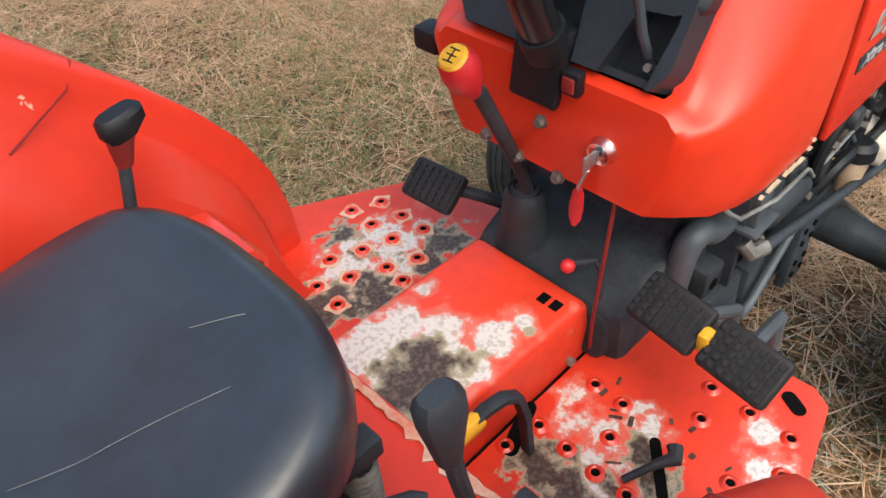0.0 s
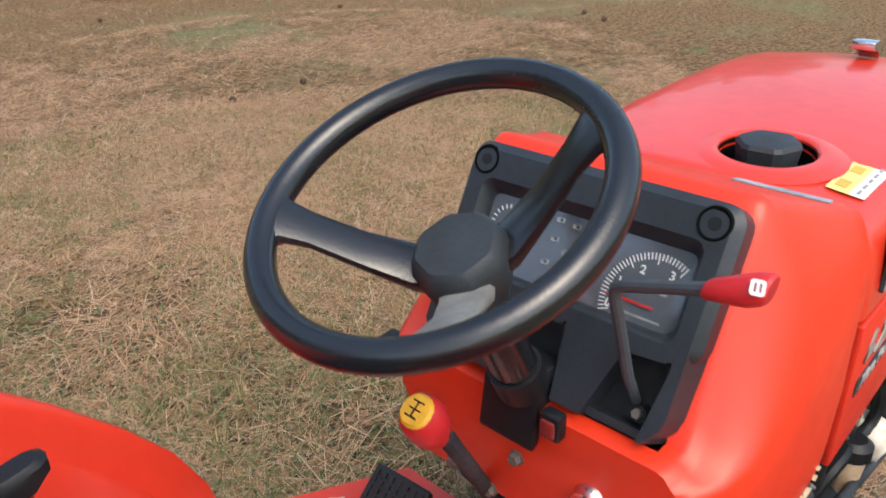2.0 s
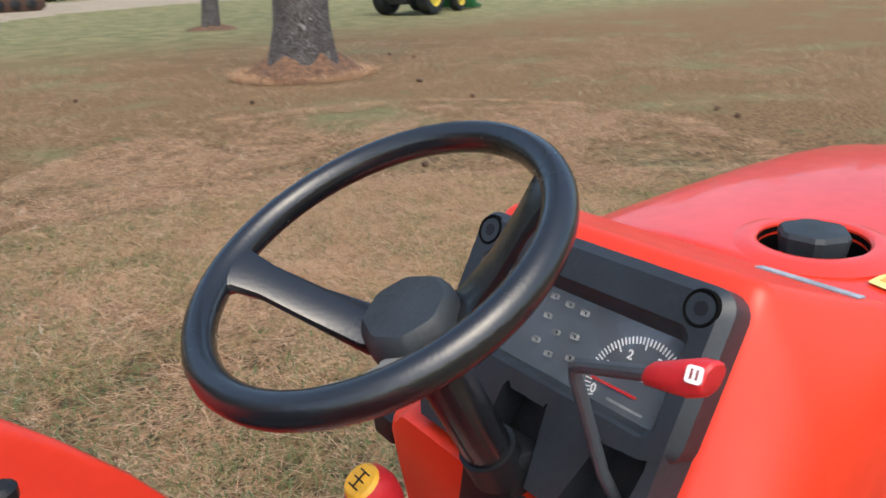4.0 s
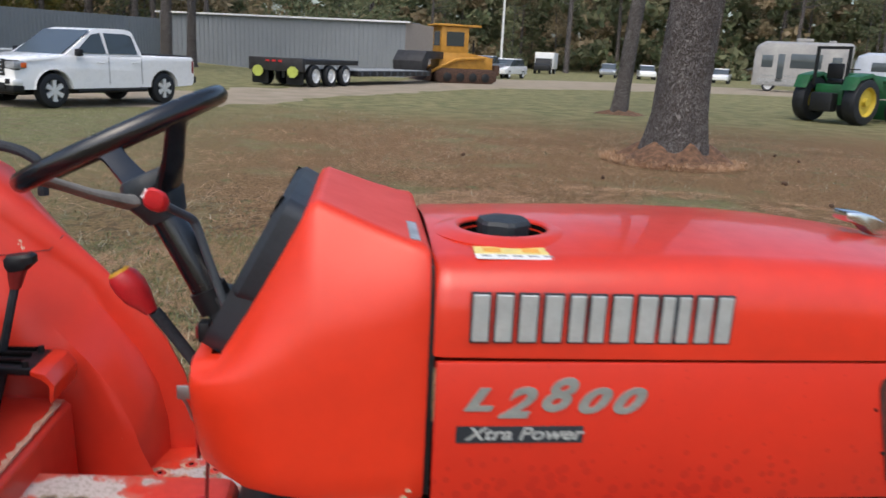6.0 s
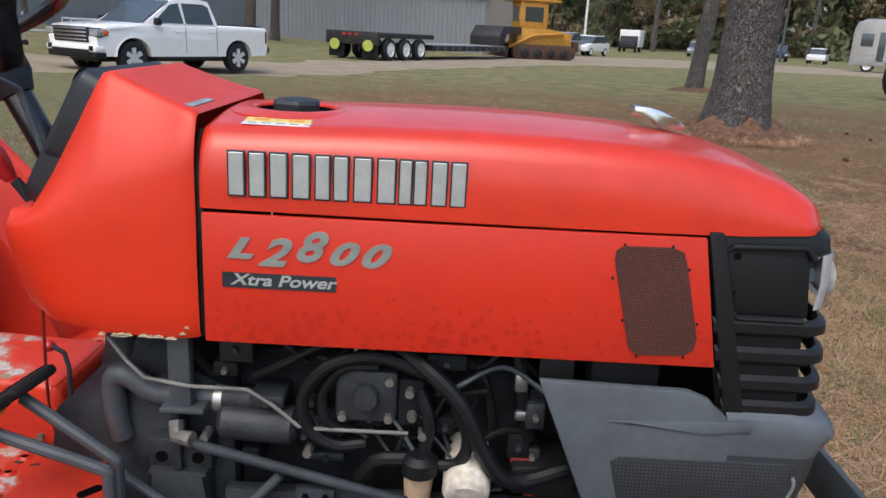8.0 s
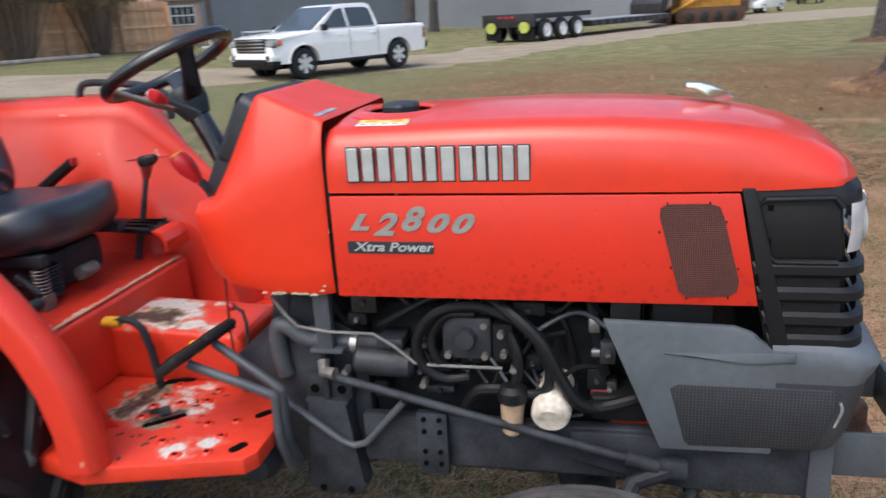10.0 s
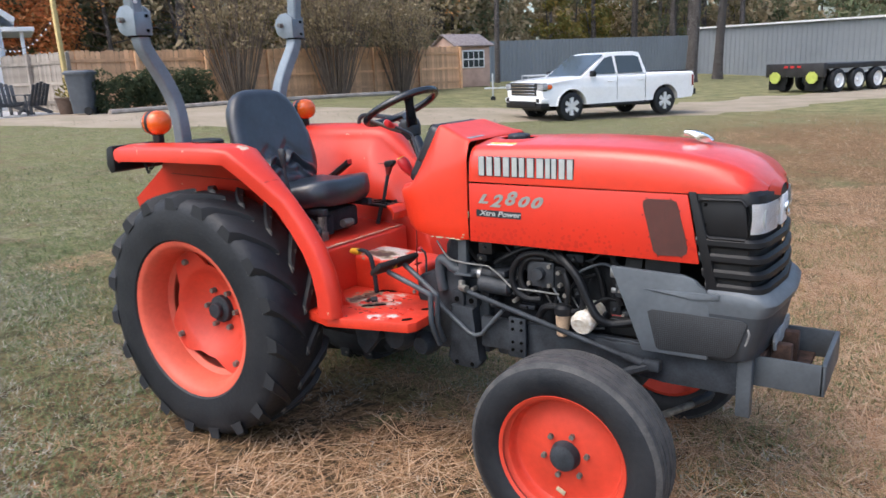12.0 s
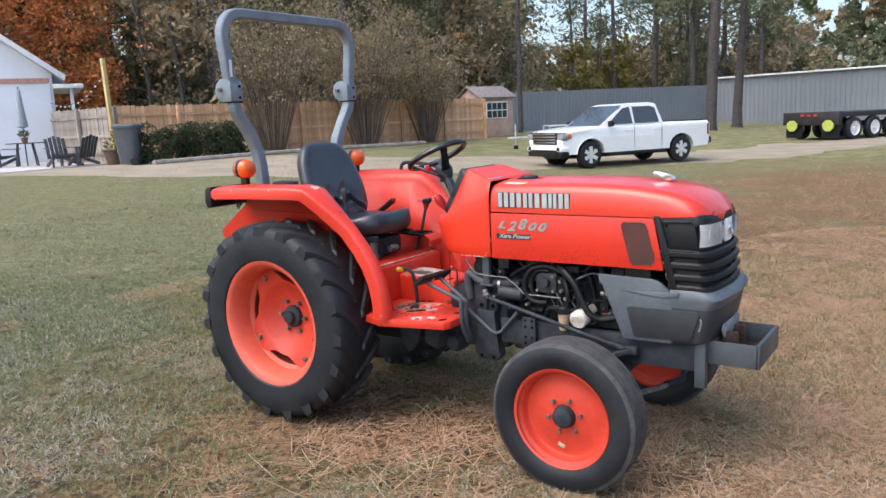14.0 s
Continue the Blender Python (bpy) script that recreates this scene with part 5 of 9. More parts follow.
part("pedal_arm", tube(B(), [(0.825, -0.235, 0.768), (0.845, -0.238, 0.757), (0.970, -0.25, 0.676), (0.984, -0.25, 0.655), (0.984, -0.25, 0.55), (0.99, -0.22, 0.47)], 0.0105, 10, smooth=3), GREY_METAL, tractor, "grey brake pedal arm")
part("pedal_arm", tube(B(), [(0.81, -0.325, 0.760), (0.835, -0.322, 0.748), (0.980, -0.312, 0.692), (0.996, -0.31, 0.672), (0.996, -0.31, 0.57), (0.996, -0.26, 0.47)], 0.0105, 10, smooth=3), GREY_METAL, tractor, "grey brake pedal arm")
part("pedal_arm", tube(B(), [(0.845, 0.235, 0.74), (0.90, 0.17, 0.71), (0.94, 0.15, 0.66), (0.95, 0.13, 0.58)], 0.011, 10, smooth=3), DARK_METAL, tractor)

# roll bar
rops = new("roll_bar")
rops.parent = tractor
rops["label"] = "blue-grey folding roll bar"
for s in (-1, 1):
    bm = tube(B(), spline([(-0.325, s * 0.312, 1.10), (-0.327, s * 0.312, 1.27), (-0.333, s * 0.318, 1.37), (-0.337, s * 0.338, 1.45), (-0.337, s * 0.385, 1.54), (-0.336, s * 0.44, 1.625), (-0.335, s * 0.462, 1.67), (-0.335, s * 0.466, 1.71)], 6), 0, square=(0.055, 0.06))
    post = part("post", bm, ROPS_PAINT, rops)
    br = part("hinge_bracket", box(B(), -0.368, -0.302, s * 0.468 - 0.036, s * 0.468 + 0.036, 1.70, 1.795, 0.004), ROPS_PAINT, tractor, "folding hinge bracket")
    part("hinge_plate", prism(B(), [(-0.375, 1.70), (-0.30, 1.70), (-0.30, 1.80), (-0.34, 1.825), (-0.385, 1.82), (-0.415, 1.795), (-0.425, 1.76), (-0.41, 1.72)], "y", s * 0.468 - 0.042, s * 0.468 - 0.034, 0.001), ROPS_PAINT, br)
    part("hinge_plate", prism(B(), [(-0.375, 1.70), (-0.30, 1.70), (-0.30, 1.80), (-0.34, 1.825), (-0.385, 1.82), (-0.415, 1.795), (-0.425, 1.76), (-0.41, 1.72)], "y", s * 0.468 + 0.034, s * 0.468 + 0.042, 0.001), ROPS_PAINT, br)
    part("pin", tube(B(), [(-0.375, s * 0.468 - 0.065, 1.765), (-0.375, s * 0.468 + 0.065, 1.765)], 0.011, 10), BOLT, br)
    for z in (1.72, 1.78):
        part("bolt", lathe(B(), [(0, -0.298), (0.008, -0.298), (0.008, -0.31), (0, -0.31)], 6, "x", (0, s * 0.468 + 0.02, z)), DARK_HOLE, br)
    part("clamp_line", box(B(), -0.369, -0.301, s * 0.468 - 0.034, s * 0.468 + 0.034, 1.694, 1.70), DARK_HOLE, br)
bm = B()
h = 0.508
arch = [(-h + 0.040, 1.70), (-h + 0.028, 1.80), (-h, 2.035), (-h + 0.006, 2.08), (-h + 0.024, 2.12), (-h + 0.055, 2.15), (-h + 0.09, 2.165), (-h + 0.13, 2.17)]
arch = arch + [(-y, z) for y, z in arch[::-1]]
rings = []
for i, (y, z) in enumerate(arch):
    a, b = arch[max(0, i - 1)], arch[min(len(arch) - 1, i + 1)]
    d = Vector((0, b[0] - a[0], b[1] - a[1])).normalized()
    v = d.cross(Vector((1, 0, 0)))
    rings.append([Vector((-0.335, y, z)) + Vector((0.029 * q, 0, 0)) + v * (0.027 * w) for q, w in ((1, .75), (.75, 1), (-.75, 1), (-1, .75), (-1, -.75), (-.75, -1), (.75, -1), (1, -.75))])
part("arch", loft(bm, rings), ROPS_PAINT, rops)
part("label_strip", box(B(), -0.3055, -0.3045, -0.500, -0.482, 1.83, 1.92), WHITE, rops)

# engine, gearbox and running gear
eng = new("engine")
eng.parent = tractor
eng["label"] = "grimy dark engine with hoses under the bonnet"
part("block", box(B(), 1.16, 1.70, -0.13, 0.13, 0.50, 0.84, 0.02), ENGINE, eng)
part("head", box(B(), 1.18, 1.66, -0.10, 0.10, 0.84, 0.93, 0.02), ENGINE, eng)
part("bulkhead", box(B(), 1.06, 1.075, -0.20, 0.20, 0.62, 0.93, 0.004), DARK_METAL, eng)
part("radiator", box(B(), 1.78, 1.90, -0.20, 0.20, 0.60, 1.08, 0.01), BLACK_METAL, eng)
part("battery_tray", box(B(), 1.66, 1.78, -0.19, 0.19, 0.60, 0.66, 0.01), BLACK_METAL, eng)
part("bracket", box(B(), 1.064, 1.102, -0.215, -0.19, 0.755, 0.90, 0.004), GREY_METAL, eng, "grey steel bracket")
part("bracket_foot", box(B(), 1.05, 1.125, -0.225, -0.18, 0.748, 0.757, 0.002), GREY_METAL, eng)
part("fuel_pipe", tube(B(), [(0.955, -0.19, 0.868), (0.99, -0.20, 0.83), (1.02, -0.205, 0.803), (1.10, -0.222, 0.80), (1.20, -0.222, 0.799), (1.24, -0.215, 0.77), (1.285, -0.21, 0.728), (1.32, -0.205, 0.722), (1.475, -0.20, 0.72)], 0.0036, 8), GREY_PLASTIC, eng, "bright steel pipe")
part("breather_pipe", tube(B(), [(0.955, -0.155, 0.66), (0.948, -0.16, 0.71), (0.95, -0.165, 0.77), (0.962, -0.17, 0.79), (0.985, -0.17, 0.785), (1.03, -0.17, 0.757), (1.15, -0.165, 0.75)], 0.021, 12, smooth=3), GREY_METAL, eng, "grey breather pipe")
part("hose_clamp", tube(B(), [(1.13, -0.166, 0.75), (1.145, -0.166, 0.75)], 0.025, 12), STEEL, eng)
part("starter", tube(B(), [(1.14, -0.185, 0.72), (1.15, -0.185, 0.72), (1.27, -0.185, 0.715), (1.28, -0.185, 0.715)], [0.02, 0.034, 0.034, 0.02], 16), ENGINE_LIGHT, eng, "grey starter motor")
part("solenoid", tube(B(), [(1.15, -0.175, 0.758), (1.25, -0.175, 0.755)], 0.021, 12), ENGINE_LIGHT, eng)
pump = part("injection_pump", box(B(), 1.345, 1.455, -0.20, -0.12, 0.735, 0.835, 0.012), ENGINE_LIGHT, tractor, "injection pump housing")
part("pump_cap", lathe(B(), [(0, -0.222), (0.02, -0.222), (0.023, -0.215), (0.023, -0.195), (0, -0.195)], 18, "y", (1.40, 0, 0.79)), ENGINE_LIGHT, pump)
for k in range(4):
    part("injector_union", tube(B(), [(1.36 + k * 0.025, -0.17, 0.83), (1.36 + k * 0.025, -0.17, 0.855)], 0.008, 8), BOLT, pump)
for x, z in ((1.36, 0.75), (1.44, 0.75), (1.44, 0.82), (1.475, 0.80), (1.48, 0.755), (1.30, 0.675), (1.12, 0.695), (1.50, 0.72)):
    part("bolt", lathe(B(), [(0, -0.213), (0.008, -0.213), (0.009, -0.18), (0, -0.18)], 6, "y", (x, 0, z)), BOLT, eng)
part("governor_plate", box(B(), 1.455, 1.50, -0.195, -0.12, 0.73, 0.82, 0.006), ENGINE, eng)


def ribbed(pts, r, pitch=0.007):
    """A corrugated hose."""
    path = spline(pts, 14)
    fine = [path[0]]
    for a, b in zip(path, path[1:]):
        n = max(1, int((b - a).length / (pitch / 2)))
        fine += [a.lerp(b, (i + 1) / n) for i in range(n)]
    return tube(B(), fine, [r * (0.94 if i % 2 else 0.88) for i in range(len(fine))], 10)


part("loom_hose", ribbed([(1.50, -0.21, 0.84), (1.42, -0.215, 0.868), (1.34, -0.215, 0.85), (1.295, -0.21, 0.79), (1.30, -0.205, 0.725), (1.345, -0.20, 0.69), (1.40, -0.19, 0.69)], 0.0125), BLACK_PLASTIC, eng, "black corrugated loom")
part("loom_hose", ribbed([(1.42, -0.20, 0.845), (1.36, -0.205, 0.84), (1.325, -0.20, 0.79), (1.33, -0.20, 0.74), (1.36, -0.19, 0.71)], 0.0105), BLACK_PLASTIC, eng)
part("loom_hose", ribbed([(1.44, -0.18, 0.88), (1.50, -0.22, 0.855), (1.56, -0.235, 0.80), (1.60, -0.235, 0.72), (1.635, -0.23, 0.665), (1.68, -0.21, 0.645), (1.76, -0.19, 0.66)], 0.016), BLACK_PLASTIC, eng, "black corrugated hose")
part("loom_hose", ribbed([(1.555, -0.22, 0.79), (1.578, -0.225, 0.73), (1.565, -0.22, 0.68), (1.52, -0.21, 0.665)], 0.012), BLACK_PLASTIC, eng)
part("loom_hose", ribbed([(1.20, -0.17, 0.80), (1.25, -0.18, 0.83), (1.32, -0.17, 0.865), (1.40, -0.16, 0.88)], 0.010), BLACK_PLASTIC, eng)
for pts, r in (([(1.39, -0.19, 0.62), (1.42, -0.205, 0.665), (1.46, -0.21, 0.675), (1.495, -0.205, 0.67)], 0.013), ([(1.505, -0.20, 0.69), (1.51, -0.20, 0.75), (1.49, -0.19, 0.80)], 0.012), ([(1.10, -0.18, 0.88), (1.25, -0.15, 0.875), (1.38, -0.15, 0.89)], 0.006), ([(1.15, -0.12, 0.82), (1.13, -0.15, 0.79), (1.10, -0.17, 0.83), (1.08, -0.18, 0.88)], 0.007), ([(1.54, -0.15, 0.86), (1.60, -0.16, 0.82), (1.63, -0.15, 0.70)], 0.009), ([(1.66, -0.16, 0.88), (1.67, -0.17, 0.80), (1.69, -0.16, 0.70)], 0.014)):
    part("rubber_hose", tube(B(), pts, r, 8, smooth=6), BLACK_PLASTIC, eng)
for a, b in (((1.375, -0.17, 0.855), (1.44, -0.11, 0.92)), ((1.40, -0.17, 0.855), (1.52, -0.11, 0.92)), ((1.425, -0.17, 0.855), (1.60, -0.11, 0.92))):
    part("injector_pipe", tube(B(), [a, ((a[0] + b[0]) / 2, -0.16, 0.91), b], 0.003, 6, smooth=6), STEEL, eng)
fb = part("fuel_filter", tube(B(), [(1.498, -0.215, 0.655), (1.498, -0.215, 0.68), (1.498, -0.215, 0.69)], [0.032, 0.032, 0.02], 20), BLACK_PLASTIC, tractor, "fuel filter with a cloudy bowl")
part("bowl", tube(B(), [(1.498, -0.215, 0.657), (1.497, -0.215, 0.64), (1.495, -0.215, 0.58), (1.495, -0.215, 0.572)], [0.027, 0.026, 0.021, 0.014], 20), BOWL, fb, "cloudy amber filter bowl")
of = part("oil_filter", tube(B(), [(1.585, -0.12, 0.655), (1.582, -0.215, 0.645), (1.58, -0.245, 0.64), (1.58, -0.254, 0.638), (1.58, -0.256, 0.637)], [0.040, 0.042, 0.041, 0.036, 0.026], 32), SPECKLED, eng, "white oil filter, speckled with dirt")
part("red_bracket", box(B(), 1.66, 1.70, -0.17, -0.15, 0.64, 0.665, 0.003), DARK_RED, eng)
part("wing_nut", box(B(), 1.655, 1.68, -0.185, -0.17, 0.80, 0.835, 0.006), STEEL, eng)
part("wing_nut", box(B(), 1.66, 1.69, -0.185, -0.17, 0.745, 0.765, 0.006), STEEL, eng)

# small fittings that crowd the engine's side
rng = random.Random(17)
for k in range(22):
    x, z = rng.uniform(1.15, 1.72), rng.uniform(0.62, 0.885)
    y = rng.uniform(-0.19, -0.14)
    dx, dz = rng.uniform(0.010, 0.035), rng.uniform(0.008, 0.03)
    part("casting_lug", box(B(), x - dx, x + dx, y - 0.02, -0.12, z - dz, z + dz, 0.005), rng.choice((ENGINE, ENGINE_LIGHT, ENGINE, BLACK_METAL)), eng)
    part("nut", lathe(B(), [(0, y - 0.03), (0.0055, y - 0.03), (0.0065, y - 0.015), (0, y - 0.015)], 6, "y", (x, 0, z)), rng.choice((BOLT, ENGINE_LIGHT)), eng)
for k in range(16):
    x, z = rng.uniform(1.18, 1.55), rng.uniform(0.66, 0.88)
    pts = [(x, -0.15, z)]
    for j in range(3):
        pts.append((pts[-1][0] + rng.uniform(0.02, 0.09), rng.uniform(-0.205, -0.16), max(0.62, min(0.895, pts[-1][2] + rng.uniform(-0.06, 0.06)))))
    part("wire", tube(B(), pts, rng.uniform(0.0022, 0.0055), 6, smooth=5), rng.choice((BLACK_PLASTIC, BLACK_PLASTIC, ENGINE_LIGHT, GREY_METAL)), eng)
for k in range(3):
    x = 1.225 + 0.13 * k
    part("glow_lead", tube(B(), [(x, -0.14, 0.90), (x + 0.03, -0.18, 0.87), (x + 0.07, -0.17, 0.83)], 0.006, 8, smooth=4), BLACK_PLASTIC, eng)
part("fan_shroud", lathe(B(), [(0.13, -0.03), (0.16, -0.03), (0.165, 0.03), (0.13, 0.03)], 28, "x", (1.73, 0, 0.80), closed=True), BLACK_METAL, eng)

gb = new("gearbox")
gb.parent = tractor
gb["label"] = "dark cast gearbox and frame"
part("bell_housing", prism(B(), [(0.83, 0.40), (1.16, 0.42), (1.16, 0.76), (1.08, 0.80), (0.94, 0.74), (0.82, 0.70)], "y", -0.15, 0.15, 0.02), DARK_METAL, gb)
part("rear_case", prism(B(), [(-0.22, 0.38), (0.83, 0.38), (0.83, 0.55), (0.46, 0.56), (0.40, 0.70), (-0.22, 0.80)], "y", -0.15, 0.15, 0.02), DARK_METAL, gb)
part("axle_tube", tube(B(), [(0, -0.45, 0.535), (0, -0.30, 0.535), (0, -0.2, 0.535), (0, 0.2, 0.535), (0, 0.30, 0.535), (0, 0.45, 0.535)], [0.06, 0.07, 0.12, 0.12, 0.07, 0.06], 20), DARK_METAL, gb)
part("dash_support", prism(B(), [(0.80, 0.60), (0.82, 0.69), (0.96, 0.71), (0.985, 0.93), (1.06, 0.93), (1.06, 0.60)], "y", -0.13, 0.15, 0.015), DARK_METAL, gb, "dark dash support casting")
part("side_mount", box(B(), 1.01, 1.125, -0.185, -0.14, 0.615, 0.675, 0.008), DARK_METAL, gb)
for x in (1.035, 1.10):
    part("bolt_hole", lathe(B(), [(0, -0.187), (0.011, -0.187), (0.011, -0.18), (0, -0.18)], 12, "y", (x, 0, 0.64)), DARK_HOLE, gb)
part("lower_arm", prism(B(), [(0.99, 0.40), (1.02, 0.365), (1.12, 0.365), (1.15, 0.40), (1.12, 0.46), (1.12, 0.62), (1.01, 0.62), (1.02, 0.47)], "y", -0.20, -0.15, 0.01), DARK_METAL, gb, "dark lower mounting arm")
for x in (1.035, 1.105):
    part("bolt_hole", lathe(B(), [(0, -0.202), (0.009, -0.202), (0.009, -0.195), (0, -0.195)], 12, "y", (x, 0, 0.385)), DARK_HOLE, gb)
part("sump", box(B(), 1.18, 1.62, -0.14, 0.14, 0.42, 0.50, 0.02), DARK_METAL, gb)
pl = part("loader_plate", box(B(), 1.282, 1.352, -0.225, -0.205, 0.46, 0.615, 0.004), DARK_METAL, tractor, "drilled steel mounting plate")
for x in (1.30, 1.335):
    for z in (0.60, 0.57, 0.52, 0.49):
        part("bolt", lathe(B(), [(0, -0.229), (0.006, -0.229), (0.006, -0.22), (0, -0.22)], 8, "y", (x, 0, z)), DARK_HOLE, pl)
for s in (-1, 1):
    part("frame_rail", box(B(), 1.15, 2.12, s * 0.17, s * 0.20, 0.47, 0.59, 0.006), DARK_METAL, gb, "dark frame rail")
    part("chassis_plate", prism(B(), [(1.62, 0.515), (1.70, 0.50), (1.78, 0.474), (1.86, 0.468), (2.12, 0.468), (2.12, 0.585), (1.62, 0.585)], "y", s * 0.20, s * 0.215, 0.003), DARK_METAL, gb)
part("drag_link", tube(B(), [(1.08, -0.215, 0.693), (1.12, -0.22, 0.685), (1.75, -0.245, 0.545)], [0.009, 0.0095, 0.0095], 12), DARK_METAL, gb, "dark steering drag link")
part("link_joint", tube(B(), [(1.735, -0.245, 0.55), (1.80, -0.25, 0.535)], 0.016, 12), DARK_METAL, gb)
part("link_joint", box(B(), 1.80, 1.86, -0.265, -0.225, 0.515, 0.555, 0.01), DARK_METAL, gb)
part("link_arm", tube(B(), [(1.07, -0.20, 0.72), (1.075, -0.215, 0.70), (1.105, -0.225, 0.70)], 0.014, 10), BOLT, gb)
part("stay_rod", tube(B(), [(0.955, -0.20, 0.63), (0.98, -0.205, 0.605), (1.10, -0.215, 0.525), (1.13, -0.215, 0.515), (1.16, -0.215, 0.525), (1.255, -0.215, 0.635)], 0.0085, 10), GREY_METAL, gb, "bent grey stay rod")
for x, y, z, r in ((0.75, -0.20, 0.45, 0.07), (0.62, -0.22, 0.46, 0.06), (0.86, -0.17, 0.42, 0.05)):
    part("hydraulic_body", tube(B(), [(x, y + 0.06, z), (x, y, z), (x, y - 0.03, z)], [r, r, r * 0.7], 14), DARK_METAL, gb)
part("step_bracket", prism(B(), [(0.55, 0.56), (0.72, 0.56), (0.69, 0.44), (0.62, 0.36), (0.58, 0.40)], "y", -0.26, -0.22, 0.006), DARK_METAL, gb)
part("draw_arm", tube(B(), [(0.1, -0.25, 0.40), (-0.3, -0.28, 0.36), (-0.55, -0.30, 0.40)], 0.022, 10), DARK_METAL, gb)
part("draw_arm", tube(B(), [(0.1, 0.25, 0.40), (-0.3, 0.28, 0.36), (-0.55, 0.30, 0.40)], 0.022, 10), DARK_METAL, gb)

ax = new("front_axle")
ax.parent = tractor
ax["label"] = "dark front axle with tie rods"
part("beam", tube(B(), [(1.665, -0.46, 0.318), (1.665, -0.30, 0.34), (1.665, 0, 0.36), (1.665, 0.30, 0.34), (1.665, 0.46, 0.318)], [0.035, 0.04, 0.055, 0.04, 0.035], 14), DARK_METAL, ax)
part("pivot", box(B(), 1.58, 1.685, -0.10, 0.10, 0.36, 0.47, 0.02), DARK_METAL, ax)
part("tie_rod", tube(B(), [(1.74, -0.30, 0.30), (1.905, 0.03, 0.30)], 0.013, 10), BOLT, ax, "pale steel tie rod")
part("rod_joint", tube(B(), [(1.895, 0.02, 0.30), (1.93, 0.10, 0.30), (1.935, 0.14, 0.31)], [0.019, 0.020, 0.016], 10), BLACK_METAL, ax)
part("tie_rod", tube(B(), [(1.93, 0.12, 0.305), (1.90, 0.44, 0.35)], 0.012, 10), DARK_METAL, ax)
part("steering_arm", tube(B(), [(1.665, 0.44, 0.33), (1.90, 0.44, 0.35)], 0.018, 8), DARK_METAL, ax)
part("steering_arm", tube(B(), [(1.665, -0.44, 0.33), (1.69, -0.36, 0.42), (1.75, -0.26, 0.50), (1.82, -0.25, 0.53)], 0.018, 8), DARK_METAL, ax)

# front end: grille, headlamps, grey fascia, bumper
grille = assembly("grille", tractor, "black front grille with slats")



def nose_ring(xs, xf, w, z):
    """Plan at height z: straight sides at half width w back to x = xs, a tight corner and a gently bowed front at xf."""
    pts = [(xs, -w), (xf - 0.068, -w), (xf - 0.054, -w + 0.003), (xf - 0.043, -w + 0.010), (xf - 0.034, -w + 0.020), (xf - 0.027, -w + 0.032), (xf - 0.019, -w + 0.06), (xf - 0.008, -0.1), (xf, 0)]
    return [(x, y, z) for x, y in pts] + [(x, -y, z) for x, y in pts[-2::-1]]


def band(rows, mat, parent, name, label="", thick=0.01, angle=35):
    bm = loft(B(), [nose_ring(*r) for r in rows], closed=False)
    bmesh.ops.recalc_face_normals(bm, faces=bm.faces)
    bmesh.ops.solidify(bm, geom=bm.faces[:], thickness=thick)
    return part(name, bm, mat, parent, label, angle)


band([(1.928, 2.150, 0.236, 1.128), (1.930, 2.162, 0.242, 1.115), (1.934, 2.166, 0.243, 1.09)], BLACK_PLASTIC, grille, "top_band")
band([(1.94, 2.135, 0.225, 1.10), (1.95, 2.15, 0.227, 0.99), (1.995, 2.165, 0.23, 0.80)], BLACK_METAL, grille, "backing")
for c, xs, xf in ((0.967, 1.958, 2.178), (0.918, 1.968, 2.183), (0.869, 1.980, 2.186), (0.824, 1.992, 2.188)):
    band([(xs - 0.004, xf - 0.012, 0.243, c + 0.016), (xs - 0.002, xf, 0.249, c + 0.008), (xs, xf + 0.002, 0.249, c - 0.007), (xs + 0.003, xf - 0.010, 0.243, c - 0.015)], BLACK_PLASTIC, grille, "slat")
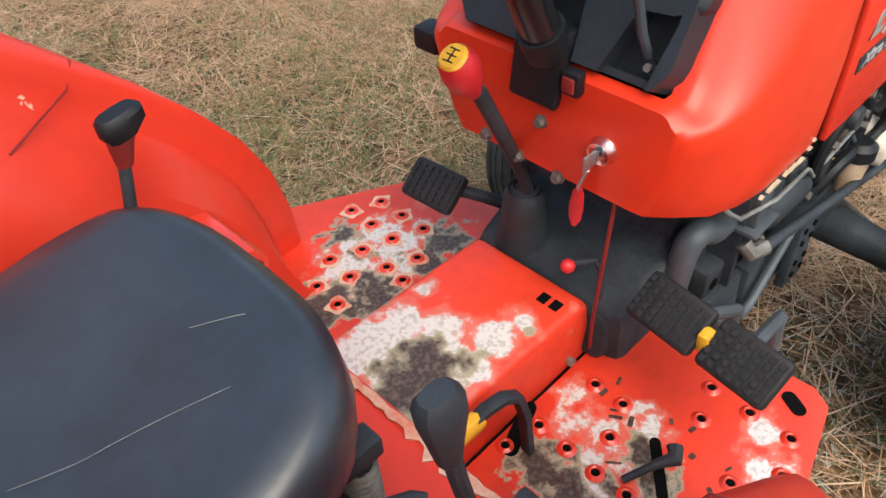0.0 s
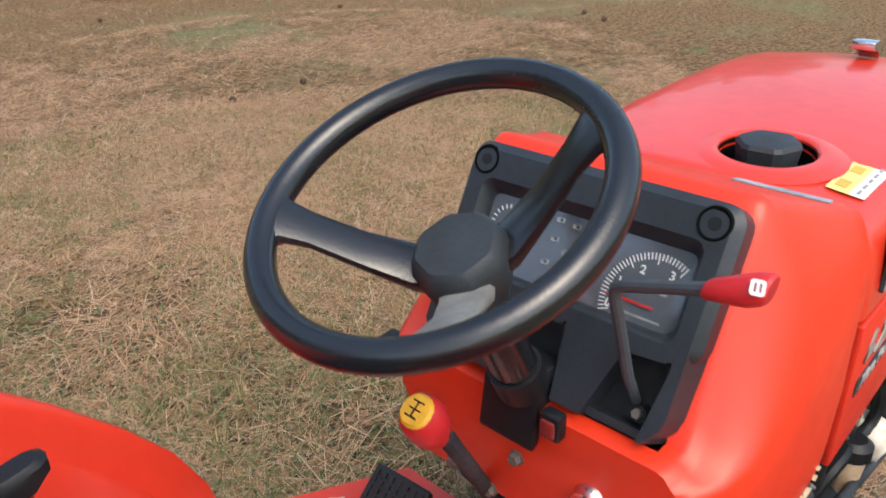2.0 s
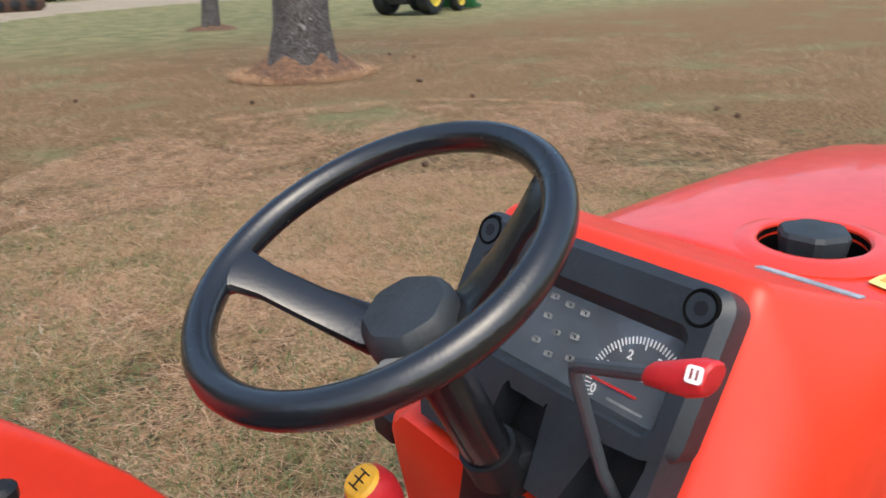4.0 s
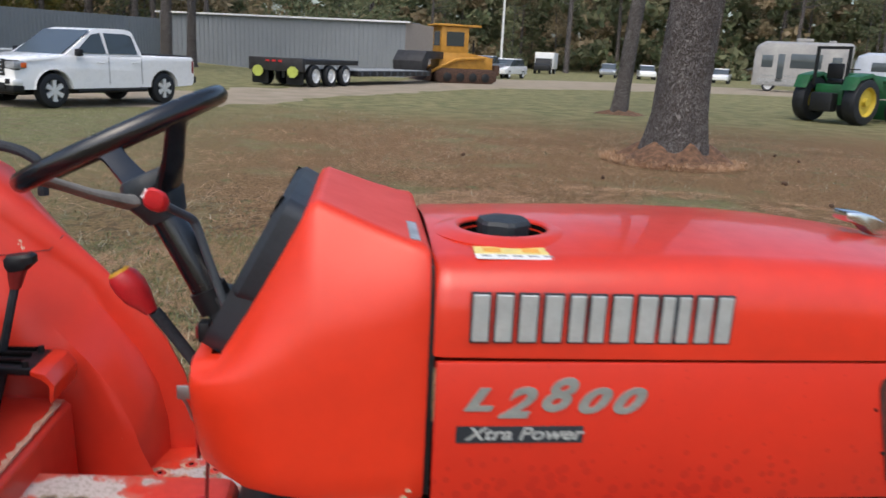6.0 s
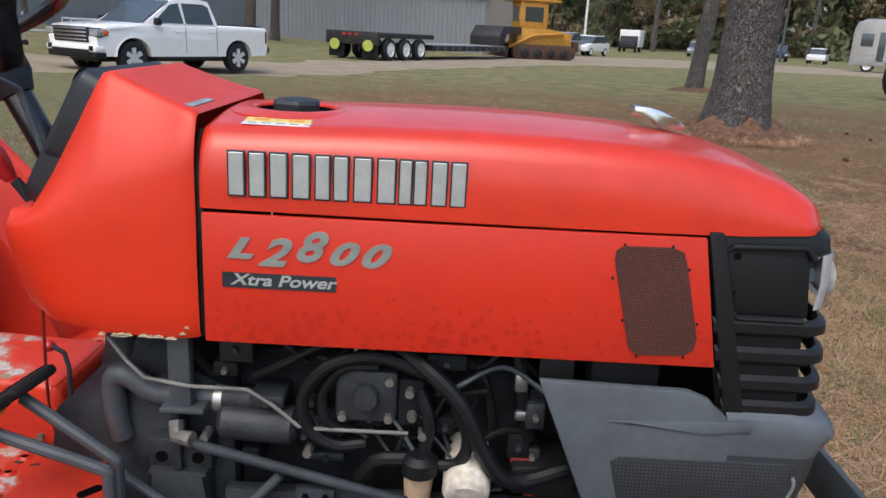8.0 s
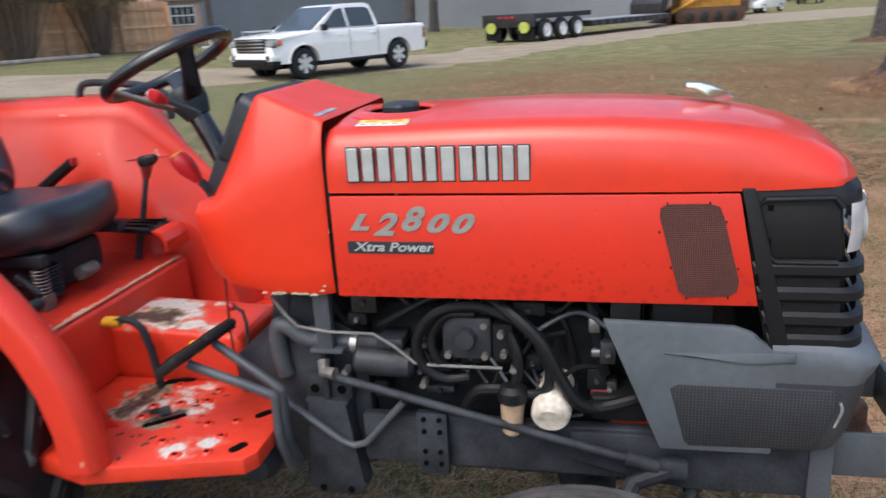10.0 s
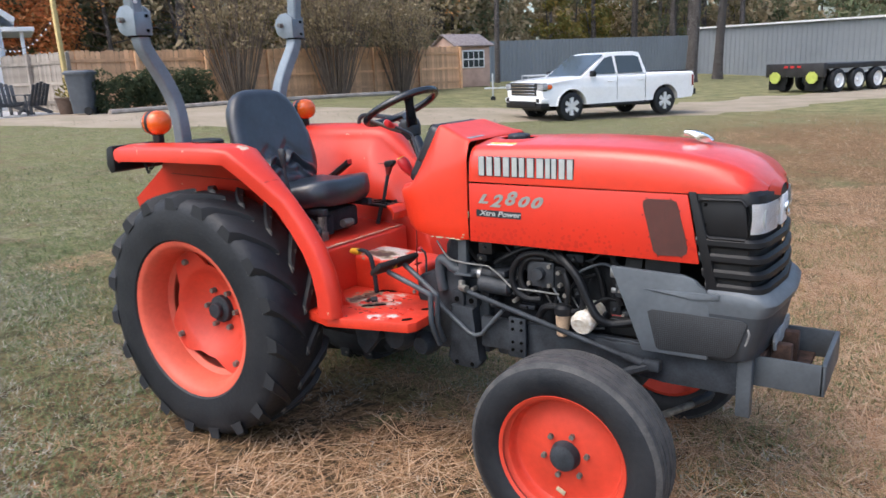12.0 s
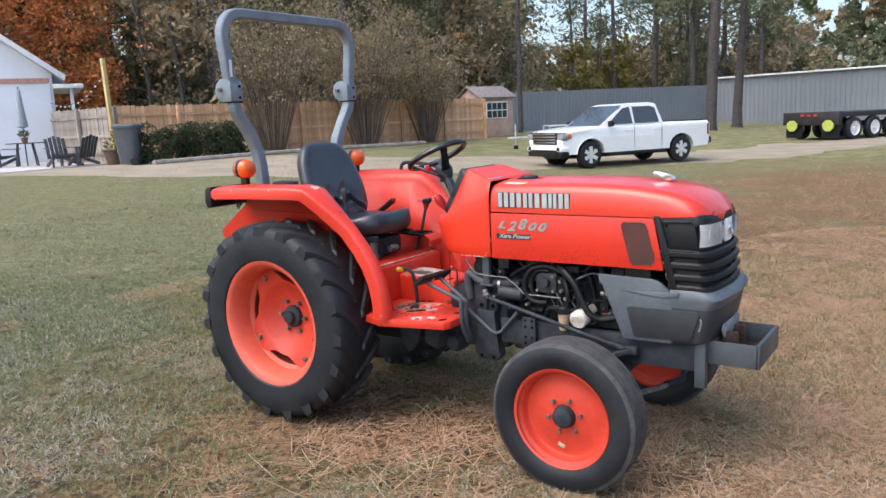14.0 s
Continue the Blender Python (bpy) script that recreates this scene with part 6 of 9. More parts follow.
for s in (-1, 1):
    bm = prism(B(), [(1.928, 1.122), (1.952, 1.122), (2.034, 0.80), (2.0, 0.80)], "y", s * 0.236, s * 0.25, 0.003)
    part("side_post", bm, BLACK_PLASTIC, grille)
    part("side_backing", prism(B(), [(1.936, 1.118), (2.09, 1.116), (2.125, 0.80), (2.006, 0.80)], "y", s * 0.216, s * 0.231), BLACK_METAL, grille)
    bm = prism(B(), [(1.956, 1.095), (2.095, 1.098), (2.11, 0.985), (1.985, 0.985)], "y", s * 0.22, s * 0.2405, 0.006)
    part("blank_panel", bm, BLACK_PLASTIC, grille)
    bm = tube(B(), [(2.10, s * 0.243, 1.085), (2.085, s * 0.243, 1.103), (1.97, s * 0.243, 1.10), (1.958, s * 0.243, 1.088), (1.982, s * 0.243, 0.992), (1.995, s * 0.243, 0.982), (2.10, s * 0.243, 0.982)], 0.006, 8)
    part("panel_rim", bm, BLACK_PLASTIC, grille)
    for z in (1.085, 1.02):
        part("notch", box(B(), 1.975, 1.985, s * 0.2395, s * 0.2425, z - 0.006, z + 0.006), DARK_HOLE, grille)
    # clear headlamp wrapping the corner
    pts = nose_ring(2.114, 2.172, 0.24, 0)
    run = [p for p in pts if (p[1] <= -0.045 and p[0] > 2.11)]
    lamp = None
    for name, mat, grow, z0, z1 in (("headlamp", LAMP_BACK, 0.0, 1.0, 1.092), ("lamp_glass", CLEAR, 0.006, 0.998, 1.095)):
        bm = B()
        rows = []
        for z, o in ((z0, 0.0), (z0 + 0.006, grow), ((z0 + z1) / 2, grow + 0.003), (z1 - 0.006, grow), (z1, 0.0)):
            rows.append([(x + o * 0.9, (y - o * 0.4) * -s, z) for x, y, _ in run])
        loft(bm, rows, closed=False)
        bmesh.ops.solidify(bm, geom=bm.faces[:], thickness=0.002)
        ob = part(name, bm, mat, tractor if lamp is None else lamp, "clear headlamp" if lamp is None else "")
        lamp = lamp or ob
    for y in (0.19, 0.10):
        part("reflector", lathe(B(), [(0.012, -0.012), (0.022, -0.004), (0.032, 0.008), (0.034, 0.01)], 20, "x", (2.139 + (0.014 if y < 0.15 else 0.0), s * y, 1.045)), BADGE_SILVER, lamp)
emb = part("emblem", lathe(B(), [(0.014, 0.004), (0.019, 0.007), (0.024, 0.004), (0.024, -0.006), (0.014, -0.006)], 24, "x", (2.172, 0, 1.048), closed=True), CHROME, grille, "oval chrome emblem")
part("emblem_back", box(B(), 2.155, 2.168, -0.045, 0.045, 0.998, 1.094, 0.004), LAMP_BACK, grille)
fas = assembly("front_fascia", tractor, "grey plastic front skirt with mesh panels")
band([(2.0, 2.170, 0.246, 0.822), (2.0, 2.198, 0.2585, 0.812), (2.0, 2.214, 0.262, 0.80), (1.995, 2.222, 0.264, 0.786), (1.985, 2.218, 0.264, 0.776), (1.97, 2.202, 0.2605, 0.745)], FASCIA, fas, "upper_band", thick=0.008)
# below the bulge the skirt continues in a darker grey
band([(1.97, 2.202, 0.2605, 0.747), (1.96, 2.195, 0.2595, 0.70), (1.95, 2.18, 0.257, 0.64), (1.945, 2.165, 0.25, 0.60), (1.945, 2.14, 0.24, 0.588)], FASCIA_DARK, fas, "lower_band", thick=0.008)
for s in (-1, 1):
    bm = prism(B(), [(1.685, 0.864), (1.93, 0.858), (1.965, 0.845), (1.99, 0.815), (2.01, 0.806), (2.01, 0.59), (1.80, 0.587)], "y", s * 0.246, s * 0.2635, 0.005)
    part("side_skirt", bm, FASCIA, fas, "grey side skirt")
    bm = prism(B(), [(1.80, 0.80), (2.04, 0.81), (2.04, 0.79), (1.96, 0.785)], "y", s * 0.256, s * 0.268, 0.003)
    part("crease", bm, FASCIA, fas)
    bm = prism(B(), [(1.815, 0.725), (1.83, 0.735), (2.11, 0.735), (2.125, 0.725), (2.095, 0.63), (2.075, 0.607), (1.855, 0.60), (1.845, 0.61)], "y", s * 0.25, s * 0.2655, 0.002)
    part("mesh_panel", bm, MESH_DARK, fas, "dark perforated panel")
    part("corner_strip", tube(B(), [(2.125, s * 0.258, 0.71), (2.13, s * 0.258, 0.69), (2.12, s * 0.255, 0.655)], 0.0035, 8, smooth=4), FADED_GREY, fas)
part("front_scrape", prism(B(), [(-0.11, 0.60), (0.11, 0.60), (0.14, 0.64), (0.12, 0.66), (-0.12, 0.66), (-0.14, 0.64)], "x", 2.178, 2.186, 0.002), FADED_GREY, fas)
bump = assembly("bumper", tractor, "welded dark steel bumper frame, rusty inside")
for s in (-1, 1):
    part("bumper_side", box(B(), 2.10, 2.335, s * 0.17, s * 0.18, 0.50, 0.60, 0.003), GREY_METAL, bump)
    part("upright", box(B(), 2.092, 2.137, s * 0.182, s * 0.220, 0.40, 0.622, 0.004), GREY_METAL, bump, "grey upright bracket")
part("bumper_front", box(B(), 2.325, 2.34, -0.18, 0.18, 0.50, 0.60, 0.003), GREY_METAL, bump)
part("bumper_rear", box(B(), 2.14, 2.16, -0.17, 0.17, 0.50, 0.60, 0.003), RUST, bump)
part("bumper_floor", box(B(), 2.16, 2.27, -0.17, 0.17, 0.50, 0.515, 0.002), RUST, bump)
for y in (-0.08, 0.06):
    part("rusty_clevis", box(B(), 2.17, 2.23, y - 0.02, y + 0.02, 0.515, 0.62, 0.006), RUST, bump)


# ---- ground ----
def rise(x):
    """Height of the gently rising ground."""
    t = max(0.0, min(1.0, (-2.0 - x) / 16.0))
    return 0.62 * t * t * (3 - 2 * t)


def ground_material():
    m = bpy.data.materials.new("straw_and_grass")
    m.use_nodes = True
    n, l = m.node_tree.nodes, m.node_tree.links
    b = n["Principled BSDF"]
    b.inputs["Roughness"].default_value = 0.95
    b.inputs["Specular IOR Level"].default_value = 0.15
    tc, sep = n.new("ShaderNodeTexCoord"), n.new("ShaderNodeSeparateXYZ")
    l.new(tc.outputs["Object"], sep.inputs[0])

    def nz(scale, detail=5, rough=0.6, stretch=None):
        t = n.new("ShaderNodeTexNoise")
        t.inputs["Scale"].default_value, t.inputs["Detail"].default_value, t.inputs["Roughness"].default_value = scale, detail, rough
        if stretch:
            mp = n.new("ShaderNodeMapping")
            mp.inputs["Scale"].default_value, mp.inputs["Rotation"].default_value = stretch[0], (0, 0, stretch[1])
            l.new(tc.outputs["Object"], mp.inputs[0])
            l.new(mp.outputs[0], t.inputs["Vector"])
        else:
            l.new(tc.outputs["Object"], t.inputs["Vector"])
        return t.outputs[0]

    def rng_(out, a, b_, c=0.0, d=1.0):
        r = n.new("ShaderNodeMapRange")
        r.interpolation_type = "SMOOTHSTEP"
        for i, v in enumerate((a, b_, c, d)):
            r.inputs[i + 1].default_value = v
        l.new(out, r.inputs[0])
        return r.outputs[0]

    def mth(op, a, b_):
        x = n.new("ShaderNodeMath")
        x.operation = op
        for i, v in enumerate((a, b_)):
            if isinstance(v, float):
                x.inputs[i].default_value = v
            else:
                l.new(v, x.inputs[i])
        return x.outputs[0]

    def mix(f, a, b_):
        x = n.new("ShaderNodeMix")
        x.data_type = "RGBA"
        if isinstance(f, float):
            x.inputs[0].default_value = f
        else:
            l.new(f, x.inputs[0])
        for i, v in ((6, a), (7, b_)):
            if isinstance(v, tuple):
                x.inputs[i].default_value = (*v, 1)
            else:
                l.new(v, x.inputs[i])
        return x.outputs[2]
    fine = mix(rng_(nz(34, 9, 0.8), 0.36, 0.62), (0.04, 0.034, 0.022), (0.26, 0.215, 0.145))
    needles = mix(rng_(nz(30, 6, 0.7, ((1, 6, 1), 0.6)), 0.42, 0.6), fine, (0.24, 0.165, 0.09))
    needles = mix(rng_(nz(28, 6, 0.7, ((6, 1, 1), 0.9)), 0.5, 0.62), needles, (0.075, 0.048, 0.028))
    red = mix(rng_(nz(26, 9, 0.8), 0.36, 0.62), (0.045, 0.027, 0.014), (0.31, 0.195, 0.100))
    green = mix(rng_(nz(32, 9, 0.8), 0.36, 0.62), (0.036, 0.043, 0.018), (0.225, 0.228, 0.105))
    pale = mix(rng_(nz(36, 9, 0.8), 0.36, 0.62), (0.08, 0.07, 0.045), (0.36, 0.32, 0.22))
    lush = mix(rng_(nz(32, 9, 0.8), 0.36, 0.62), (0.036, 0.043, 0.018), (0.27, 0.275, 0.125))
    grassy = mix(rng_(nz(2.2, 7, 0.72), 0.30, 0.52), needles, lush)
    grassy = mix(rng_(nz(4.5, 7, 0.75), 0.46, 0.68, 0.0, 0.75), grassy, pale)
    # pine straw lies thick under the trees in front of the tractor
    bx = mth("MULTIPLY", rng_(sep.outputs["X"], -4.5, 0.5), rng_(sep.outputs["Y"], 25.0, 16.0))
    bx = mth("MULTIPLY", bx, rng_(nz(0.5, 4), 0.25, 0.5))
    col = mix(bx, grassy, mix(rng_(nz(2.4, 5), 0.58, 0.72), red, green))
    far = mth("MULTIPLY", rng_(sep.outputs["Y"], 13.0, 23.0), rng_(nz(0.3, 4), 0.2, 0.5))
    col = mix(far, col, mix(rng_(nz(1.5, 5), 0.35, 0.65), green, (0.26, 0.235, 0.12)))
    # noise patches of dark soil brown between the clumps, strongest near the tractor
    away = n.new("ShaderNodeVectorMath")
    away.operation = "DISTANCE"
    away.inputs[1].default_value = (1.5, 0.5, 0.0)
    l.new(tc.outputs["Object"], away.inputs[0])
    near = mth("MULTIPLY", rng_(nz(8.0, 6, 0.7), 0.49, 0.60, 0.0, 0.88), rng_(away.outputs["Value"], 9.0, 2.6, 0.2, 1.0))
    col = mix(near, col, (0.055, 0.044, 0.027))
    l.new(col, b.inputs["Base Color"])
    bn = n.new("ShaderNodeBump")
    bn.inputs["Strength"].default_value, bn.inputs["Distance"].default_value = 0.9, 0.02
    l.new(nz(70, 8, 0.75), bn.inputs["Height"])
    l.new(bn.outputs[0], b.inputs["Normal"])
    return m


GROUND = ground_material()
bm = B()
us = sorted({round(math.copysign(abs(i / 70) ** 3 * 1500, i), 3) for i in range(-70, 71)} | {float(k) for k in range(-22, 10)})
ws = [math.copysign(abs(i / 40) ** 3 * 1500, i) for i in range(-40, 41)]
loft(bm, [[(a, b, rise(a)) for b in ws] for a in us], closed=False)
solid("ground", bm, GROUND, "level lawn of dry grass and brown pine straw", "ground", kind="structure")

DIRT = material("sandy_dirt", (0.35, 0.285, 0.215), 0.95, color2=(0.22, 0.185, 0.12), scale=0.9, bump=0.4, bump_scale=12)
LOT = [(-40, 7.0, 4.6), (-24, 9.0, 4.4), (-15, 11.0, 3.6), (-8.5, 15.5, 2.2), (-4.5, 20.0, 2.0), (-1.5, 27, 2.2), (1.5, 33, 2.4), (6, 42, 4), (14, 50, 7), (26, 55, 9), (40, 52, 9), (60, 44, 9), (95, 30, 10)]
cl = spline([(x, y, w) for x, y, w in LOT], 8)
rows = []
rng = random.Random(3)
for i, p in enumerate(cl):
    a, b = cl[max(0, i - 1)], cl[min(len(cl) - 1, i + 1)]
    d = Vector((b.x - a.x, b.y - a.y, 0)).normalized()
    nrm = Vector((-d.y, d.x, 0))
    row = []
    for t in (-1, -0.5, 0, 0.5, 1):
        q = Vector((p.x, p.y, 0)) + nrm * (p.z * t + (rng.uniform(-0.5, 0.5) if abs(t) == 1 else 0))
        row.append((q.x, q.y, rise(q.x) + (0.012 if abs(t) < 1 else 0.004)))
    rows.append(row)
solid("road", loft(B(), rows, closed=False), DIRT, "sandy dirt track across the grass", "dirt track", kind="structure")


def scatter(name, count, area, length, width, lift, mat, label, seed, keep=None):
    """Thin blades strewn over the ground as one mesh."""
    g = np.random.default_rng(seed)
    r = np.sqrt(g.uniform(0.02, 1, count)) ** 1.0
    a = g.uniform(0, math.tau, count)
    x = area[0] + area[2] * r * np.cos(a)
    y = area[1] + area[3] * r * np.sin(a)
    if keep:
        k = keep(x, y, g)
        x, y = x[k], y[k]
    n = len(x)
    L, W = g.uniform(*length, n), g.uniform(*width, n)
    th, el = g.uniform(0, math.tau, n), np.radians(g.uniform(*lift, n))
    dx, dy, dz = np.cos(th) * np.cos(el) * L, np.sin(th) * np.cos(el) * L, np.sin(el) * L
    px, py = -np.sin(th) * W, np.cos(th) * W
    z = np.array([rise(v) for v in x]) if x.min() < -2 else np.zeros(n)
    z0 = z + g.uniform(0.001, 0.012, n)
    v = np.empty((n, 4, 3))
    v[:, 0] = np.stack([x - px, y - py, z0], 1)
    v[:, 1] = np.stack([x + px, y + py, z0], 1)
    v[:, 2] = np.stack([x + dx + px * 0.6, y + dy + py * 0.6, z0 + dz], 1)
    v[:, 3] = np.stack([x + dx - px * 0.6, y + dy - py * 0.6, z0 + dz], 1)
    me = bpy.data.meshes.new(name)
    me.from_pydata(v.reshape(-1, 3).tolist(), [], np.arange(4 * n).reshape(n, 4).tolist())
    me.materials.append(mat)
    return tagged(new(name, me), label, "grass", kind="stuff")


def blade_material(name, colors, through_light=0.3, rough=0.75):
    """Thin leaves, one tint each, that let some light through."""
    m = bpy.data.materials.new(name)
    m.use_nodes = True
    n, l = m.node_tree.nodes, m.node_tree.links
    b = n["Principled BSDF"]
    b.inputs["Roughness"].default_value = rough
    b.inputs["Specular IOR Level"].default_value = 0.2
    geo, ramp = n.new("ShaderNodeNewGeometry"), n.new("ShaderNodeValToRGB")
    l.new(geo.outputs["Random Per Island"], ramp.inputs[0])
    el = ramp.color_ramp.elements
    el[0].color, el[1].color = (*colors[0], 1), (*colors[-1], 1)
    for i, c in enumerate(colors[1:-1]):
        e = el.new((i + 1) / (len(colors) - 1))
        e.color = (*c, 1)
    tr, mix = n.new("ShaderNodeBsdfTranslucent"), n.new("ShaderNodeMixShader")
    mix.inputs[0].default_value = through_light
    l.new(ramp.outputs[0], b.inputs["Base Color"])
    l.new(ramp.outputs[0], tr.inputs["Color"])
    l.new(b.outputs[0], mix.inputs[1])
    l.new(tr.outputs[0], mix.inputs[2])
    l.new(mix.outputs[0], n["Material Output"].inputs[0])
    return m


STRAW = blade_material("pine_straw", ((0.11, 0.06, 0.032), (0.44, 0.25, 0.13), (0.60, 0.39, 0.235), (0.27, 0.145, 0.075), (0.68, 0.50, 0.34), (0.19, 0.10, 0.05)), 0.05)
BLADES = blade_material("dry_grass_blades", ((0.40, 0.36, 0.25), (0.07, 0.09, 0.035), (0.50, 0.46, 0.36), (0.04, 0.05, 0.02), (0.28, 0.25, 0.15), (0.12, 0.14, 0.06)), 0.1)
GREEN_BLADES = blade_material("green_grass_blades", ((0.06, 0.10, 0.035), (0.12, 0.17, 0.065), (0.20, 0.23, 0.12), (0.08, 0.12, 0.03), (0.30, 0.28, 0.15)), 0.1)
WARM_BLADES = blade_material("straw_coloured_blades", ((0.34, 0.28, 0.13), (0.09, 0.11, 0.03), (0.44, 0.35, 0.17), (0.045, 0.05, 0.015), (0.26, 0.20, 0.085), (0.13, 0.15, 0.045)), 0.1)
PALE_BLADES = blade_material("withered_grass_blades", ((0.46, 0.44, 0.37), (0.30, 0.285, 0.22), (0.52, 0.50, 0.43), (0.12, 0.11, 0.08), (0.36, 0.345, 0.28)), 0.05)


def lattice(x, y, cell, seed):
    """Smooth random field with the given cell size, 0 to 1."""
    t = np.random.default_rng(seed).random((256, 256))
    u, v = x / cell + 1000.0, y / cell + 1000.0
    i, j = np.floor(u).astype(int), np.floor(v).astype(int)
    a, b = u - i, v - j
    a, b = a * a * (3 - 2 * a), b * b * (3 - 2 * b)
    g = lambda p, q: t[p % 256, q % 256]
    return (g(i, j) * (1 - a) + g(i + 1, j) * a) * (1 - b) + (g(i, j + 1) * (1 - a) + g(i + 1, j + 1) * a) * b


def patchy(level, seed, front=0.0, ymin=-99.0, cells=(0.9, 0.28, 0.07), ymax=99.0):
    """Keeps blades in drifts and tufts; front > 0 gathers them ahead of the tractor."""
    def keep(x, y, g):
        f = 0.42 * lattice(x, y, cells[0], seed) + 0.30 * lattice(x, y, cells[1], seed + 1) + 0.28 * lattice(x, y, cells[2], seed + 2) + g.normal(0, 0.04, len(x))
        return (f + front * np.clip((x - 1.2) / 2.0, -0.7, 1.0) > level) & (y > ymin) & (y < ymax - g.exponential(0.5, len(y)))
    return keep


scatter("pine_straw", 260000, (1.4, 0.3, 5.2, 4.6), (0.04, 0.12), (0.0008, 0.0015), (-2, 9), STRAW, "loose brown pine needles strewn on the lawn", 11, patchy(0.52, 100, 0.24))
scatter("lawn_grass", 260000, (0.6, -0.3, 5.4, 4.4), (0.016, 0.05), (0.0010, 0.0021), (5, 50), BLADES, "short dry and green grass blades", 12, patchy(0.47, 110, ymax=1.0))
scatter("lawn_grass", 170000, (0.9, 2.2, 4.4, 2.8), (0.016, 0.05), (0.0010, 0.0021), (5, 45), WARM_BLADES, "short straw-coloured grass blades", 18, patchy(0.485, 170, ymin=0.0, cells=(0.7, 0.22, 0.11)))
scatter("lawn_grass", 260000, (0.4, -0.3, 5.4, 4.4), (0.016, 0.045), (0.0010, 0.0022), (10, 60), GREEN_BLADES, "tufts of short green grass", 15, patchy(0.50, 120, -0.06))
scatter("lawn_grass", 210000, (0.2, -0.8, 5.0, 4.0), (0.018, 0.05), (0.0010, 0.0020), (2, 35), PALE_BLADES, "withered pale grass blades", 16, patchy(0.53, 130, -0.16, ymax=0.8))
scatter("pine_straw", 110000, (1.2, 2.3, 3.4, 2.2), (0.04, 0.12), (0.0008, 0.0015), (-2, 9), STRAW, "loose brown pine needles strewn on the lawn", 17, patchy(0.49, 160, 0.04, 0.2, (0.7, 0.22, 0.12)))
scatter("lawn_grass", 90000, (1.1, 2.4, 3.6, 2.6), (0.014, 0.04), (0.0010, 0.0022), (10, 60), GREEN_BLADES, "tufts of short green grass", 19, patchy(0.50, 180, 0.0, 0.3, (0.6, 0.25, 0.08)))
scatter("lawn_grass", 36000, (0.0, 8.0, 15.0, 12.0), (0.04, 0.09), (0.002, 0.004), (10, 60), BLADES, "short dry and green grass blades", 13, patchy(0.50, 140, 0.0, 4.5, (1.6, 0.6, 0.25)))
scatter("pine_straw", 90000, (3.9, 4.8, 3.3, 3.2), (0.06, 0.14), (0.0011, 0.0021), (0, 14), STRAW, "loose brown pine needles strewn on the lawn", 20, patchy(0.51, 155, 0.0, 1.3, (1.0, 0.35, 0.10)))
scatter("pine_straw", 60000, (5.0, 8.0, 9.0, 8.0), (0.08, 0.18), (0.0014, 0.0026), (0, 12), STRAW, "loose brown pine needles strewn on the lawn", 14, patchy(0.46, 150, 0.0, 3.5, (1.6, 0.6, 0.25)))
scatter("pine_straw", 60000, (2.9, -1.2, 2.7, 2.4), (0.09, 0.20), (0.0009, 0.0017), (-1, 12), STRAW, "long red-brown pine needles in loose drifts", 21, patchy(0.50, 210, 0.10, cells=(0.8, 0.3, 0.12)))
scatter("pine_straw", 55000, (1.5, 2.9, 2.8, 2.5), (0.08, 0.18), (0.0009, 0.0018), (-1, 14), STRAW, "long red-brown pine needles in loose drifts", 22, patchy(0.47, 220, 0.05, 0.4, (0.8, 0.3, 0.12)))
scatter("pine_straw", 26000, (3.0, -1.0, 2.9, 2.6), (0.10, 0.22), (0.0015, 0.0024), (0, 16), STRAW, "stout pale pine needles on top of the drifts", 23, patchy(0.53, 230, 0.12, cells=(0.6, 0.25, 0.10)))
scatter("lawn_grass", 45000, (-4.2, 3.6, 5.0, 4.6), (0.03, 0.07), (0.0016, 0.0034), (5, 50), BLADES, "short dry and green grass blades", 24, patchy(0.50, 240, cells=(1.1, 0.4, 0.16)))
scatter("lawn_grass", 30000, (-4.2, 3.6, 5.0, 4.6), (0.03, 0.07), (0.0016, 0.0034), (5, 50), GREEN_BLADES, "tufts of short green grass", 25, patchy(0.52, 250, cells=(0.9, 0.3, 0.14)))
cone = lathe(B(), [(0, -0.03), (0.02, -0.022), (0.028, -0.005), (0.026, 0.012), (0.014, 0.03), (0, 0.036)], 9, "z")
cone_me = finish("pine_cone", cone, material("pine_cone_brown", (0.09, 0.05, 0.03), 0.9, var=0.3, scale=60))
for k in range(14):
    ob = tagged(new("pine_cone", cone_me), "brown pine cone lying on the straw", "pine cone", "pine cones on the lawn")
    ob.matrix_basis = pose(rng.uniform(2.5, 9), rng.uniform(4, 13), 0.022, rng.uniform(60, 120), 0, rng.uniform(0, 360))


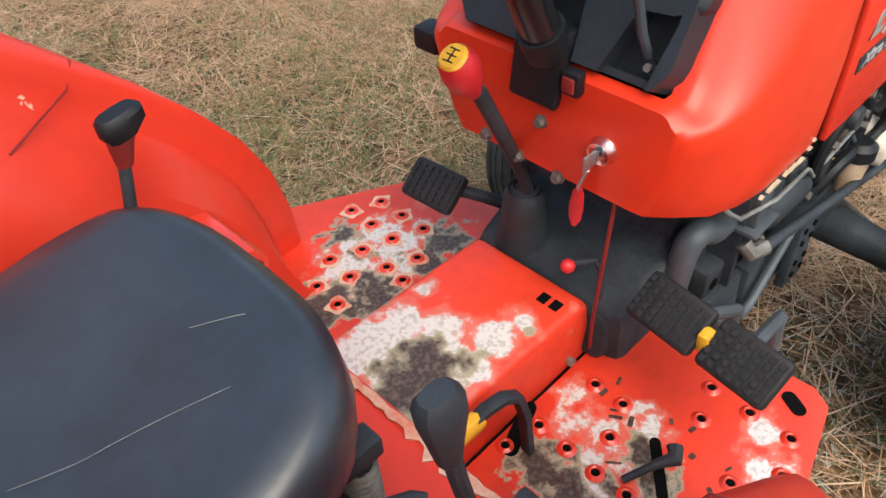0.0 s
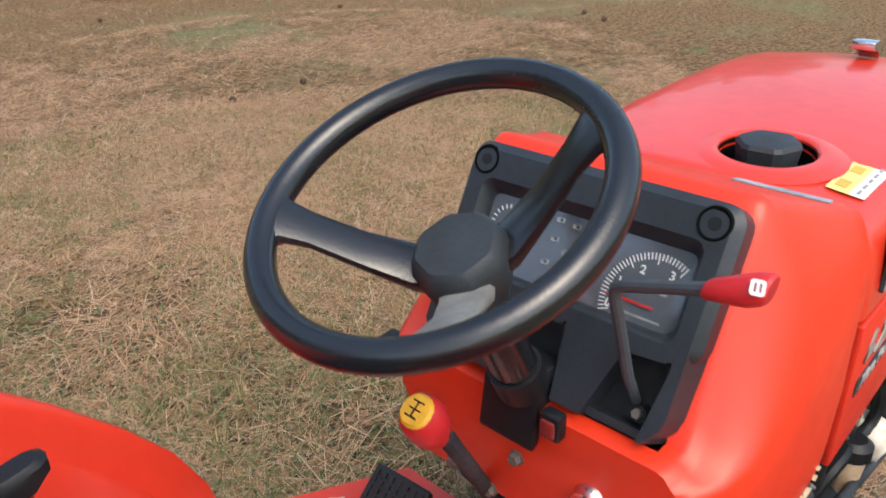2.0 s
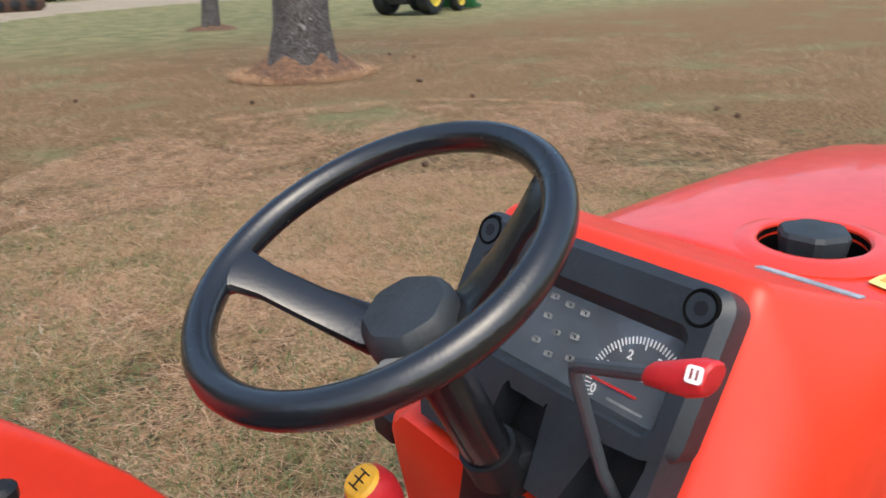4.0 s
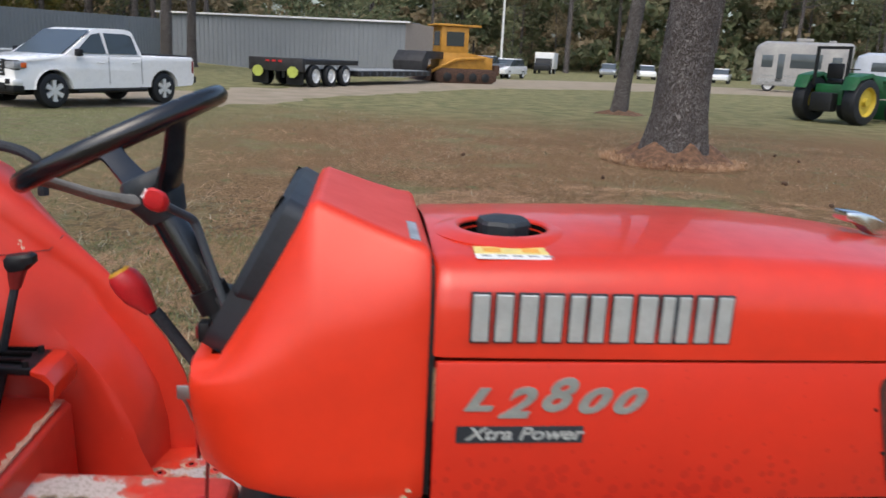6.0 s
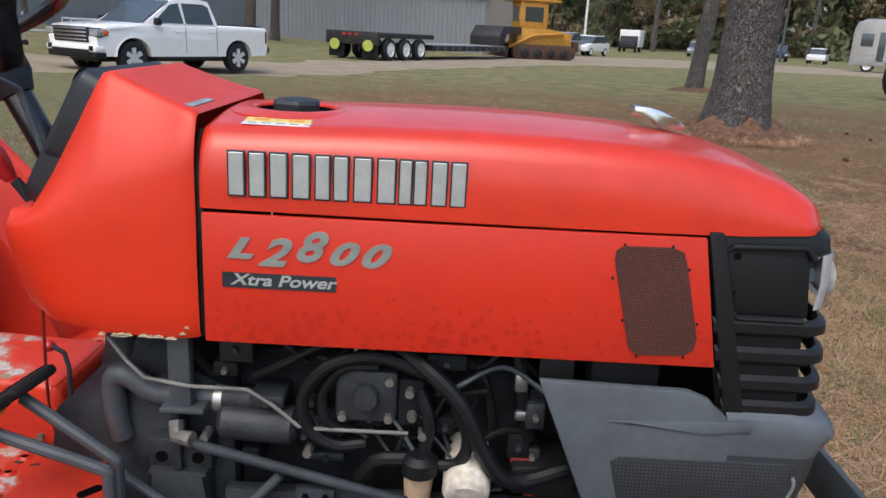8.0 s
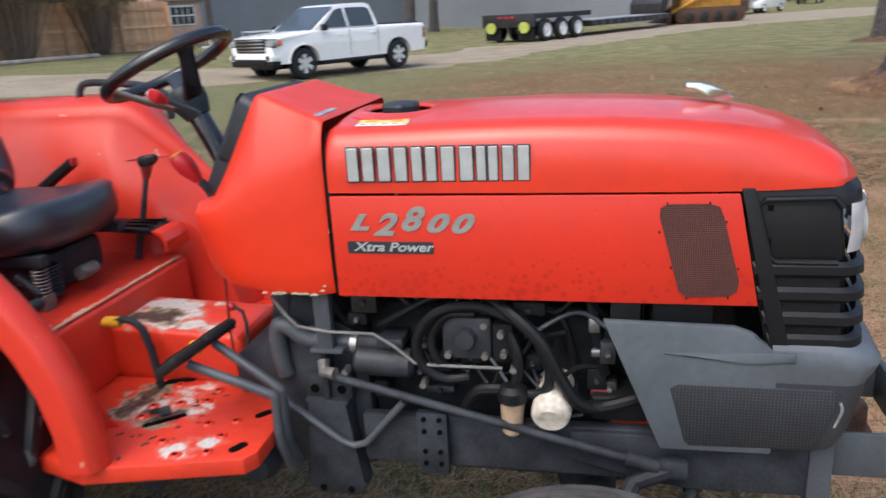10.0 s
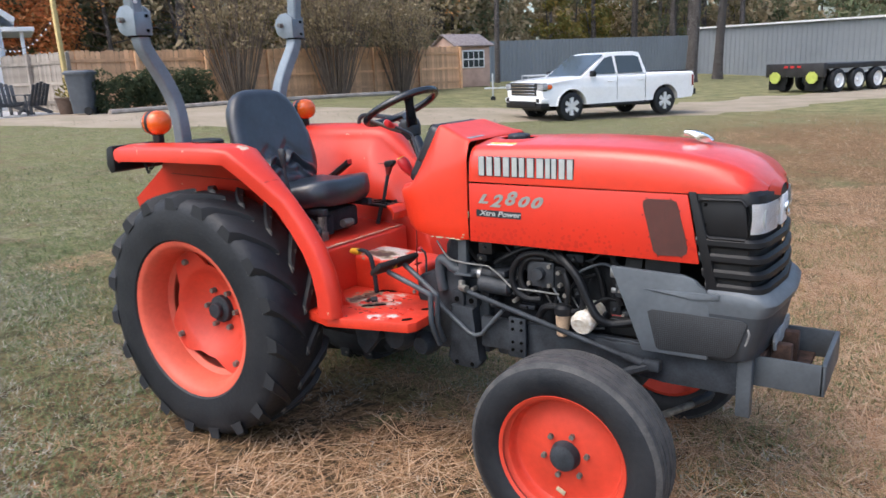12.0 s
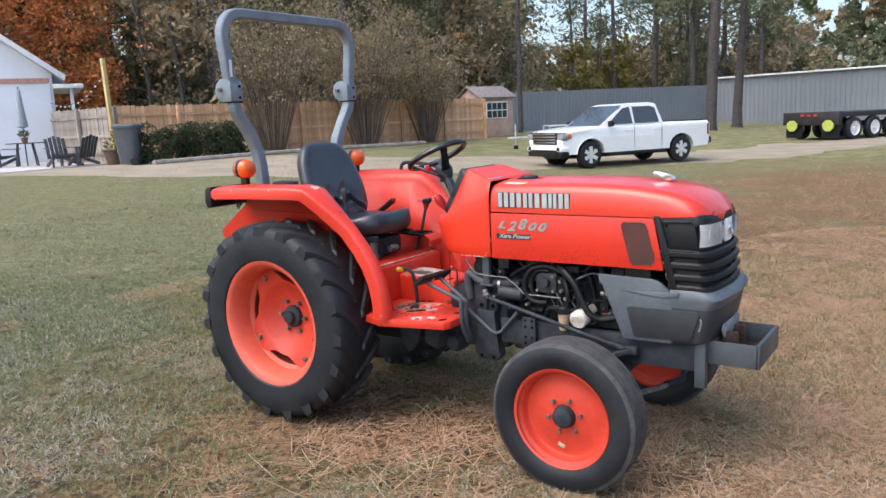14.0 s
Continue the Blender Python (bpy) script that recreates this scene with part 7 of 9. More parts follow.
# ---- trees ----
def leaf_mesh(name, clumps, per, size, mat, seed, flat=0.6, squash=0.8):
    """Crown: small leaf quads gathered in clumps, (x, y, z, radius) each."""
    g = np.random.default_rng(seed)
    pts = []
    for x, y, z, r in clumps:
        d = g.normal(0, 1, (per, 3))
        d /= np.linalg.norm(d, axis=1, keepdims=True)
        rr = r * g.uniform(0.35, 1.0, (per, 1)) ** 0.6
        pts.append(np.array([x, y, z]) + d * rr * np.array([1, 1, squash]))
    c = np.concatenate(pts)
    n = len(c)
    u = g.normal(0, 1, (n, 3))
    u /= np.linalg.norm(u, axis=1, keepdims=True)
    w = g.normal(0, 1, (n, 3))
    w -= (w * u).sum(1, keepdims=True) * u
    w /= np.linalg.norm(w, axis=1, keepdims=True)
    s_ = g.uniform(*size, (n, 1))
    v = np.stack([c - u * s_, c + w * s_ * flat, c + u * s_, c - w * s_ * flat], 1)
    me = bpy.data.meshes.new(name)
    me.from_pydata(v.reshape(-1, 3).tolist(), [], np.arange(4 * n).reshape(n, 4).tolist())
    me.materials.append(mat)
    return me


def bark_trunk(h, r0, r1, seed, flare=1.3, sway=0.25, sides=18, steps=16, limbs=0, limb_from=0.5):
    g = random.Random(seed)
    bm = B()
    rings = []
    ph = [g.uniform(0, math.tau) for _ in range(4)]
    for i in range(steps + 1):
        t = (i / steps) ** 1.6
        z = h * t
        r = r0 + (r1 - r0) * t
        r *= 1 + (flare - 1) * math.exp(-z / 0.35)
        cx, cy = sway * math.sin(t * 2.2 + ph[0]) - sway * math.sin(ph[0]), sway * math.sin(t * 1.7 + ph[1]) - sway * math.sin(ph[1])
        ring = []
        for k in range(sides):
            a = k * math.tau / sides
            w = 1 + (0.10 * math.exp(-z / 0.5) + 0.02) * math.sin(4 * a + ph[2]) + 0.03 * math.sin(7 * a + 3 * z + ph[3])
            ring.append((cx + r * w * math.cos(a), cy + r * w * math.sin(a), z - 0.05))
        rings.append(ring)
    loft(bm, rings)
    ends = []
    for k in range(limbs):
        t = limb_from + (0.98 - limb_from) * (k + g.random() * 0.5) / max(1, limbs)
        z = h * t
        a = g.uniform(0, math.tau)
        ln = (1.1 - t) * h * 0.32 + 0.5
        p0 = Vector((sway * math.sin(t * 2.2 + ph[0]) - sway * math.sin(ph[0]), sway * math.sin(t * 1.7 + ph[1]) - sway * math.sin(ph[1]), z))
        p1 = p0 + Vector((math.cos(a) * ln * 0.5, math.sin(a) * ln * 0.5, ln * 0.12))
        p2 = p0 + Vector((math.cos(a) * ln, math.sin(a) * ln, ln * g.uniform(0.1, 0.45)))
        rr = max(0.012, (r0 + (r1 - r0) * t) * 0.35)
        tube(bm, [p0, p1, p2], [rr, rr * 0.6, rr * 0.2], 5)
        ends += [(p1, ln), (p2, ln)]
    return bm, ends


NEEDLE = blade_material("pine_foliage", ((0.085, 0.105, 0.06), (0.135, 0.165, 0.085), (0.19, 0.195, 0.11), (0.11, 0.125, 0.07), (0.23, 0.205, 0.12)))
BROADLEAF = blade_material("broadleaf_foliage", ((0.21, 0.17, 0.10), (0.33, 0.26, 0.16), (0.25, 0.21, 0.12), (0.40, 0.31, 0.20), (0.21, 0.18, 0.11)))
# autumn leaf colours with the low sun's orange glow mixed into them
AUTUMN_GLOW = blade_material("autumn_sunset_foliage", ((0.66, 0.22, 0.06), (0.44, 0.22, 0.08), (0.72, 0.30, 0.10), (0.34, 0.23, 0.09), (0.58, 0.16, 0.06)))
SUNSET_LEAF = blade_material("sunset_orange_foliage", ((0.85, 0.30, 0.10), (0.62, 0.30, 0.12), (0.90, 0.38, 0.16), (0.48, 0.30, 0.12), (0.80, 0.24, 0.09)), 0.4)
GOLDEN = blade_material("golden_foliage", ((0.22, 0.18, 0.05), (0.13, 0.14, 0.04), (0.28, 0.20, 0.06), (0.09, 0.11, 0.04)))
TWIG = material("grey_twigs", (0.17, 0.13, 0.10), 0.9, var=0.25, scale=5)


def make_tree(kind, h, r0, crown_mat, seed, label, m):
    g = random.Random(seed)
    t = thing("tree" if kind != "pine" else "pine_tree", label, "tree", m)
    if kind == "pine":
        bm, ends = bark_trunk(h, r0, r0 * 0.35, seed, limbs=16, limb_from=0.42)
        clumps = [(p.x + g.uniform(-0.4, 0.4), p.y + g.uniform(-0.4, 0.4), p.z + g.uniform(-0.2, 0.5), 0.55 + 0.16 * ln) for p, ln in ends] + [(0.1, 0, h, 1.0)]
        me = leaf_mesh("crown", clumps, 48, (0.12, 0.30), crown_mat, seed, 0.28, 0.6)
    elif kind == "bare":
        bm, ends = bark_trunk(h, r0, r0 * 0.2, seed, limbs=26, limb_from=0.25, sway=0.6)
        clumps = [(p.x, p.y, p.z + 0.2, 0.3 + 0.15 * ln) for p, ln in ends[1::2]]
        me = leaf_mesh("crown", clumps, 14, (0.05, 0.12), crown_mat, seed, 0.4)
    else:
        bm, ends = bark_trunk(h * 0.9, r0, r0 * 0.25, seed, limbs=14, limb_from=0.15, sway=0.4)
        clumps = []
        for k in range(34):
            z = h * g.uniform(0.12, 1.0)
            w = h * 0.24 * math.sin(math.pi * min(0.97, max(0.12, z / h))) ** 0.7
            a, q = g.uniform(0, math.tau), g.uniform(0.3, 1.0)
            clumps.append((w * q * math.cos(a), w * q * math.sin(a), z, h * g.uniform(0.06, 0.12)))
        me = leaf_mesh("crown", clumps, 46, (0.10, 0.22), crown_mat, seed, 0.5)
    part("trunk", bm, BARK, t)
    c = new("crown", me)
    c.parent = t
    return t


def bark_material():
    m = material("pine_bark", (0.185, 0.170, 0.166), 0.95, scale=4, var=0.2)
    n, l = m.node_tree.nodes, m.node_tree.links
    b = n["Principled BSDF"]
    tc, mp, vor = n.new("ShaderNodeTexCoord"), n.new("ShaderNodeMapping"), n.new("ShaderNodeTexVoronoi")
    mp.inputs["Scale"].default_value = (7, 7, 1.3)
    vor.feature = "DISTANCE_TO_EDGE"
    nz = n.new("ShaderNodeTexNoise")
    nz.inputs["Scale"].default_value = 6
    add = n.new("ShaderNodeVectorMath")
    add.operation = "MULTIPLY_ADD"
    add.inputs[1].default_value = (0.25, 0.25, 0.25)
    l.new(tc.outputs["Object"], nz.inputs["Vector"])
    l.new(nz.outputs["Color"], add.inputs[0])
    l.new(tc.outputs["Object"], add.inputs[2])
    l.new(add.outputs[0], mp.inputs[0])
    l.new(mp.outputs[0], vor.inputs["Vector"])
    ramp = n.new("ShaderNodeMapRange")
    ramp.inputs[1].default_value, ramp.inputs[2].default_value = 0.0, 0.22
    l.new(vor.outputs["Distance"], ramp.inputs[0])
    mix = n.new("ShaderNodeMix")
    mix.data_type = "RGBA"
    paint = b.inputs["Base Color"].links[0].from_socket
    l.new(ramp.outputs[0], mix.inputs[0])
    mix.inputs[6].default_value = (0.05, 0.038, 0.033, 1)
    l.new(paint, mix.inputs[7])
    l.new(mix.outputs[2], b.inputs["Base Color"])
    bn = n.new("ShaderNodeBump")
    bn.inputs["Strength"].default_value, bn.inputs["Distance"].default_value = 0.9, 0.04
    l.new(ramp.outputs[0], bn.inputs["Height"])
    l.new(bn.outputs[0], b.inputs["Normal"])
    return m


BARK = bark_material()
STRAW_PILE = material("red_straw", (0.15, 0.08, 0.045), 0.95, var=0.35, scale=12, bump=0.8, bump_scale=50)


def straw_mound(x, y, r, h, seed):
    bm = B()
    g = random.Random(seed)
    rings = []
    for i in range(9):
        u = i / 8
        ring = []
        for k in range(40):
            a = k * math.tau / 40
            rr = r * (1 - u * 0.85) * (1 + 0.10 * math.sin(3 * a + seed) + 0.06 * math.sin(8 * a))
            ring.append((rr * math.cos(a), rr * math.sin(a), h * math.sin(u * math.pi / 2) * (1 + 0.2 * math.sin(5 * a + seed)) - 0.02 + g.uniform(-0.02, 0.02)))
        rings.append(ring)
    loft(bm, rings)
    mo = solid("straw_mound", bm, STRAW_PILE, "heap of red-brown pine straw round a tree's foot", "pine straw", pose(x, y, 0), kind="stuff")
    return mo


near = make_tree("pine", 17, 0.42, NEEDLE, 21, "tall pine with grey furrowed bark standing in pine straw", pose(6.02, 10.75, 0.22, 0, 1.2, 0))
straw_mound(6.02, 10.75, 1.0, 0.38, 2)
scatter("pine_straw", 9000, (6.02, 10.75, 1.15, 1.15), (0.10, 0.2), (0.002, 0.004), (5, 40), STRAW, "pine needles heaped round the trunk", 31)
second = make_tree("pine", 16, 0.25, NEEDLE, 22, "slim pine with grey bark on the lawn", pose(8.95, 22.4, 0, 0, 3, 0))
straw_mound(9.0, 22.4, 0.8, 0.14, 5)
make_tree("pine", 18, 0.30, NEEDLE, 23, "pine with brown bark beside the metal building", pose(-9.2, 40.5, 0.25))
make_tree("pine", 17, 0.27, NEEDLE, 24, "leaning pine beside the metal building", pose(-9.0, 45.5, 0.25, 0, 1.5, 0))

# woods behind the yard: a few kinds, repeated
KINDS = [make_tree("pine", 19, 0.26, NEEDLE, 41, "tall pine in the woods behind the yard", pose(-38, 48, 0.6)), make_tree("pine", 16, 0.2, NEEDLE, 42, "tall pine in the woods behind the yard", pose(-33, 52, 0.6)),
         make_tree("leafy", 9, 0.14, BROADLEAF, 43, "leafy olive-brown tree at the wood's edge", pose(-30, 38, 0.6)), make_tree("leafy", 11, 0.16, NEEDLE, 44, "dark evergreen tree at the wood's edge", pose(-36, 41, 0.6)),
         make_tree("bare", 10, 0.12, AUTUMN_GLOW, 45, "nearly bare tree with a few red leaves", pose(-34, 33, 0.6)), make_tree("leafy", 13, 0.17, SUNSET_LEAF, 46, "tree in autumn leaf, its orange brightened for sunset light", pose(-44, 24, 0.6)),
         make_tree("leafy", 6, 0.1, GOLDEN, 47, "low golden-green tree at the wood's edge", pose(-20, 47, 0.4))]
for k in KINDS:
    tagged(k, group="trees of the woods")
rng = random.Random(8)


def plant(kind, x, y, s=1.0):
    o = copy_thing(KINDS[kind], pose(x, y, rise(x) - 0.1, 0, rng.uniform(-2, 2), rng.uniform(0, 360)) @ Matrix.Diagonal((s, s, s * rng.uniform(0.92, 1.1), 1)))
    o.scale = (s, s, s)
    return o


for k in range(150):
    az = rng.uniform(-72, -12)
    d = rng.uniform(41, 78) if az < -30 else rng.uniform(66, 95)
    x, y = 3 + d * math.sin(radians(az)), -3 + d * math.cos(radians(az))
    if az < -60 and rng.random() < 0.14:
        kind = 5
    elif az < -50:
        kind = rng.choice((2, 3, 4, 4, 0, 2, 3))
    elif az < -30:
        kind = rng.choice((0, 1, 2, 3, 3, 2, 6, 4, 0))
    else:
        kind = rng.choice((0, 1, 0, 1, 2, 6, 3, 1))
    plant(kind, x, y, rng.uniform(0.8, 1.25))
for k in range(60):
    az = rng.uniform(-12, 66)
    d = rng.uniform(104, 150)
    x, y = 1 + d * math.sin(radians(az)), d * math.cos(radians(az))
    plant(rng.choice((0, 1, 3, 3, 2, 0)), x, y, rng.uniform(0.85, 1.4))

plant(5, -36.0, 15.5, 0.95)
plant(5, -40.5, 19.0, 1.15)
plant(5, -47.0, 16.0, 1.3)


def thicket(name, label, az0, az1, d0, d1, h, count, size, mat, seed, radius=(0.7, 1.9), per=54):
    """Dense far growth as one mass of leaves."""
    g = np.random.default_rng(seed)
    cl = []
    for _ in range(count):
        az, d = math.radians(g.uniform(az0, az1)), g.uniform(d0, d1)
        x, y = 2 + d * math.sin(az), -1 + d * math.cos(az)
        cl.append((x, y, rise(x) + h * g.uniform(0.0, 1.0) ** 1.2, g.uniform(*radius)))
    me = leaf_mesh(name, cl, per, size, mat, seed, 0.5, 0.9)
    return tagged(new(name, me), label, "woods", kind="stuff")


thicket("far_woods", "dark undergrowth of the far woods", -12, 70, 120, 160, 20, 800, (0.5, 0.95), NEEDLE, 51)
thicket("far_woods", "brown undergrowth of the far woods", -12, 70, 125, 165, 24, 650, (0.5, 0.95), BROADLEAF, 52)
thicket("undergrowth", "tangled undergrowth behind the fence", -74, -28, 46, 80, 9, 760, (0.12, 0.28), BROADLEAF, 53)
thicket("undergrowth", "dark evergreen undergrowth behind the fence", -74, -28, 48, 85, 12, 640, (0.14, 0.30), NEEDLE, 54)
thicket("undergrowth", "undergrowth behind the metal building", -30, -8, 78, 105, 9, 300, (0.2, 0.42), BROADLEAF, 55)
thicket("undergrowth", "dark growth behind the metal building", -30, 4, 84, 110, 8, 320, (0.2, 0.42), NEEDLE, 56)
thicket("far_woods", "dense dark tree line of the far woods", -4, 72, 158, 178, 26, 700, (0.9, 1.6), NEEDLE, 57, (2.5, 5.0))
thicket("undergrowth", "orange and brown autumn growth behind the house, tinted with sunset glow", -76, -61, 46, 60, 15, 330, (0.06, 0.14), AUTUMN_GLOW, 58, (1.0, 2.2))
# sunset light on the tree tops is put into the leaf colour
thicket("undergrowth", "autumn crowns behind the house, coloured bright orange for sunset light", -67, -59.5, 41, 46, 15, 420, (0.06, 0.13), SUNSET_LEAF, 60, (0.7, 1.5), 150)
thicket("undergrowth", "tall dark growth deep in the woods", -76, -30, 80, 96, 20, 420, (0.4, 0.8), BROADLEAF, 59, (1.5, 3.0))


# ---- yard: fence, shed, house, patio ----
def along(a, b):
    d = Vector((b[0] - a[0], b[1] - a[1], 0))
    return d.length, Matrix.Translation((a[0], a[1], 0)) @ Matrix.Rotation(math.atan2(d.y, d.x), 4, "Z")


GREY_WOOD = material("weathered_wood", (0.33, 0.29, 0.25), 0.85, var=0.2, scale=3, random=0.2)


def board_fence(a, b, h, mat, label):
    ln, m = along(a, b)
    f = thing("fence", label, "fence", m)
    n = int(ln / 0.15)
    me = []
    g = random.Random(4)
    for v in range(3):
        top = h - 0.02 * v
        me.append(finish("board", prism(B(), [(0.004, 0.0), (0.143, 0.0), (0.143, top - 0.04), (0.12, top), (0.03, top), (0.004, top - 0.04)], "y", -0.01, 0.012), mat))
    for k in range(n):
        ob = new("board", me[g.randrange(3)])
        x = k * ln / n
        w = m @ Vector((x, 0, 0))
        ob.parent, ob.matrix_basis = f, pose(x, g.uniform(-0.006, 0.006), rise(w.x) + 0.02 - 0.03, 0, g.uniform(-0.5, 0.5), 0)
    for k in range(int(ln / 2.4) + 1):
        w = m @ Vector((k * 2.4, 0, 0))
        part("post", box(B(), k * 2.4 - 0.05, k * 2.4 + 0.05, 0.05, 0.15, rise(w.x) - 0.2, rise(w.x) + h - 0.05), mat, f)
    for z in (0.35, 0.95, 1.6):
        part("rail", box(B(), 0, ln, 0.012, 0.05, z + 0.5, z + 0.59), mat, f)
    return f


board_fence((-15.9, 27.4), (-20.3, 11.6), 1.86, FENCE_WOOD, "tall board fence of warm brown wood")
board_fence((-20.3, 11.6), (-24.9, 11.8), 1.86, GREY_WOOD, "weathered grey board fence beside the house")

PALE_PLASTER = material("white_siding", (0.78, 0.80, 0.84), 0.6, var=0.03, scale=0.7)
BRICK_BAND = material("pink_brick_band", (0.50, 0.28, 0.22), 0.85, var=0.2, scale=12)
ROOF_PALE = material("pale_roof_edge", (0.80, 0.80, 0.80), 0.5, var=0.05)
SHINGLE = material("grey_shingle", (0.22, 0.19, 0.19), 0.9, var=0.2, scale=8)
house = thing("house", "white gabled house with a pale roof edge", "house", pose(-24.75, 11.9, 0.55, 0, 0, 242))
part("wall", prism(B(), [(0, -0.3), (9, -0.3), (9, 3.35), (4.5, 6.75), (0, 3.35)], "y", -0.1, 0.1, 0.01), PALE_PLASTER, house)
part("side_wall", box(B(), -0.1, 0.1, -8, 0.0, -0.3, 3.3), PALE_PLASTER, house)
for sgn in (0, 1):
    pts = [(-0.5, 2.98), (4.5, 6.78), (4.5, 7.0), (-0.56, 3.16)]
    if sgn:
        pts = [(9 - x, z) for x, z in pts]
    part("roof", prism(B(), pts, "y", -8, 0.45, 0.01), ROOF_PALE, house)
part("brick_band", box(B(), 0, 9, 0.1, 0.14, 2.92, 3.09), BRICK_BAND, house, "pinkish brick band")
part("porch_roof", box(B(), -1.1, -0.1, -4, 0.3, 2.72, 2.87, 0.02), ROOF_PALE, house)
part("porch_post", box(B(), -0.75, -0.63, -0.1, 0.02, -0.3, 2.72, 0.01), WHITE, house)
solid("patio", prism(B(), [(-29, 4), (-18.5, 5.5), (-19, 10.3), (-25, 11.3)], "z", 0.56, 0.66, 0.01), material("pale_concrete", (0.52, 0.50, 0.48), 0.9, var=0.08, scale=1.5), "pale concrete patio beside the house", "patio", kind="structure")

GREY_CHAIR = material("slate_chair_paint", (0.05, 0.055, 0.065), 0.6, var=0.15)


def adirondack(m):
    c = thing("garden_chair", "slate-grey slatted garden chair on the patio", "chair", m, "garden chairs on the patio")
    for k in range(5):
        part("back_slat", box(B(), -0.30 + k * 0.12, -0.20 + k * 0.12, -0.012, 0.012, 0.25, 0.98 - 0.04 * abs(k - 2), 0.006, pose(0, 0.25, 0, -22)), GREY_CHAIR, c)
    for k in range(5):
        part("seat_slat", box(B(), -0.3, 0.3, -0.40 + k * 0.13, -0.30 + k * 0.13, 0.34 - k * 0.025, 0.36 - k * 0.025, 0.004), GREY_CHAIR, c)
    for s in (-1, 1):
        part("arm", box(B(), s * 0.35 - 0.06, s * 0.35 + 0.06, -0.42, 0.32, 0.54, 0.565, 0.004), GREY_CHAIR, c)
        part("leg", box(B(), s * 0.33 - 0.02, s * 0.33 + 0.02, -0.40, -0.30, 0, 0.55, 0.004), GREY_CHAIR, c)
        part("rear_leg", box(B(), s * 0.30 - 0.02, s * 0.30 + 0.02, -0.35, 0.55, -0.05, 0.05, 0.004, pose(0, 0, 0.17, -16)), GREY_CHAIR, c)
    return c


c = adirondack(pose(-19.3, 9.0, 0.66, 0, 0, 75))
copy_thing(c, pose(-19.6, 9.7, 0.66, 0, 0, -80))
copy_thing(c, pose(-22.7, 8.9, 0.66, 0, 0, 100))
tb = thing("patio_table", "round patio table with a potted plant and closed umbrella", "table", pose(-21.9, 9.3, 0.66))
part("tabletop", lathe(B(), [(0, 0.74), (0.55, 0.74), (0.55, 0.71), (0, 0.71)], 24, "z"), GREY_CHAIR, tb)
for k in range(4):
    a = k * math.pi / 2 + 0.4
    part("leg", rod(B(), (0.42 * math.cos(a), 0.42 * math.sin(a), 0), (0.30 * math.cos(a), 0.30 * math.sin(a), 0.72), 0.022), GREY_CHAIR, tb)
um = thing("patio_umbrella", "closed striped patio umbrella through the table", "umbrella", pose(-22.1, 9.4, 0.66))
part("pole", rod(B(), (0, 0, 0), (0, 0, 2.5), 0.02), GREY_CHAIR, um)
part("canopy", lathe(B(), [(0.0, 2.48), (0.06, 2.35), (0.10, 1.9), (0.17, 1.25), (0.05, 1.2)], 14, "z"), GREY_TAPE, um, "furled grey striped canopy")
pt = thing("potted_plant", "leafy potted plant standing on the patio table", "plant", pose(-21.7, 9.2, 1.40))
part("pot", lathe(B(), [(0, 0), (0.08, 0), (0.11, 0.16), (0, 0.16)], 14, "z"), material("clay_pot", (0.25, 0.13, 0.08), 0.8), pt)
lf = new("foliage", leaf_mesh("foliage", [(0, 0, 0.28, 0.17)], 160, (0.02, 0.05), NEEDLE, 61))
lf.parent = pt
bin_ = thing("wheeled_bin", "grey plastic wheeled bin beside the hedge", "bin", pose(-17.5, 10.08, rise(-17.5), 0, 0, 215) @ Matrix.Scale(1.12, 4))
BIN = material("grey_bin_plastic", (0.075, 0.085, 0.10), 0.5, var=0.1)
part("body", loft(B(), [oval(0, 0, z, a, b, X, Y, 20, 5) for z, a, b in ((0.04, 0.22, 0.24), (0.5, 0.26, 0.28), (0.98, 0.30, 0.32))]), BIN, bin_)
part("lid", loft(B(), [oval(0, 0, z, a, b, X, Y, 20, 5) for z, a, b in ((0.98, 0.33, 0.35), (1.03, 0.33, 0.35), (1.08, 0.27, 0.30))]), BIN, bin_)
for z, w in ((0.72, 0.14), (0.35, 0.09)):
    part("white_mark", box(B(), 0.28, 0.298, -w, w, z, z + 0.07, 0, None), FADED_GREY, bin_)
for s in (-1, 1):
    part("wheel", lathe(B(), [(0, -0.03), (0.10, -0.03), (0.10, 0.03), (0, 0.03)], 16, "y", (-0.2, s * 0.26, 0.10)), BLACK_PLASTIC, bin_)
solid("yellow_post", box(B(), -0.06, 0.06, -0.06, 0.06, -0.1, 3.35, 0.008, pose(0, 0, 0, 0, -2.5, 0)), material("raw_timber", (0.55, 0.42, 0.18), 0.8, var=0.15, scale=5), "raw yellow timber post with string lights", "post", pose(-20.15, 11.3, rise(-20.4)))
pot = thing("flower_pot", "wide brown flower pot at the patio's corner", "flower pot", pose(-18.5, 10.2, rise(-18.5)))
part("pot", lathe(B(), [(0, 0), (0.22, 0), (0.30, 0.42), (0.33, 0.44), (0.33, 0.48), (0, 0.46)], 20, "z"), material("brown_pot", (0.12, 0.08, 0.06), 0.7), pot)
lf = new("foliage", leaf_mesh("foliage", [(0, 0, 0.62, 0.28), (0.1, 0.1, 0.9, 0.2)], 120, (0.02, 0.06), GOLDEN, 62))
lf.parent = pot
p0, p1 = Vector((-20.3, 11.3, 3.5)), Vector((-25.3, 11.9, 2.9))
sl = thing("string_lights", "string of small white bulbs between post and house", "string lights", pose(0, 0, 0))
line = [p0.lerp(p1, k / 14) - Vector((0, 0, 0.55 * math.sin(math.pi * k / 14))) for k in range(15)]
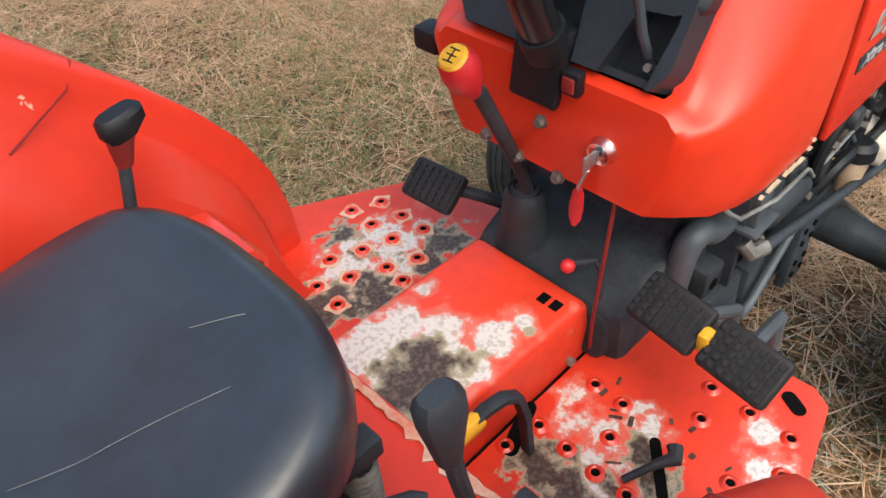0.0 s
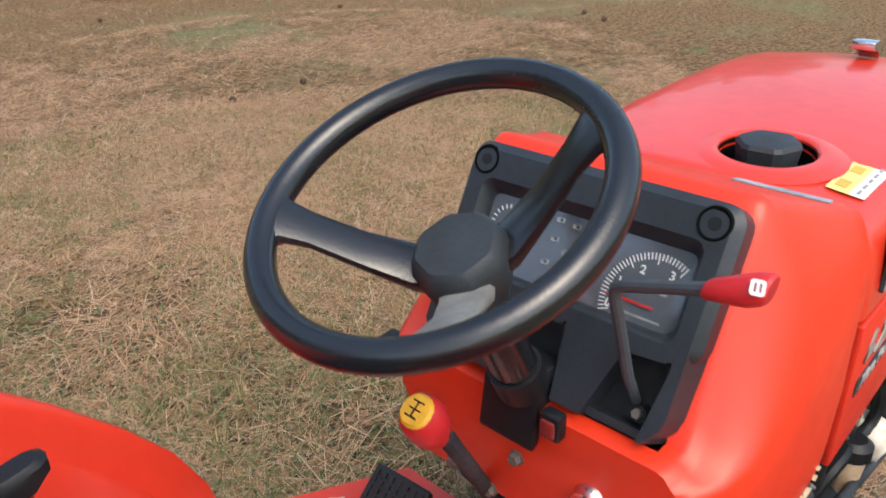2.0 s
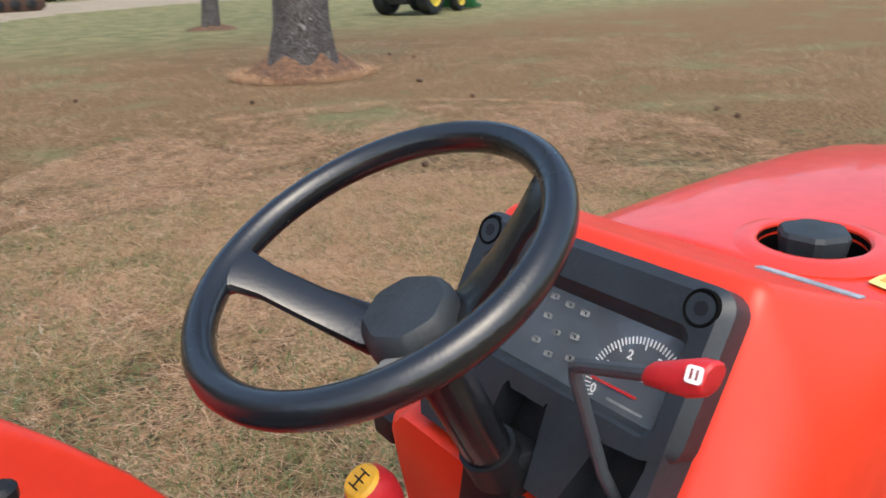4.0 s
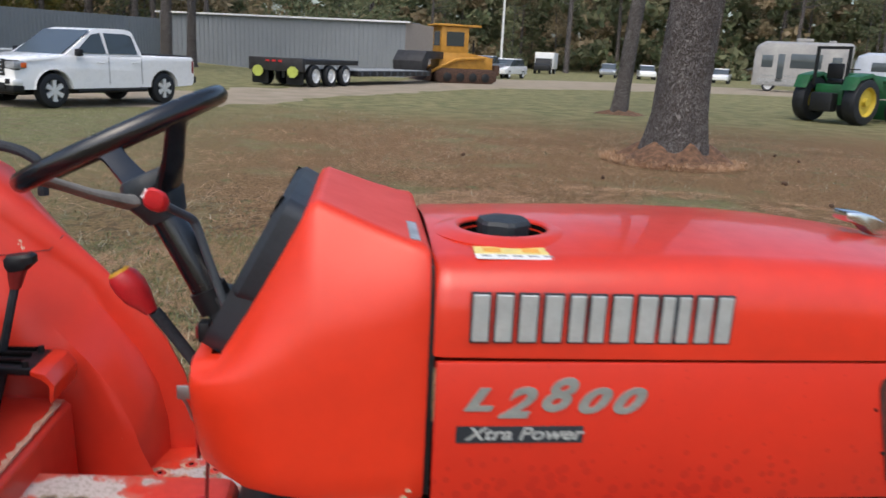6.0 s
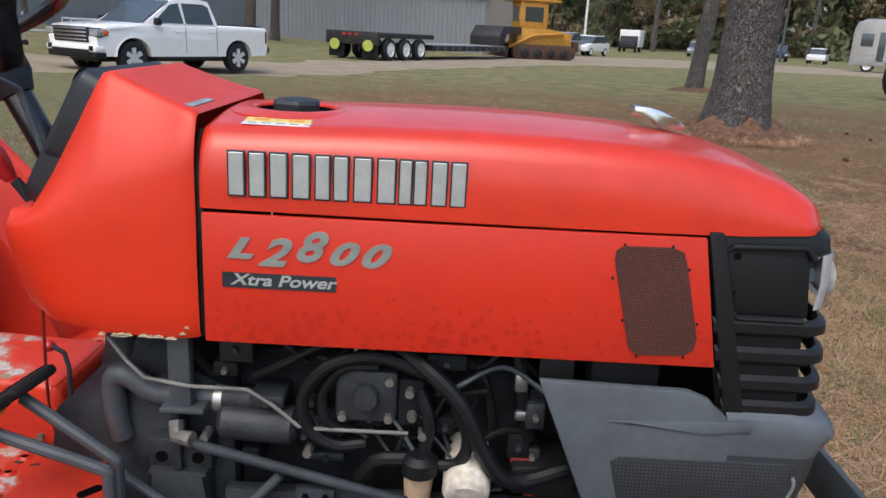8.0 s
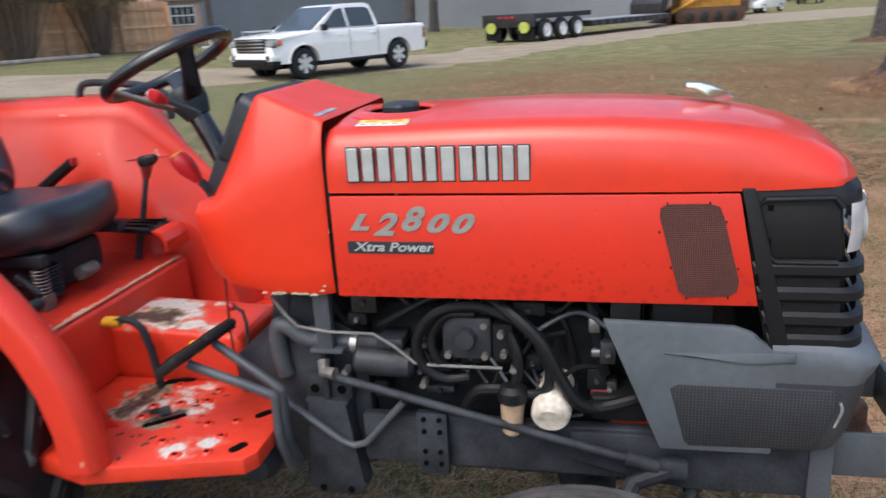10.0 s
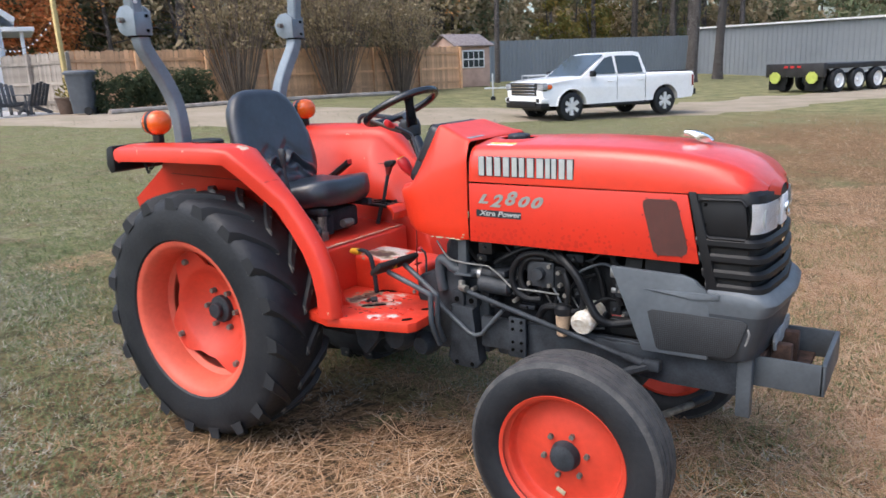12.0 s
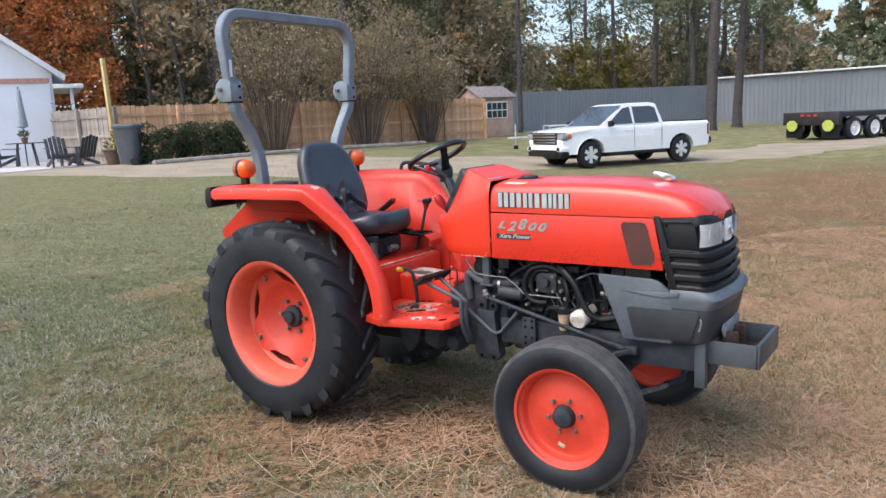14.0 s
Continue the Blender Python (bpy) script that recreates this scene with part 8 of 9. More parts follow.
part("cable", tube(B(), line, 0.008, 5), BLACK_PLASTIC, sl)
for q in line[1:-1]:
    part("bulb", ball(B(), q - Vector((0, 0, 0.05)), 0.035, 1), WHITE, sl)


def shrub(name, label, m, h, w, stems, mat, seed, leaves=60):
    g = random.Random(seed)
    t = thing(name, label, "shrub", m)
    bm, cl = B(), []
    for k in range(stems):
        a, q = g.uniform(0, math.tau), g.uniform(0.25, 1.0)
        b0 = Vector((0.16 * w * q * math.cos(a), 0.16 * w * q * math.sin(a), -0.05))
        top = Vector((w * q * math.cos(a), w * q * math.sin(a), h * g.uniform(0.6, 1.0)))
        mid = b0.lerp(top, 0.5) + Vector((0, 0, 0.12 * h))
        tube(bm, [b0, mid, top], [0.024, 0.015, 0.005], 5)
        for u in (0.55, 0.75, 0.95):
            p = b0.lerp(top, u) + Vector((g.uniform(-0.3, 0.3), g.uniform(-0.3, 0.3), g.uniform(0, 0.3)))
            cl.append((p.x, p.y, p.z, g.uniform(0.25, 0.6)))
            tube(bm, [b0.lerp(top, u - 0.15), p], [0.012, 0.004], 4)
    part("branchwork", bm, TWIG, t)
    lf = new("foliage", leaf_mesh("foliage", cl, leaves, (0.03, 0.075), mat, seed, 0.5))
    lf.parent = t
    return t


shrub("tall_shrub", "tall tangled shrub with many thin stems before the fence", pose(-17.0, 20.2, rise(-17)), 5.6, 2.7, 84, BROADLEAF, 71, 44)
shrub("tall_shrub", "thinning brown shrub with arching stems before the fence", pose(-18.2, 16.4, rise(-18)), 5.4, 2.3, 64, BROADLEAF, 72, 30)
shrub("tall_shrub", "wide twiggy shrub along the fence", pose(-16.4, 23.6, rise(-16)), 4.6, 2.3, 56, BROADLEAF, 73, 38)
g = np.random.default_rng(5)
cl = [(-17.2 - 0.5 * g.random() - 0.25 * t, 10.4 + 4.2 * t, rise(-17.5) + g.uniform(0.15, 1.05), g.uniform(0.2, 0.38)) for t in g.uniform(0, 1, 90)]
HEDGE = blade_material("hedge_leaves", ((0.04, 0.055, 0.03), (0.07, 0.09, 0.045), (0.055, 0.07, 0.035), (0.10, 0.115, 0.06)))
tagged(new("hedge", leaf_mesh("hedge", cl, 150, (0.03, 0.07), HEDGE, 81, 0.45)), "dark green clipped hedge before the fence", "hedge", kind="stuff")
bm = tube(B(), [(-16.7, 10.3, rise(-16.7) + 0.05), (-16.9, 14.8, rise(-16.9) + 0.05), (-16.2, 19.0, rise(-16.2) + 0.05), (-15.4, 22.0, rise(-15.4) + 0.05)], 0.09, 8)
solid("bed_edging", bm, GREY_WOOD, "low timber edging of the planting bed", "edging")

shed = thing("garden_shed", "small pinkish wooden shed with a white window", "shed", pose(-16.9, 29.2, rise(-16.9), 0, 0, 62))
PINK_WOOD = material("pinkish_wood", (0.48, 0.33, 0.27), 0.8, var=0.12, scale=3)
part("wall", prism(B(), [(-1.1, 0), (1.1, 0), (1.1, 1.85), (0, 2.3), (-1.1, 1.85)], "x", -0.9, 0.9, 0.01), PINK_WOOD, shed)
for s in (-1, 1):
    part("roof", prism(B(), [(s * 1.25, 1.80), (0, 2.36), (0, 2.42), (s * 1.27, 1.86)], "x", -1.05, 1.05, 0.004), SHINGLE, shed)
wd = part("window_frame", box(B(), -0.6, 0.6, -1.13, -1.09, 0.85, 1.65, 0.005), WHITE, shed)
for i in range(4):
    for j in range(2):
        part("pane", box(B(), -0.54 + i * 0.28, -0.30 + i * 0.28, -1.14, -1.128, 0.90 + j * 0.37, 1.22 + j * 0.37), GLASS_DARK, wd)

# grey metal wall, long metal building, poles
ROOF_WHITE = material("white_roof_trim", (0.75, 0.76, 0.78), 0.45, var=0.05)
TAN_METAL = material("tan_metal", (0.36, 0.31, 0.27), 0.6, var=0.06)


def metal_wall(parent, a, b, z0, h0, h1, mat):
    ln, m = along(a, b)
    w = assembly("wall", parent)
    w.matrix_basis = m
    n = int(ln / 0.9)
    for k in range(n):
        x0, x1 = k * ln / n, (k + 1) * ln / n
        t0, t1 = h0 + (h1 - h0) * k / n, h0 + (h1 - h0) * (k + 1) / n
        bm = B()
        for i in range(3):
            u0, u1 = x0 + (x1 - x0) * i / 3, x0 + (x1 - x0) * (i + 1) / 3
            prism(bm, [(u0, 0.0), (u0 + 0.22 * (u1 - u0), 0.0), (u0 + 0.3 * (u1 - u0), -0.035), (u0 + 0.92 * (u1 - u0), -0.035), (u1, 0.0), (u1, 0.06), (u0, 0.06)], "z", z0, (t0 + t1) / 2)
        part("panel", bm, mat, w, "", 20)
    return w


wl = thing("metal_fence", "long low grey sheet-metal wall", "metal wall")
metal_wall(wl, (-20.5, 33.5), (-12.9, 54.1), 0.1, 2.85, 3.1, METAL_WALL)
hall = thing("metal_building", "long grey sheet-metal building with a white roof edge", "building")
metal_wall(hall, (-12.9, 54.2), (3.6, 51.1), -0.1, 3.5, 3.55, METAL_WALL)
metal_wall(hall, (3.6, 51.1), (7.2, 60.0), -0.1, 3.55, 3.55, TAN_METAL)
ln, m = along((-12.9, 54.2), (3.6, 51.1))
tr = part("roof_trim", box(B(), -0.2, ln + 0.3, -0.25, 0.1, 3.50, 3.61, 0.01), ROOF_WHITE, hall)
tr.matrix_basis = m
rf = part("roof", prism(B(), [(-0.2, 3.56), (5, 3.72), (10, 3.56)], "x", -0.2, ln + 0.3), METAL_WALL, hall)
rf.matrix_basis = m


def pole(x, y, h, r, mat, label, bare=True):
    t = thing("utility_pole", label, "pole", pose(x, y, rise(x)))
    part("pole", tube(B(), [(0, 0, -0.1), (0.02, 0, h)], [r, r * 0.75], 12), mat, t)
    part("lamp_arm", tube(B(), [(0, 0, h - 1.2), (0.4, 0, h - 0.9), (0.7, 0, h - 0.95)], 0.03, 6, smooth=3), GREY_METAL, t)
    part("lamp_head", ball(B(), (0.75, 0, h - 1.0), 0.14, 2, (1.2, 1, 0.7)), WHITE, t)
    return t


pole(-17.7, 34.2, 11, 0.15, BARK, "grey wooden utility pole beside the wall")
pole(15.6, 83, 12, 0.14, WHITE, "pale light pole beside the dirt lot")
pole(35, 79, 11, 0.14, GREY_METAL, "grey light pole beside the dirt lot")


# ---- vehicles ----
CAR_GLASS = material("car_glass", (0.05, 0.065, 0.075), 0.05, var=0.02, coat=0.5)
ALLOY = material("alloy_rim", (0.72, 0.74, 0.76), 0.3, metal=0.35, var=0.05)


def road_wheel(parent, x, y, r, w, out, spokes=6, rim_mat=None):
    wh = assembly("wheel", parent)
    wh.matrix_basis = pose(x, y, r, 0, 0, 0 if out < 0 else 180)
    part("tyre", lathe(B(), [(r * 0.62, -w / 2), (r * 0.80, -w / 2 - 0.005), (r * 0.95, -w / 2 + 0.02), (r, -w / 4), (r, w / 4), (r * 0.95, w / 2 - 0.02), (r * 0.62, w / 2)], 28), TYRE, wh)
    part("rim", lathe(B(), [(r * 0.64, -w / 2 - 0.002), (r * 0.60, -w / 2 + 0.01), (r * 0.56, -w / 4), (r * 0.1, -w / 4), (0, -w / 4)], 28), DARK_METAL if spokes else (rim_mat or ALLOY), wh)
    for k in range(spokes):
        bm = prism(B(), [(-0.035, 0.03), (0.035, 0.03), (0.055, r * 0.62), (-0.055, r * 0.62)], "y", -w / 2 + 0.005, -w / 4)
        bmesh.ops.transform(bm, matrix=Matrix.Rotation(math.tau * k / spokes, 4, "Y"), verts=bm.verts)
        part("spoke", bm, rim_mat or ALLOY, wh)
    part("hub", lathe(B(), [(0, -w / 2 - 0.002), (r * 0.16, -w / 2), (r * 0.18, -w / 4), (0, -w / 4)], 16), rim_mat or ALLOY, wh)
    return wh


TRUCK_LAMP = material("smoky_headlamp", (0.34, 0.36, 0.38), 0.12, var=0.3, scale=14, coat=0.6)


def pickup(m, paint, label, group=""):
    """Crew-cab pickup; x forward, origin under the middle of the wheelbase, wheelbase 3.26 m."""
    t = thing("pickup_truck", label, "truck", m, group)
    W = 0.93

    def slab(pts, y0, y1, mat, name, bevel=0.02, label_=""):
        return part(name, prism(B(), pts, "y", y0, y1, bevel), mat, t, label_)
    arch = lambda cx: [(cx + 0.47 * math.cos(radians(180 - a)), 0.42 + 0.42 * math.sin(radians(180 - a))) for a in range(0, 181, 20)]
    low = [(-2.68, 0.55), (-2.62, 0.45)] + arch(-1.63) + arch(1.63) + [(2.40, 0.42), (2.52, 0.50)]
    up = [(2.57, 0.78), (2.55, 0.98), (2.46, 1.06), (2.20, 1.10), (1.40, 1.16), (1.28, 1.17), (-0.95, 1.17), (-1.0, 1.19), (-2.66, 1.17), (-2.70, 1.12)]
    bm = B()
    rings = []
    for y, drop in ((-W, 0.075), (-W + 0.025, 0.03), (-W + 0.09, 0.0), (W - 0.09, 0.0), (W - 0.025, 0.03), (W, 0.075)):
        rings.append([(x - (0.35 * drop if x > 2.3 else 0.0), y * (0.94 if x > 2.35 else 1.0), z - (drop if z > 1.0 else 0.0)) for x, z in low + up])
    loft(bm, rings)
    part("body", bm, paint, t, "", 30)
    for s in (-1, 1):
        for cx in (-1.63, 1.63):
            part("arch_liner", prism(B(), arch(cx) + [(cx + 0.4, 0.35), (cx - 0.4, 0.35)], "y", s * 0.30, s * 0.62), DARK_HOLE, t)
    cab = [(1.38, 1.10), (1.28, 1.12), (0.42, 1.72), (0.2, 1.77), (-0.55, 1.78), (-0.82, 1.74), (-0.98, 1.14)]
    bm = loft(B(), [[(x * k + 0.0, y, z if z < 1.2 else z * (1 - 0.0)) for x, z in cab] for y, k in ((-W + 0.03, 1.0), (W - 0.03, 1.0))])
    for v in bm.verts:
        if v.co.z > 1.3:
            v.co.y *= 0.80
    bmesh.ops.bevel(bm, geom=bm.edges[:], offset=0.03, segments=2, affect="EDGES")
    part("cab", bm, paint, t)
    bm = prism(B(), [(1.24, 1.14), (0.46, 1.685), (0.44, 1.70), (1.27, 1.15)], "y", -0.74, 0.74)
    bmesh.ops.translate(bm, vec=(0.025, 0, 0.02), verts=bm.verts)
    part("windscreen", bm, CAR_GLASS, t)
    for s in (-1, 1):
        for pts in ([(1.02, 1.21), (0.46, 1.62), (0.20, 1.67), (0.16, 1.20)], [(0.08, 1.20), (0.10, 1.67), (-0.55, 1.67), (-0.72, 1.62), (-0.80, 1.20)]):
            bm = prism(B(), pts, "y", -0.004, 0.004)
            for v in bm.verts:
                v.co.y = s * (0.905 - (v.co.z - 1.12) * 0.28 + 0.012) + v.co.y
            part("side_window", bm, CAR_GLASS, t)
        part("mirror", box(B(), 0.95, 1.08, s * 0.95 - 0.02, s * 0.95 + s * 0.14, 1.14, 1.30, 0.03), BLACK_PLASTIC if s < 0 else BLACK_PLASTIC, t)
        part("headlamp", box(B(), 2.30, 2.578, s * 0.64, s * 0.928, 0.85, 1.01, 0.03), TRUCK_LAMP, t)
        part("indicator", box(B(), 2.28, 2.42, s * 0.89, s * 0.937, 0.87, 0.98, 0.02), AMBER, t)
        part("tail_lamp", box(B(), -2.69, -2.60, s * 0.80, s * 0.935, 0.75, 1.08, 0.02), DARK_RED, t)
        part("fog_lamp", lathe(B(), [(0, 0.0), (0.06, 0.0), (0.07, -0.03), (0, -0.03)], 14, "x", (2.55, s * 0.72, 0.58)), BLACK_PLASTIC, t)
        part("sill_step", box(B(), -1.0, 1.05, s * 0.86, s * 0.98, 0.34, 0.40, 0.015), BLACK_PLASTIC, t)
        for x in (0.12, -0.88):
            part("door_seam", box(B(), x - 0.006, x + 0.006, s * 0.926, s * 0.9325, 0.5, 1.13), BLACK_METAL, t)
        for x in (0.35, -0.68):
            part("door_handle", box(B(), x - 0.10, x + 0.10, s * 0.93, s * 0.955, 0.985, 1.02, 0.01), paint, t)
        road_wheel(t, 1.63, s * 0.80, 0.385, 0.25, s)
        road_wheel(t, -1.63, s * 0.80, 0.385, 0.25, s)
    gr = part("front_grille", box(B(), 2.48, 2.585, -0.62, 0.62, 0.70, 1.04, 0.03), BLACK_METAL, t, "chrome-barred grille")
    for z in (0.76, 0.84, 0.92, 1.00):
        part("bar", box(B(), 2.572, 2.602, -0.57, 0.57, z - 0.016, z + 0.016, 0.006), CHROME, gr)
    for s in (-1, 1):
        part("lamp_surround", box(B(), 2.40, 2.566, s * 0.60, s * 0.90, 0.82, 1.03, 0.03), BLACK_METAL, t)
        part("arch_trim", tube(B(), [(1.63 + 0.485 * math.cos(radians(a)), s * 0.925, 0.42 + 0.435 * math.sin(radians(a))) for a in range(0, 181, 15)], 0.022, 6), paint, t)
    part("bumper", box(B(), 2.35, 2.62, -0.90, 0.90, 0.50, 0.65, 0.05), paint, t)
    part("lower_grille", box(B(), 2.56, 2.635, -0.66, 0.66, 0.42, 0.56, 0.02), BLACK_PLASTIC, t)
    for s in (-1, 1):
        part("fog_recess", box(B(), 2.58, 2.628, s * 0.66, s * 0.82, 0.53, 0.64, 0.02), BLACK_PLASTIC, t)
    part("air_dam", box(B(), 2.30, 2.60, -0.88, 0.88, 0.36, 0.53, 0.04), BLACK_PLASTIC, t)
    part("rear_bumper", box(B(), -2.85, -2.66, -0.88, 0.88, 0.50, 0.68, 0.04), BLACK_PLASTIC, t)
    part("bed_well", box(B(), -2.60, -1.05, -0.80, 0.80, 1.1, 1.21, 0.01), BLACK_PLASTIC, t)
    part("chassis", box(B(), -2.4, 2.3, -0.5, 0.5, 0.28, 0.46, 0.02), BLACK_METAL, t)
    return t


d = Vector((-1.64, -2.82, 0)).normalized()
side = Vector((d.y, -d.x, 0))
mid = Vector((-4.59, 17.06, 0)) - Vector((-d.y, d.x, 0)) * 0.0
# the near side of the truck carries the two wheels that face the tractor
left = Vector((-d.y, d.x, 0))
centre = mid - left * 0.90
pickup(Matrix.Translation((centre.x, centre.y, rise(-4.6) + 0.03)) @ Matrix.Rotation(math.atan2(d.y, d.x), 4, "Z") @ Matrix.Scale(0.95, 4), CAR_WHITE, "white crew-cab pickup truck parked on the dirt track")

# small utility trailer frame in front of the pickup
ut = thing("utility_trailer", "light galvanised utility trailer with a tongue jack", "trailer", pose(-10.1, 21.5, rise(-10.1), 0, 0, 35))
GALV = material("galvanised", (0.55, 0.57, 0.58), 0.4, metal=0.6, var=0.15, scale=12)
part("deck", box(B(), 0.4, 3.4, -0.75, 0.75, 0.42, 0.47, 0.01), GALV, ut)
for y in (-0.75, 0.75):
    part("side_rail", box(B(), 0.4, 3.4, y - 0.02, y + 0.02, 0.80, 0.84, 0.005), GALV, ut)
    for x in (0.42, 1.9, 3.38):
        part("upright", box(B(), x - 0.02, x + 0.02, y - 0.02, y + 0.02, 0.45, 0.82), GALV, ut)
    road_wheel(ut, 2.2, y * 1.12, 0.30, 0.16, y)
part("tongue", box(B(), -1.0, 0.5, -0.04, 0.04, 0.42, 0.48, 0.005), GALV, ut)
part("jack", rod(B(), (-0.7, 0.08, 0.12), (-0.7, 0.08, 0.95), 0.03), GALV, ut)
part("jack_wheel", lathe(B(), [(0, 0.05), (0.09, 0.05), (0.09, 0.11), (0, 0.11)], 14, "y", (-0.7, 0, 0.09)), BLACK_PLASTIC, ut)
solid("spare_tyre", lathe(B(), [(0.17, -0.10), (0.30, -0.11), (0.36, -0.08), (0.37, 0), (0.36, 0.08), (0.30, 0.11), (0.17, 0.10)], 28, "y", closed=True), TYRE, "black tyre standing behind the utility trailer", "tyre", pose(-9.7, 23.2, rise(-9.7) + 0.37, 0, 0, 30))

# low-loader trailer
DECK_BLACK = material("black_trailer_paint", (0.02, 0.02, 0.022), 0.5, var=0.3, scale=3)
u = Vector((0.485, 0.874, 0)).normalized()
lb = thing("lowboy_trailer", "black low-loader trailer with white wheels", "trailer", Matrix.Translation((-1.0, 31.6, 0.0)) @ Matrix.Rotation(math.atan2(u.y, u.x), 4, "Z"))
part("rear_deck", box(B(), -0.95, 3.6, 0.05, 2.6, 0.92, 1.12, 0.02), DECK_BLACK, lb)
part("rear_beam", box(B(), -1.0, -0.8, 0.0, 2.65, 0.62, 1.15, 0.02), DECK_BLACK, lb)
part("low_deck", box(B(), 3.6, 11.5, 0.0, 2.6, 0.42, 0.66, 0.02), DECK_BLACK, lb)
part("deck_top", box(B(), 3.7, 11.4, 0.1, 2.5, 0.66, 0.69), FADED_GREY, lb)
for k in range(11):
    part("deck_rib", box(B(), 3.8 + k * 0.72, 3.9 + k * 0.72, -0.05, 0.02, 0.42, 0.66), GREY_METAL, lb)
part("gooseneck", prism(B(), [(11.3, 0.45), (11.7, 0.45), (12.1, 1.35), (14.6, 1.35), (14.6, 1.75), (11.8, 1.75), (11.2, 1.2)], "y", 0.4, 2.2, 0.03), DECK_BLACK, lb)
for k in range(3):
    for y, o in ((0.14, -1), (2.5, 1)):
        wh = road_wheel(lb, 0.0 + k * 1.22, y, 0.46, 0.27, o, 0, WHITE)
for y in (0.05, 1.75):
    part("mud_flap", box(B(), -0.9, -0.87, y, y + 0.8, 0.10, 0.80), BLACK_PLASTIC, lb)
    part("marker_board", prism(B(), [(y + 0.15, 0.52), (y + 0.3, 0.38), (y + 0.5, 0.38), (y + 0.65, 0.52), (y + 0.65, 0.68), (y + 0.5, 0.82), (y + 0.3, 0.82), (y + 0.15, 0.68)], "x", -1.07, -1.03), material("reflective_yellow", (0.42, 0.48, 0.10), 0.5), lb, "yellow-green marker board")
for y in (1.0, 1.3, 1.6):
    part("tail_lamp", box(B(), -1.03, -0.99, y, y + 0.16, 0.98, 1.06), RED_PLASTIC, lb)

# yellow tracked loader beyond it
dz = thing("yellow_loader", "yellow crawler loader with a square cab", "loader", pose(6.6, 45.2, 0, 0, 0, 15))
part("body", prism(B(), [(-1.6, 0.7), (1.8, 0.7), (1.8, 1.5), (0.2, 1.75), (-1.6, 1.75)], "y", -0.75, 0.75, 0.05), YELLOW_PAINT, dz)
part("cab", box(B(), -1.5, 0.2, -0.75, 0.75, 1.7, 3.2, 0.05), YELLOW_PAINT, dz)
for y in (-0.77, 0.765):
    part("window", box(B(), -1.2, -0.1, y - 0.01, y + 0.015, 2.1, 2.9), GLASS_DARK, dz)
part("window", box(B(), -1.515, -1.49, -0.5, 0.5, 2.1, 2.9), GLASS_DARK, dz)
part("roof", box(B(), -1.8, 0.9, -0.9, 0.9, 3.2, 3.32, 0.03), YELLOW_PAINT, dz)
for y in (-0.95, 0.95):
    bm = prism(B(), [(-1.9, 0.15), (-1.6, 0.0), (1.6, 0.0), (1.95, 0.2), (1.95, 0.65), (1.6, 0.85), (-1.6, 0.85), (-1.95, 0.6)], "y", y - 0.17, y + 0.17, 0.06)
    part("track", bm, RUST, dz)
for x in (-1.2, -0.4, 0.4, 1.2):
    for y in (-1.16, 1.16):
        part("track_roller", lathe(B(), [(0, -0.03), (0.2, -0.03), (0.26, 0.0), (0.2, 0.03), (0, 0.03)], 14, "y", (x, y, 0.36)), BLACK_METAL, dz)
part("ripper", box(B(), 2.0, 2.4, -0.5, 0.5, 0.5, 1.1, 0.05), RUST, dz)
for y in (-0.9, 0.9):
    part("lift_arm", tube(B(), [(1.2, y, 1.5), (-0.6, y, 1.35), (-2.2, y, 0.6)], 0.09, 6), YELLOW_PAINT, dz)
part("exhaust", rod(B(), (0.9, 0.2, 1.6), (0.9, 0.2, 2.5), 0.06), BLACK_METAL, dz)
part("bucket", prism(B(), [(-2.9, 0.12), (-2.2, 0.08), (-2.15, 0.75), (-2.3, 0.8), (-2.4, 0.3)], "y", -1.1, 1.1, 0.03), RUST, dz)

# green tractor with a loader bucket
gt = thing("green_tractor", "green farm tractor with yellow wheels and a loader bucket", "tractor", pose(16.25, 22.4, 0, 0, 0, 26) @ Matrix.Scale(1.06, 4))
YEL = material("yellow_rim_paint", (0.50, 0.38, 0.04), 0.45, var=0.1)
for x, r, w, y in ((-0.3, 0.68, 0.42, 0.80), (1.75, 0.46, 0.30, 0.78)):
    for s in (-1, 1):
        road_wheel(gt, x, s * y, r, w, s, 0, YEL)
part("bonnet", prism(B(), [(0.55, 0.75), (2.3, 0.75), (2.35, 1.25), (2.1, 1.40), (0.55, 1.50)], "y", -0.35, 0.35, 0.06), GREEN_PAINT, gt)
part("rear_body", box(B(), -0.7, 0.6, -0.45, 0.45, 0.55, 1.15, 0.05), GREEN_PAINT, gt)
for s in (-1, 1):
    part("fender", prism(B(), [(-1.0, 1.0), (-0.85, 1.38), (-0.2, 1.5), (0.35, 1.35), (0.5, 0.95), (0.3, 1.0), (-0.2, 1.40), (-0.8, 1.28)], "y", s * 0.55, s * 0.98, 0.01), GREEN_PAINT, gt)
    part("loader_arm", tube(B(), [(0.9, s * 0.5, 1.35), (2.2, s * 0.5, 1.15), (2.75, s * 0.5, 0.4)], 0.06, 8), GREEN_PAINT, gt)
    part("roll_post", box(B(), -0.75, -0.68, s * 0.5 - 0.04, s * 0.5 + 0.04, 1.1, 2.2), BLACK_METAL, gt)
part("roll_top", box(B(), -0.75, -0.68, -0.54, 0.54, 2.15, 2.23), BLACK_METAL, gt)
part("seat", box(B(), -0.5, 0.0, -0.25, 0.25, 1.15, 1.30, 0.05), BLACK_PLASTIC, gt)
part("seat_back", box(B(), -0.55, -0.45, -0.25, 0.25, 1.3, 1.75, 0.04), BLACK_PLASTIC, gt)
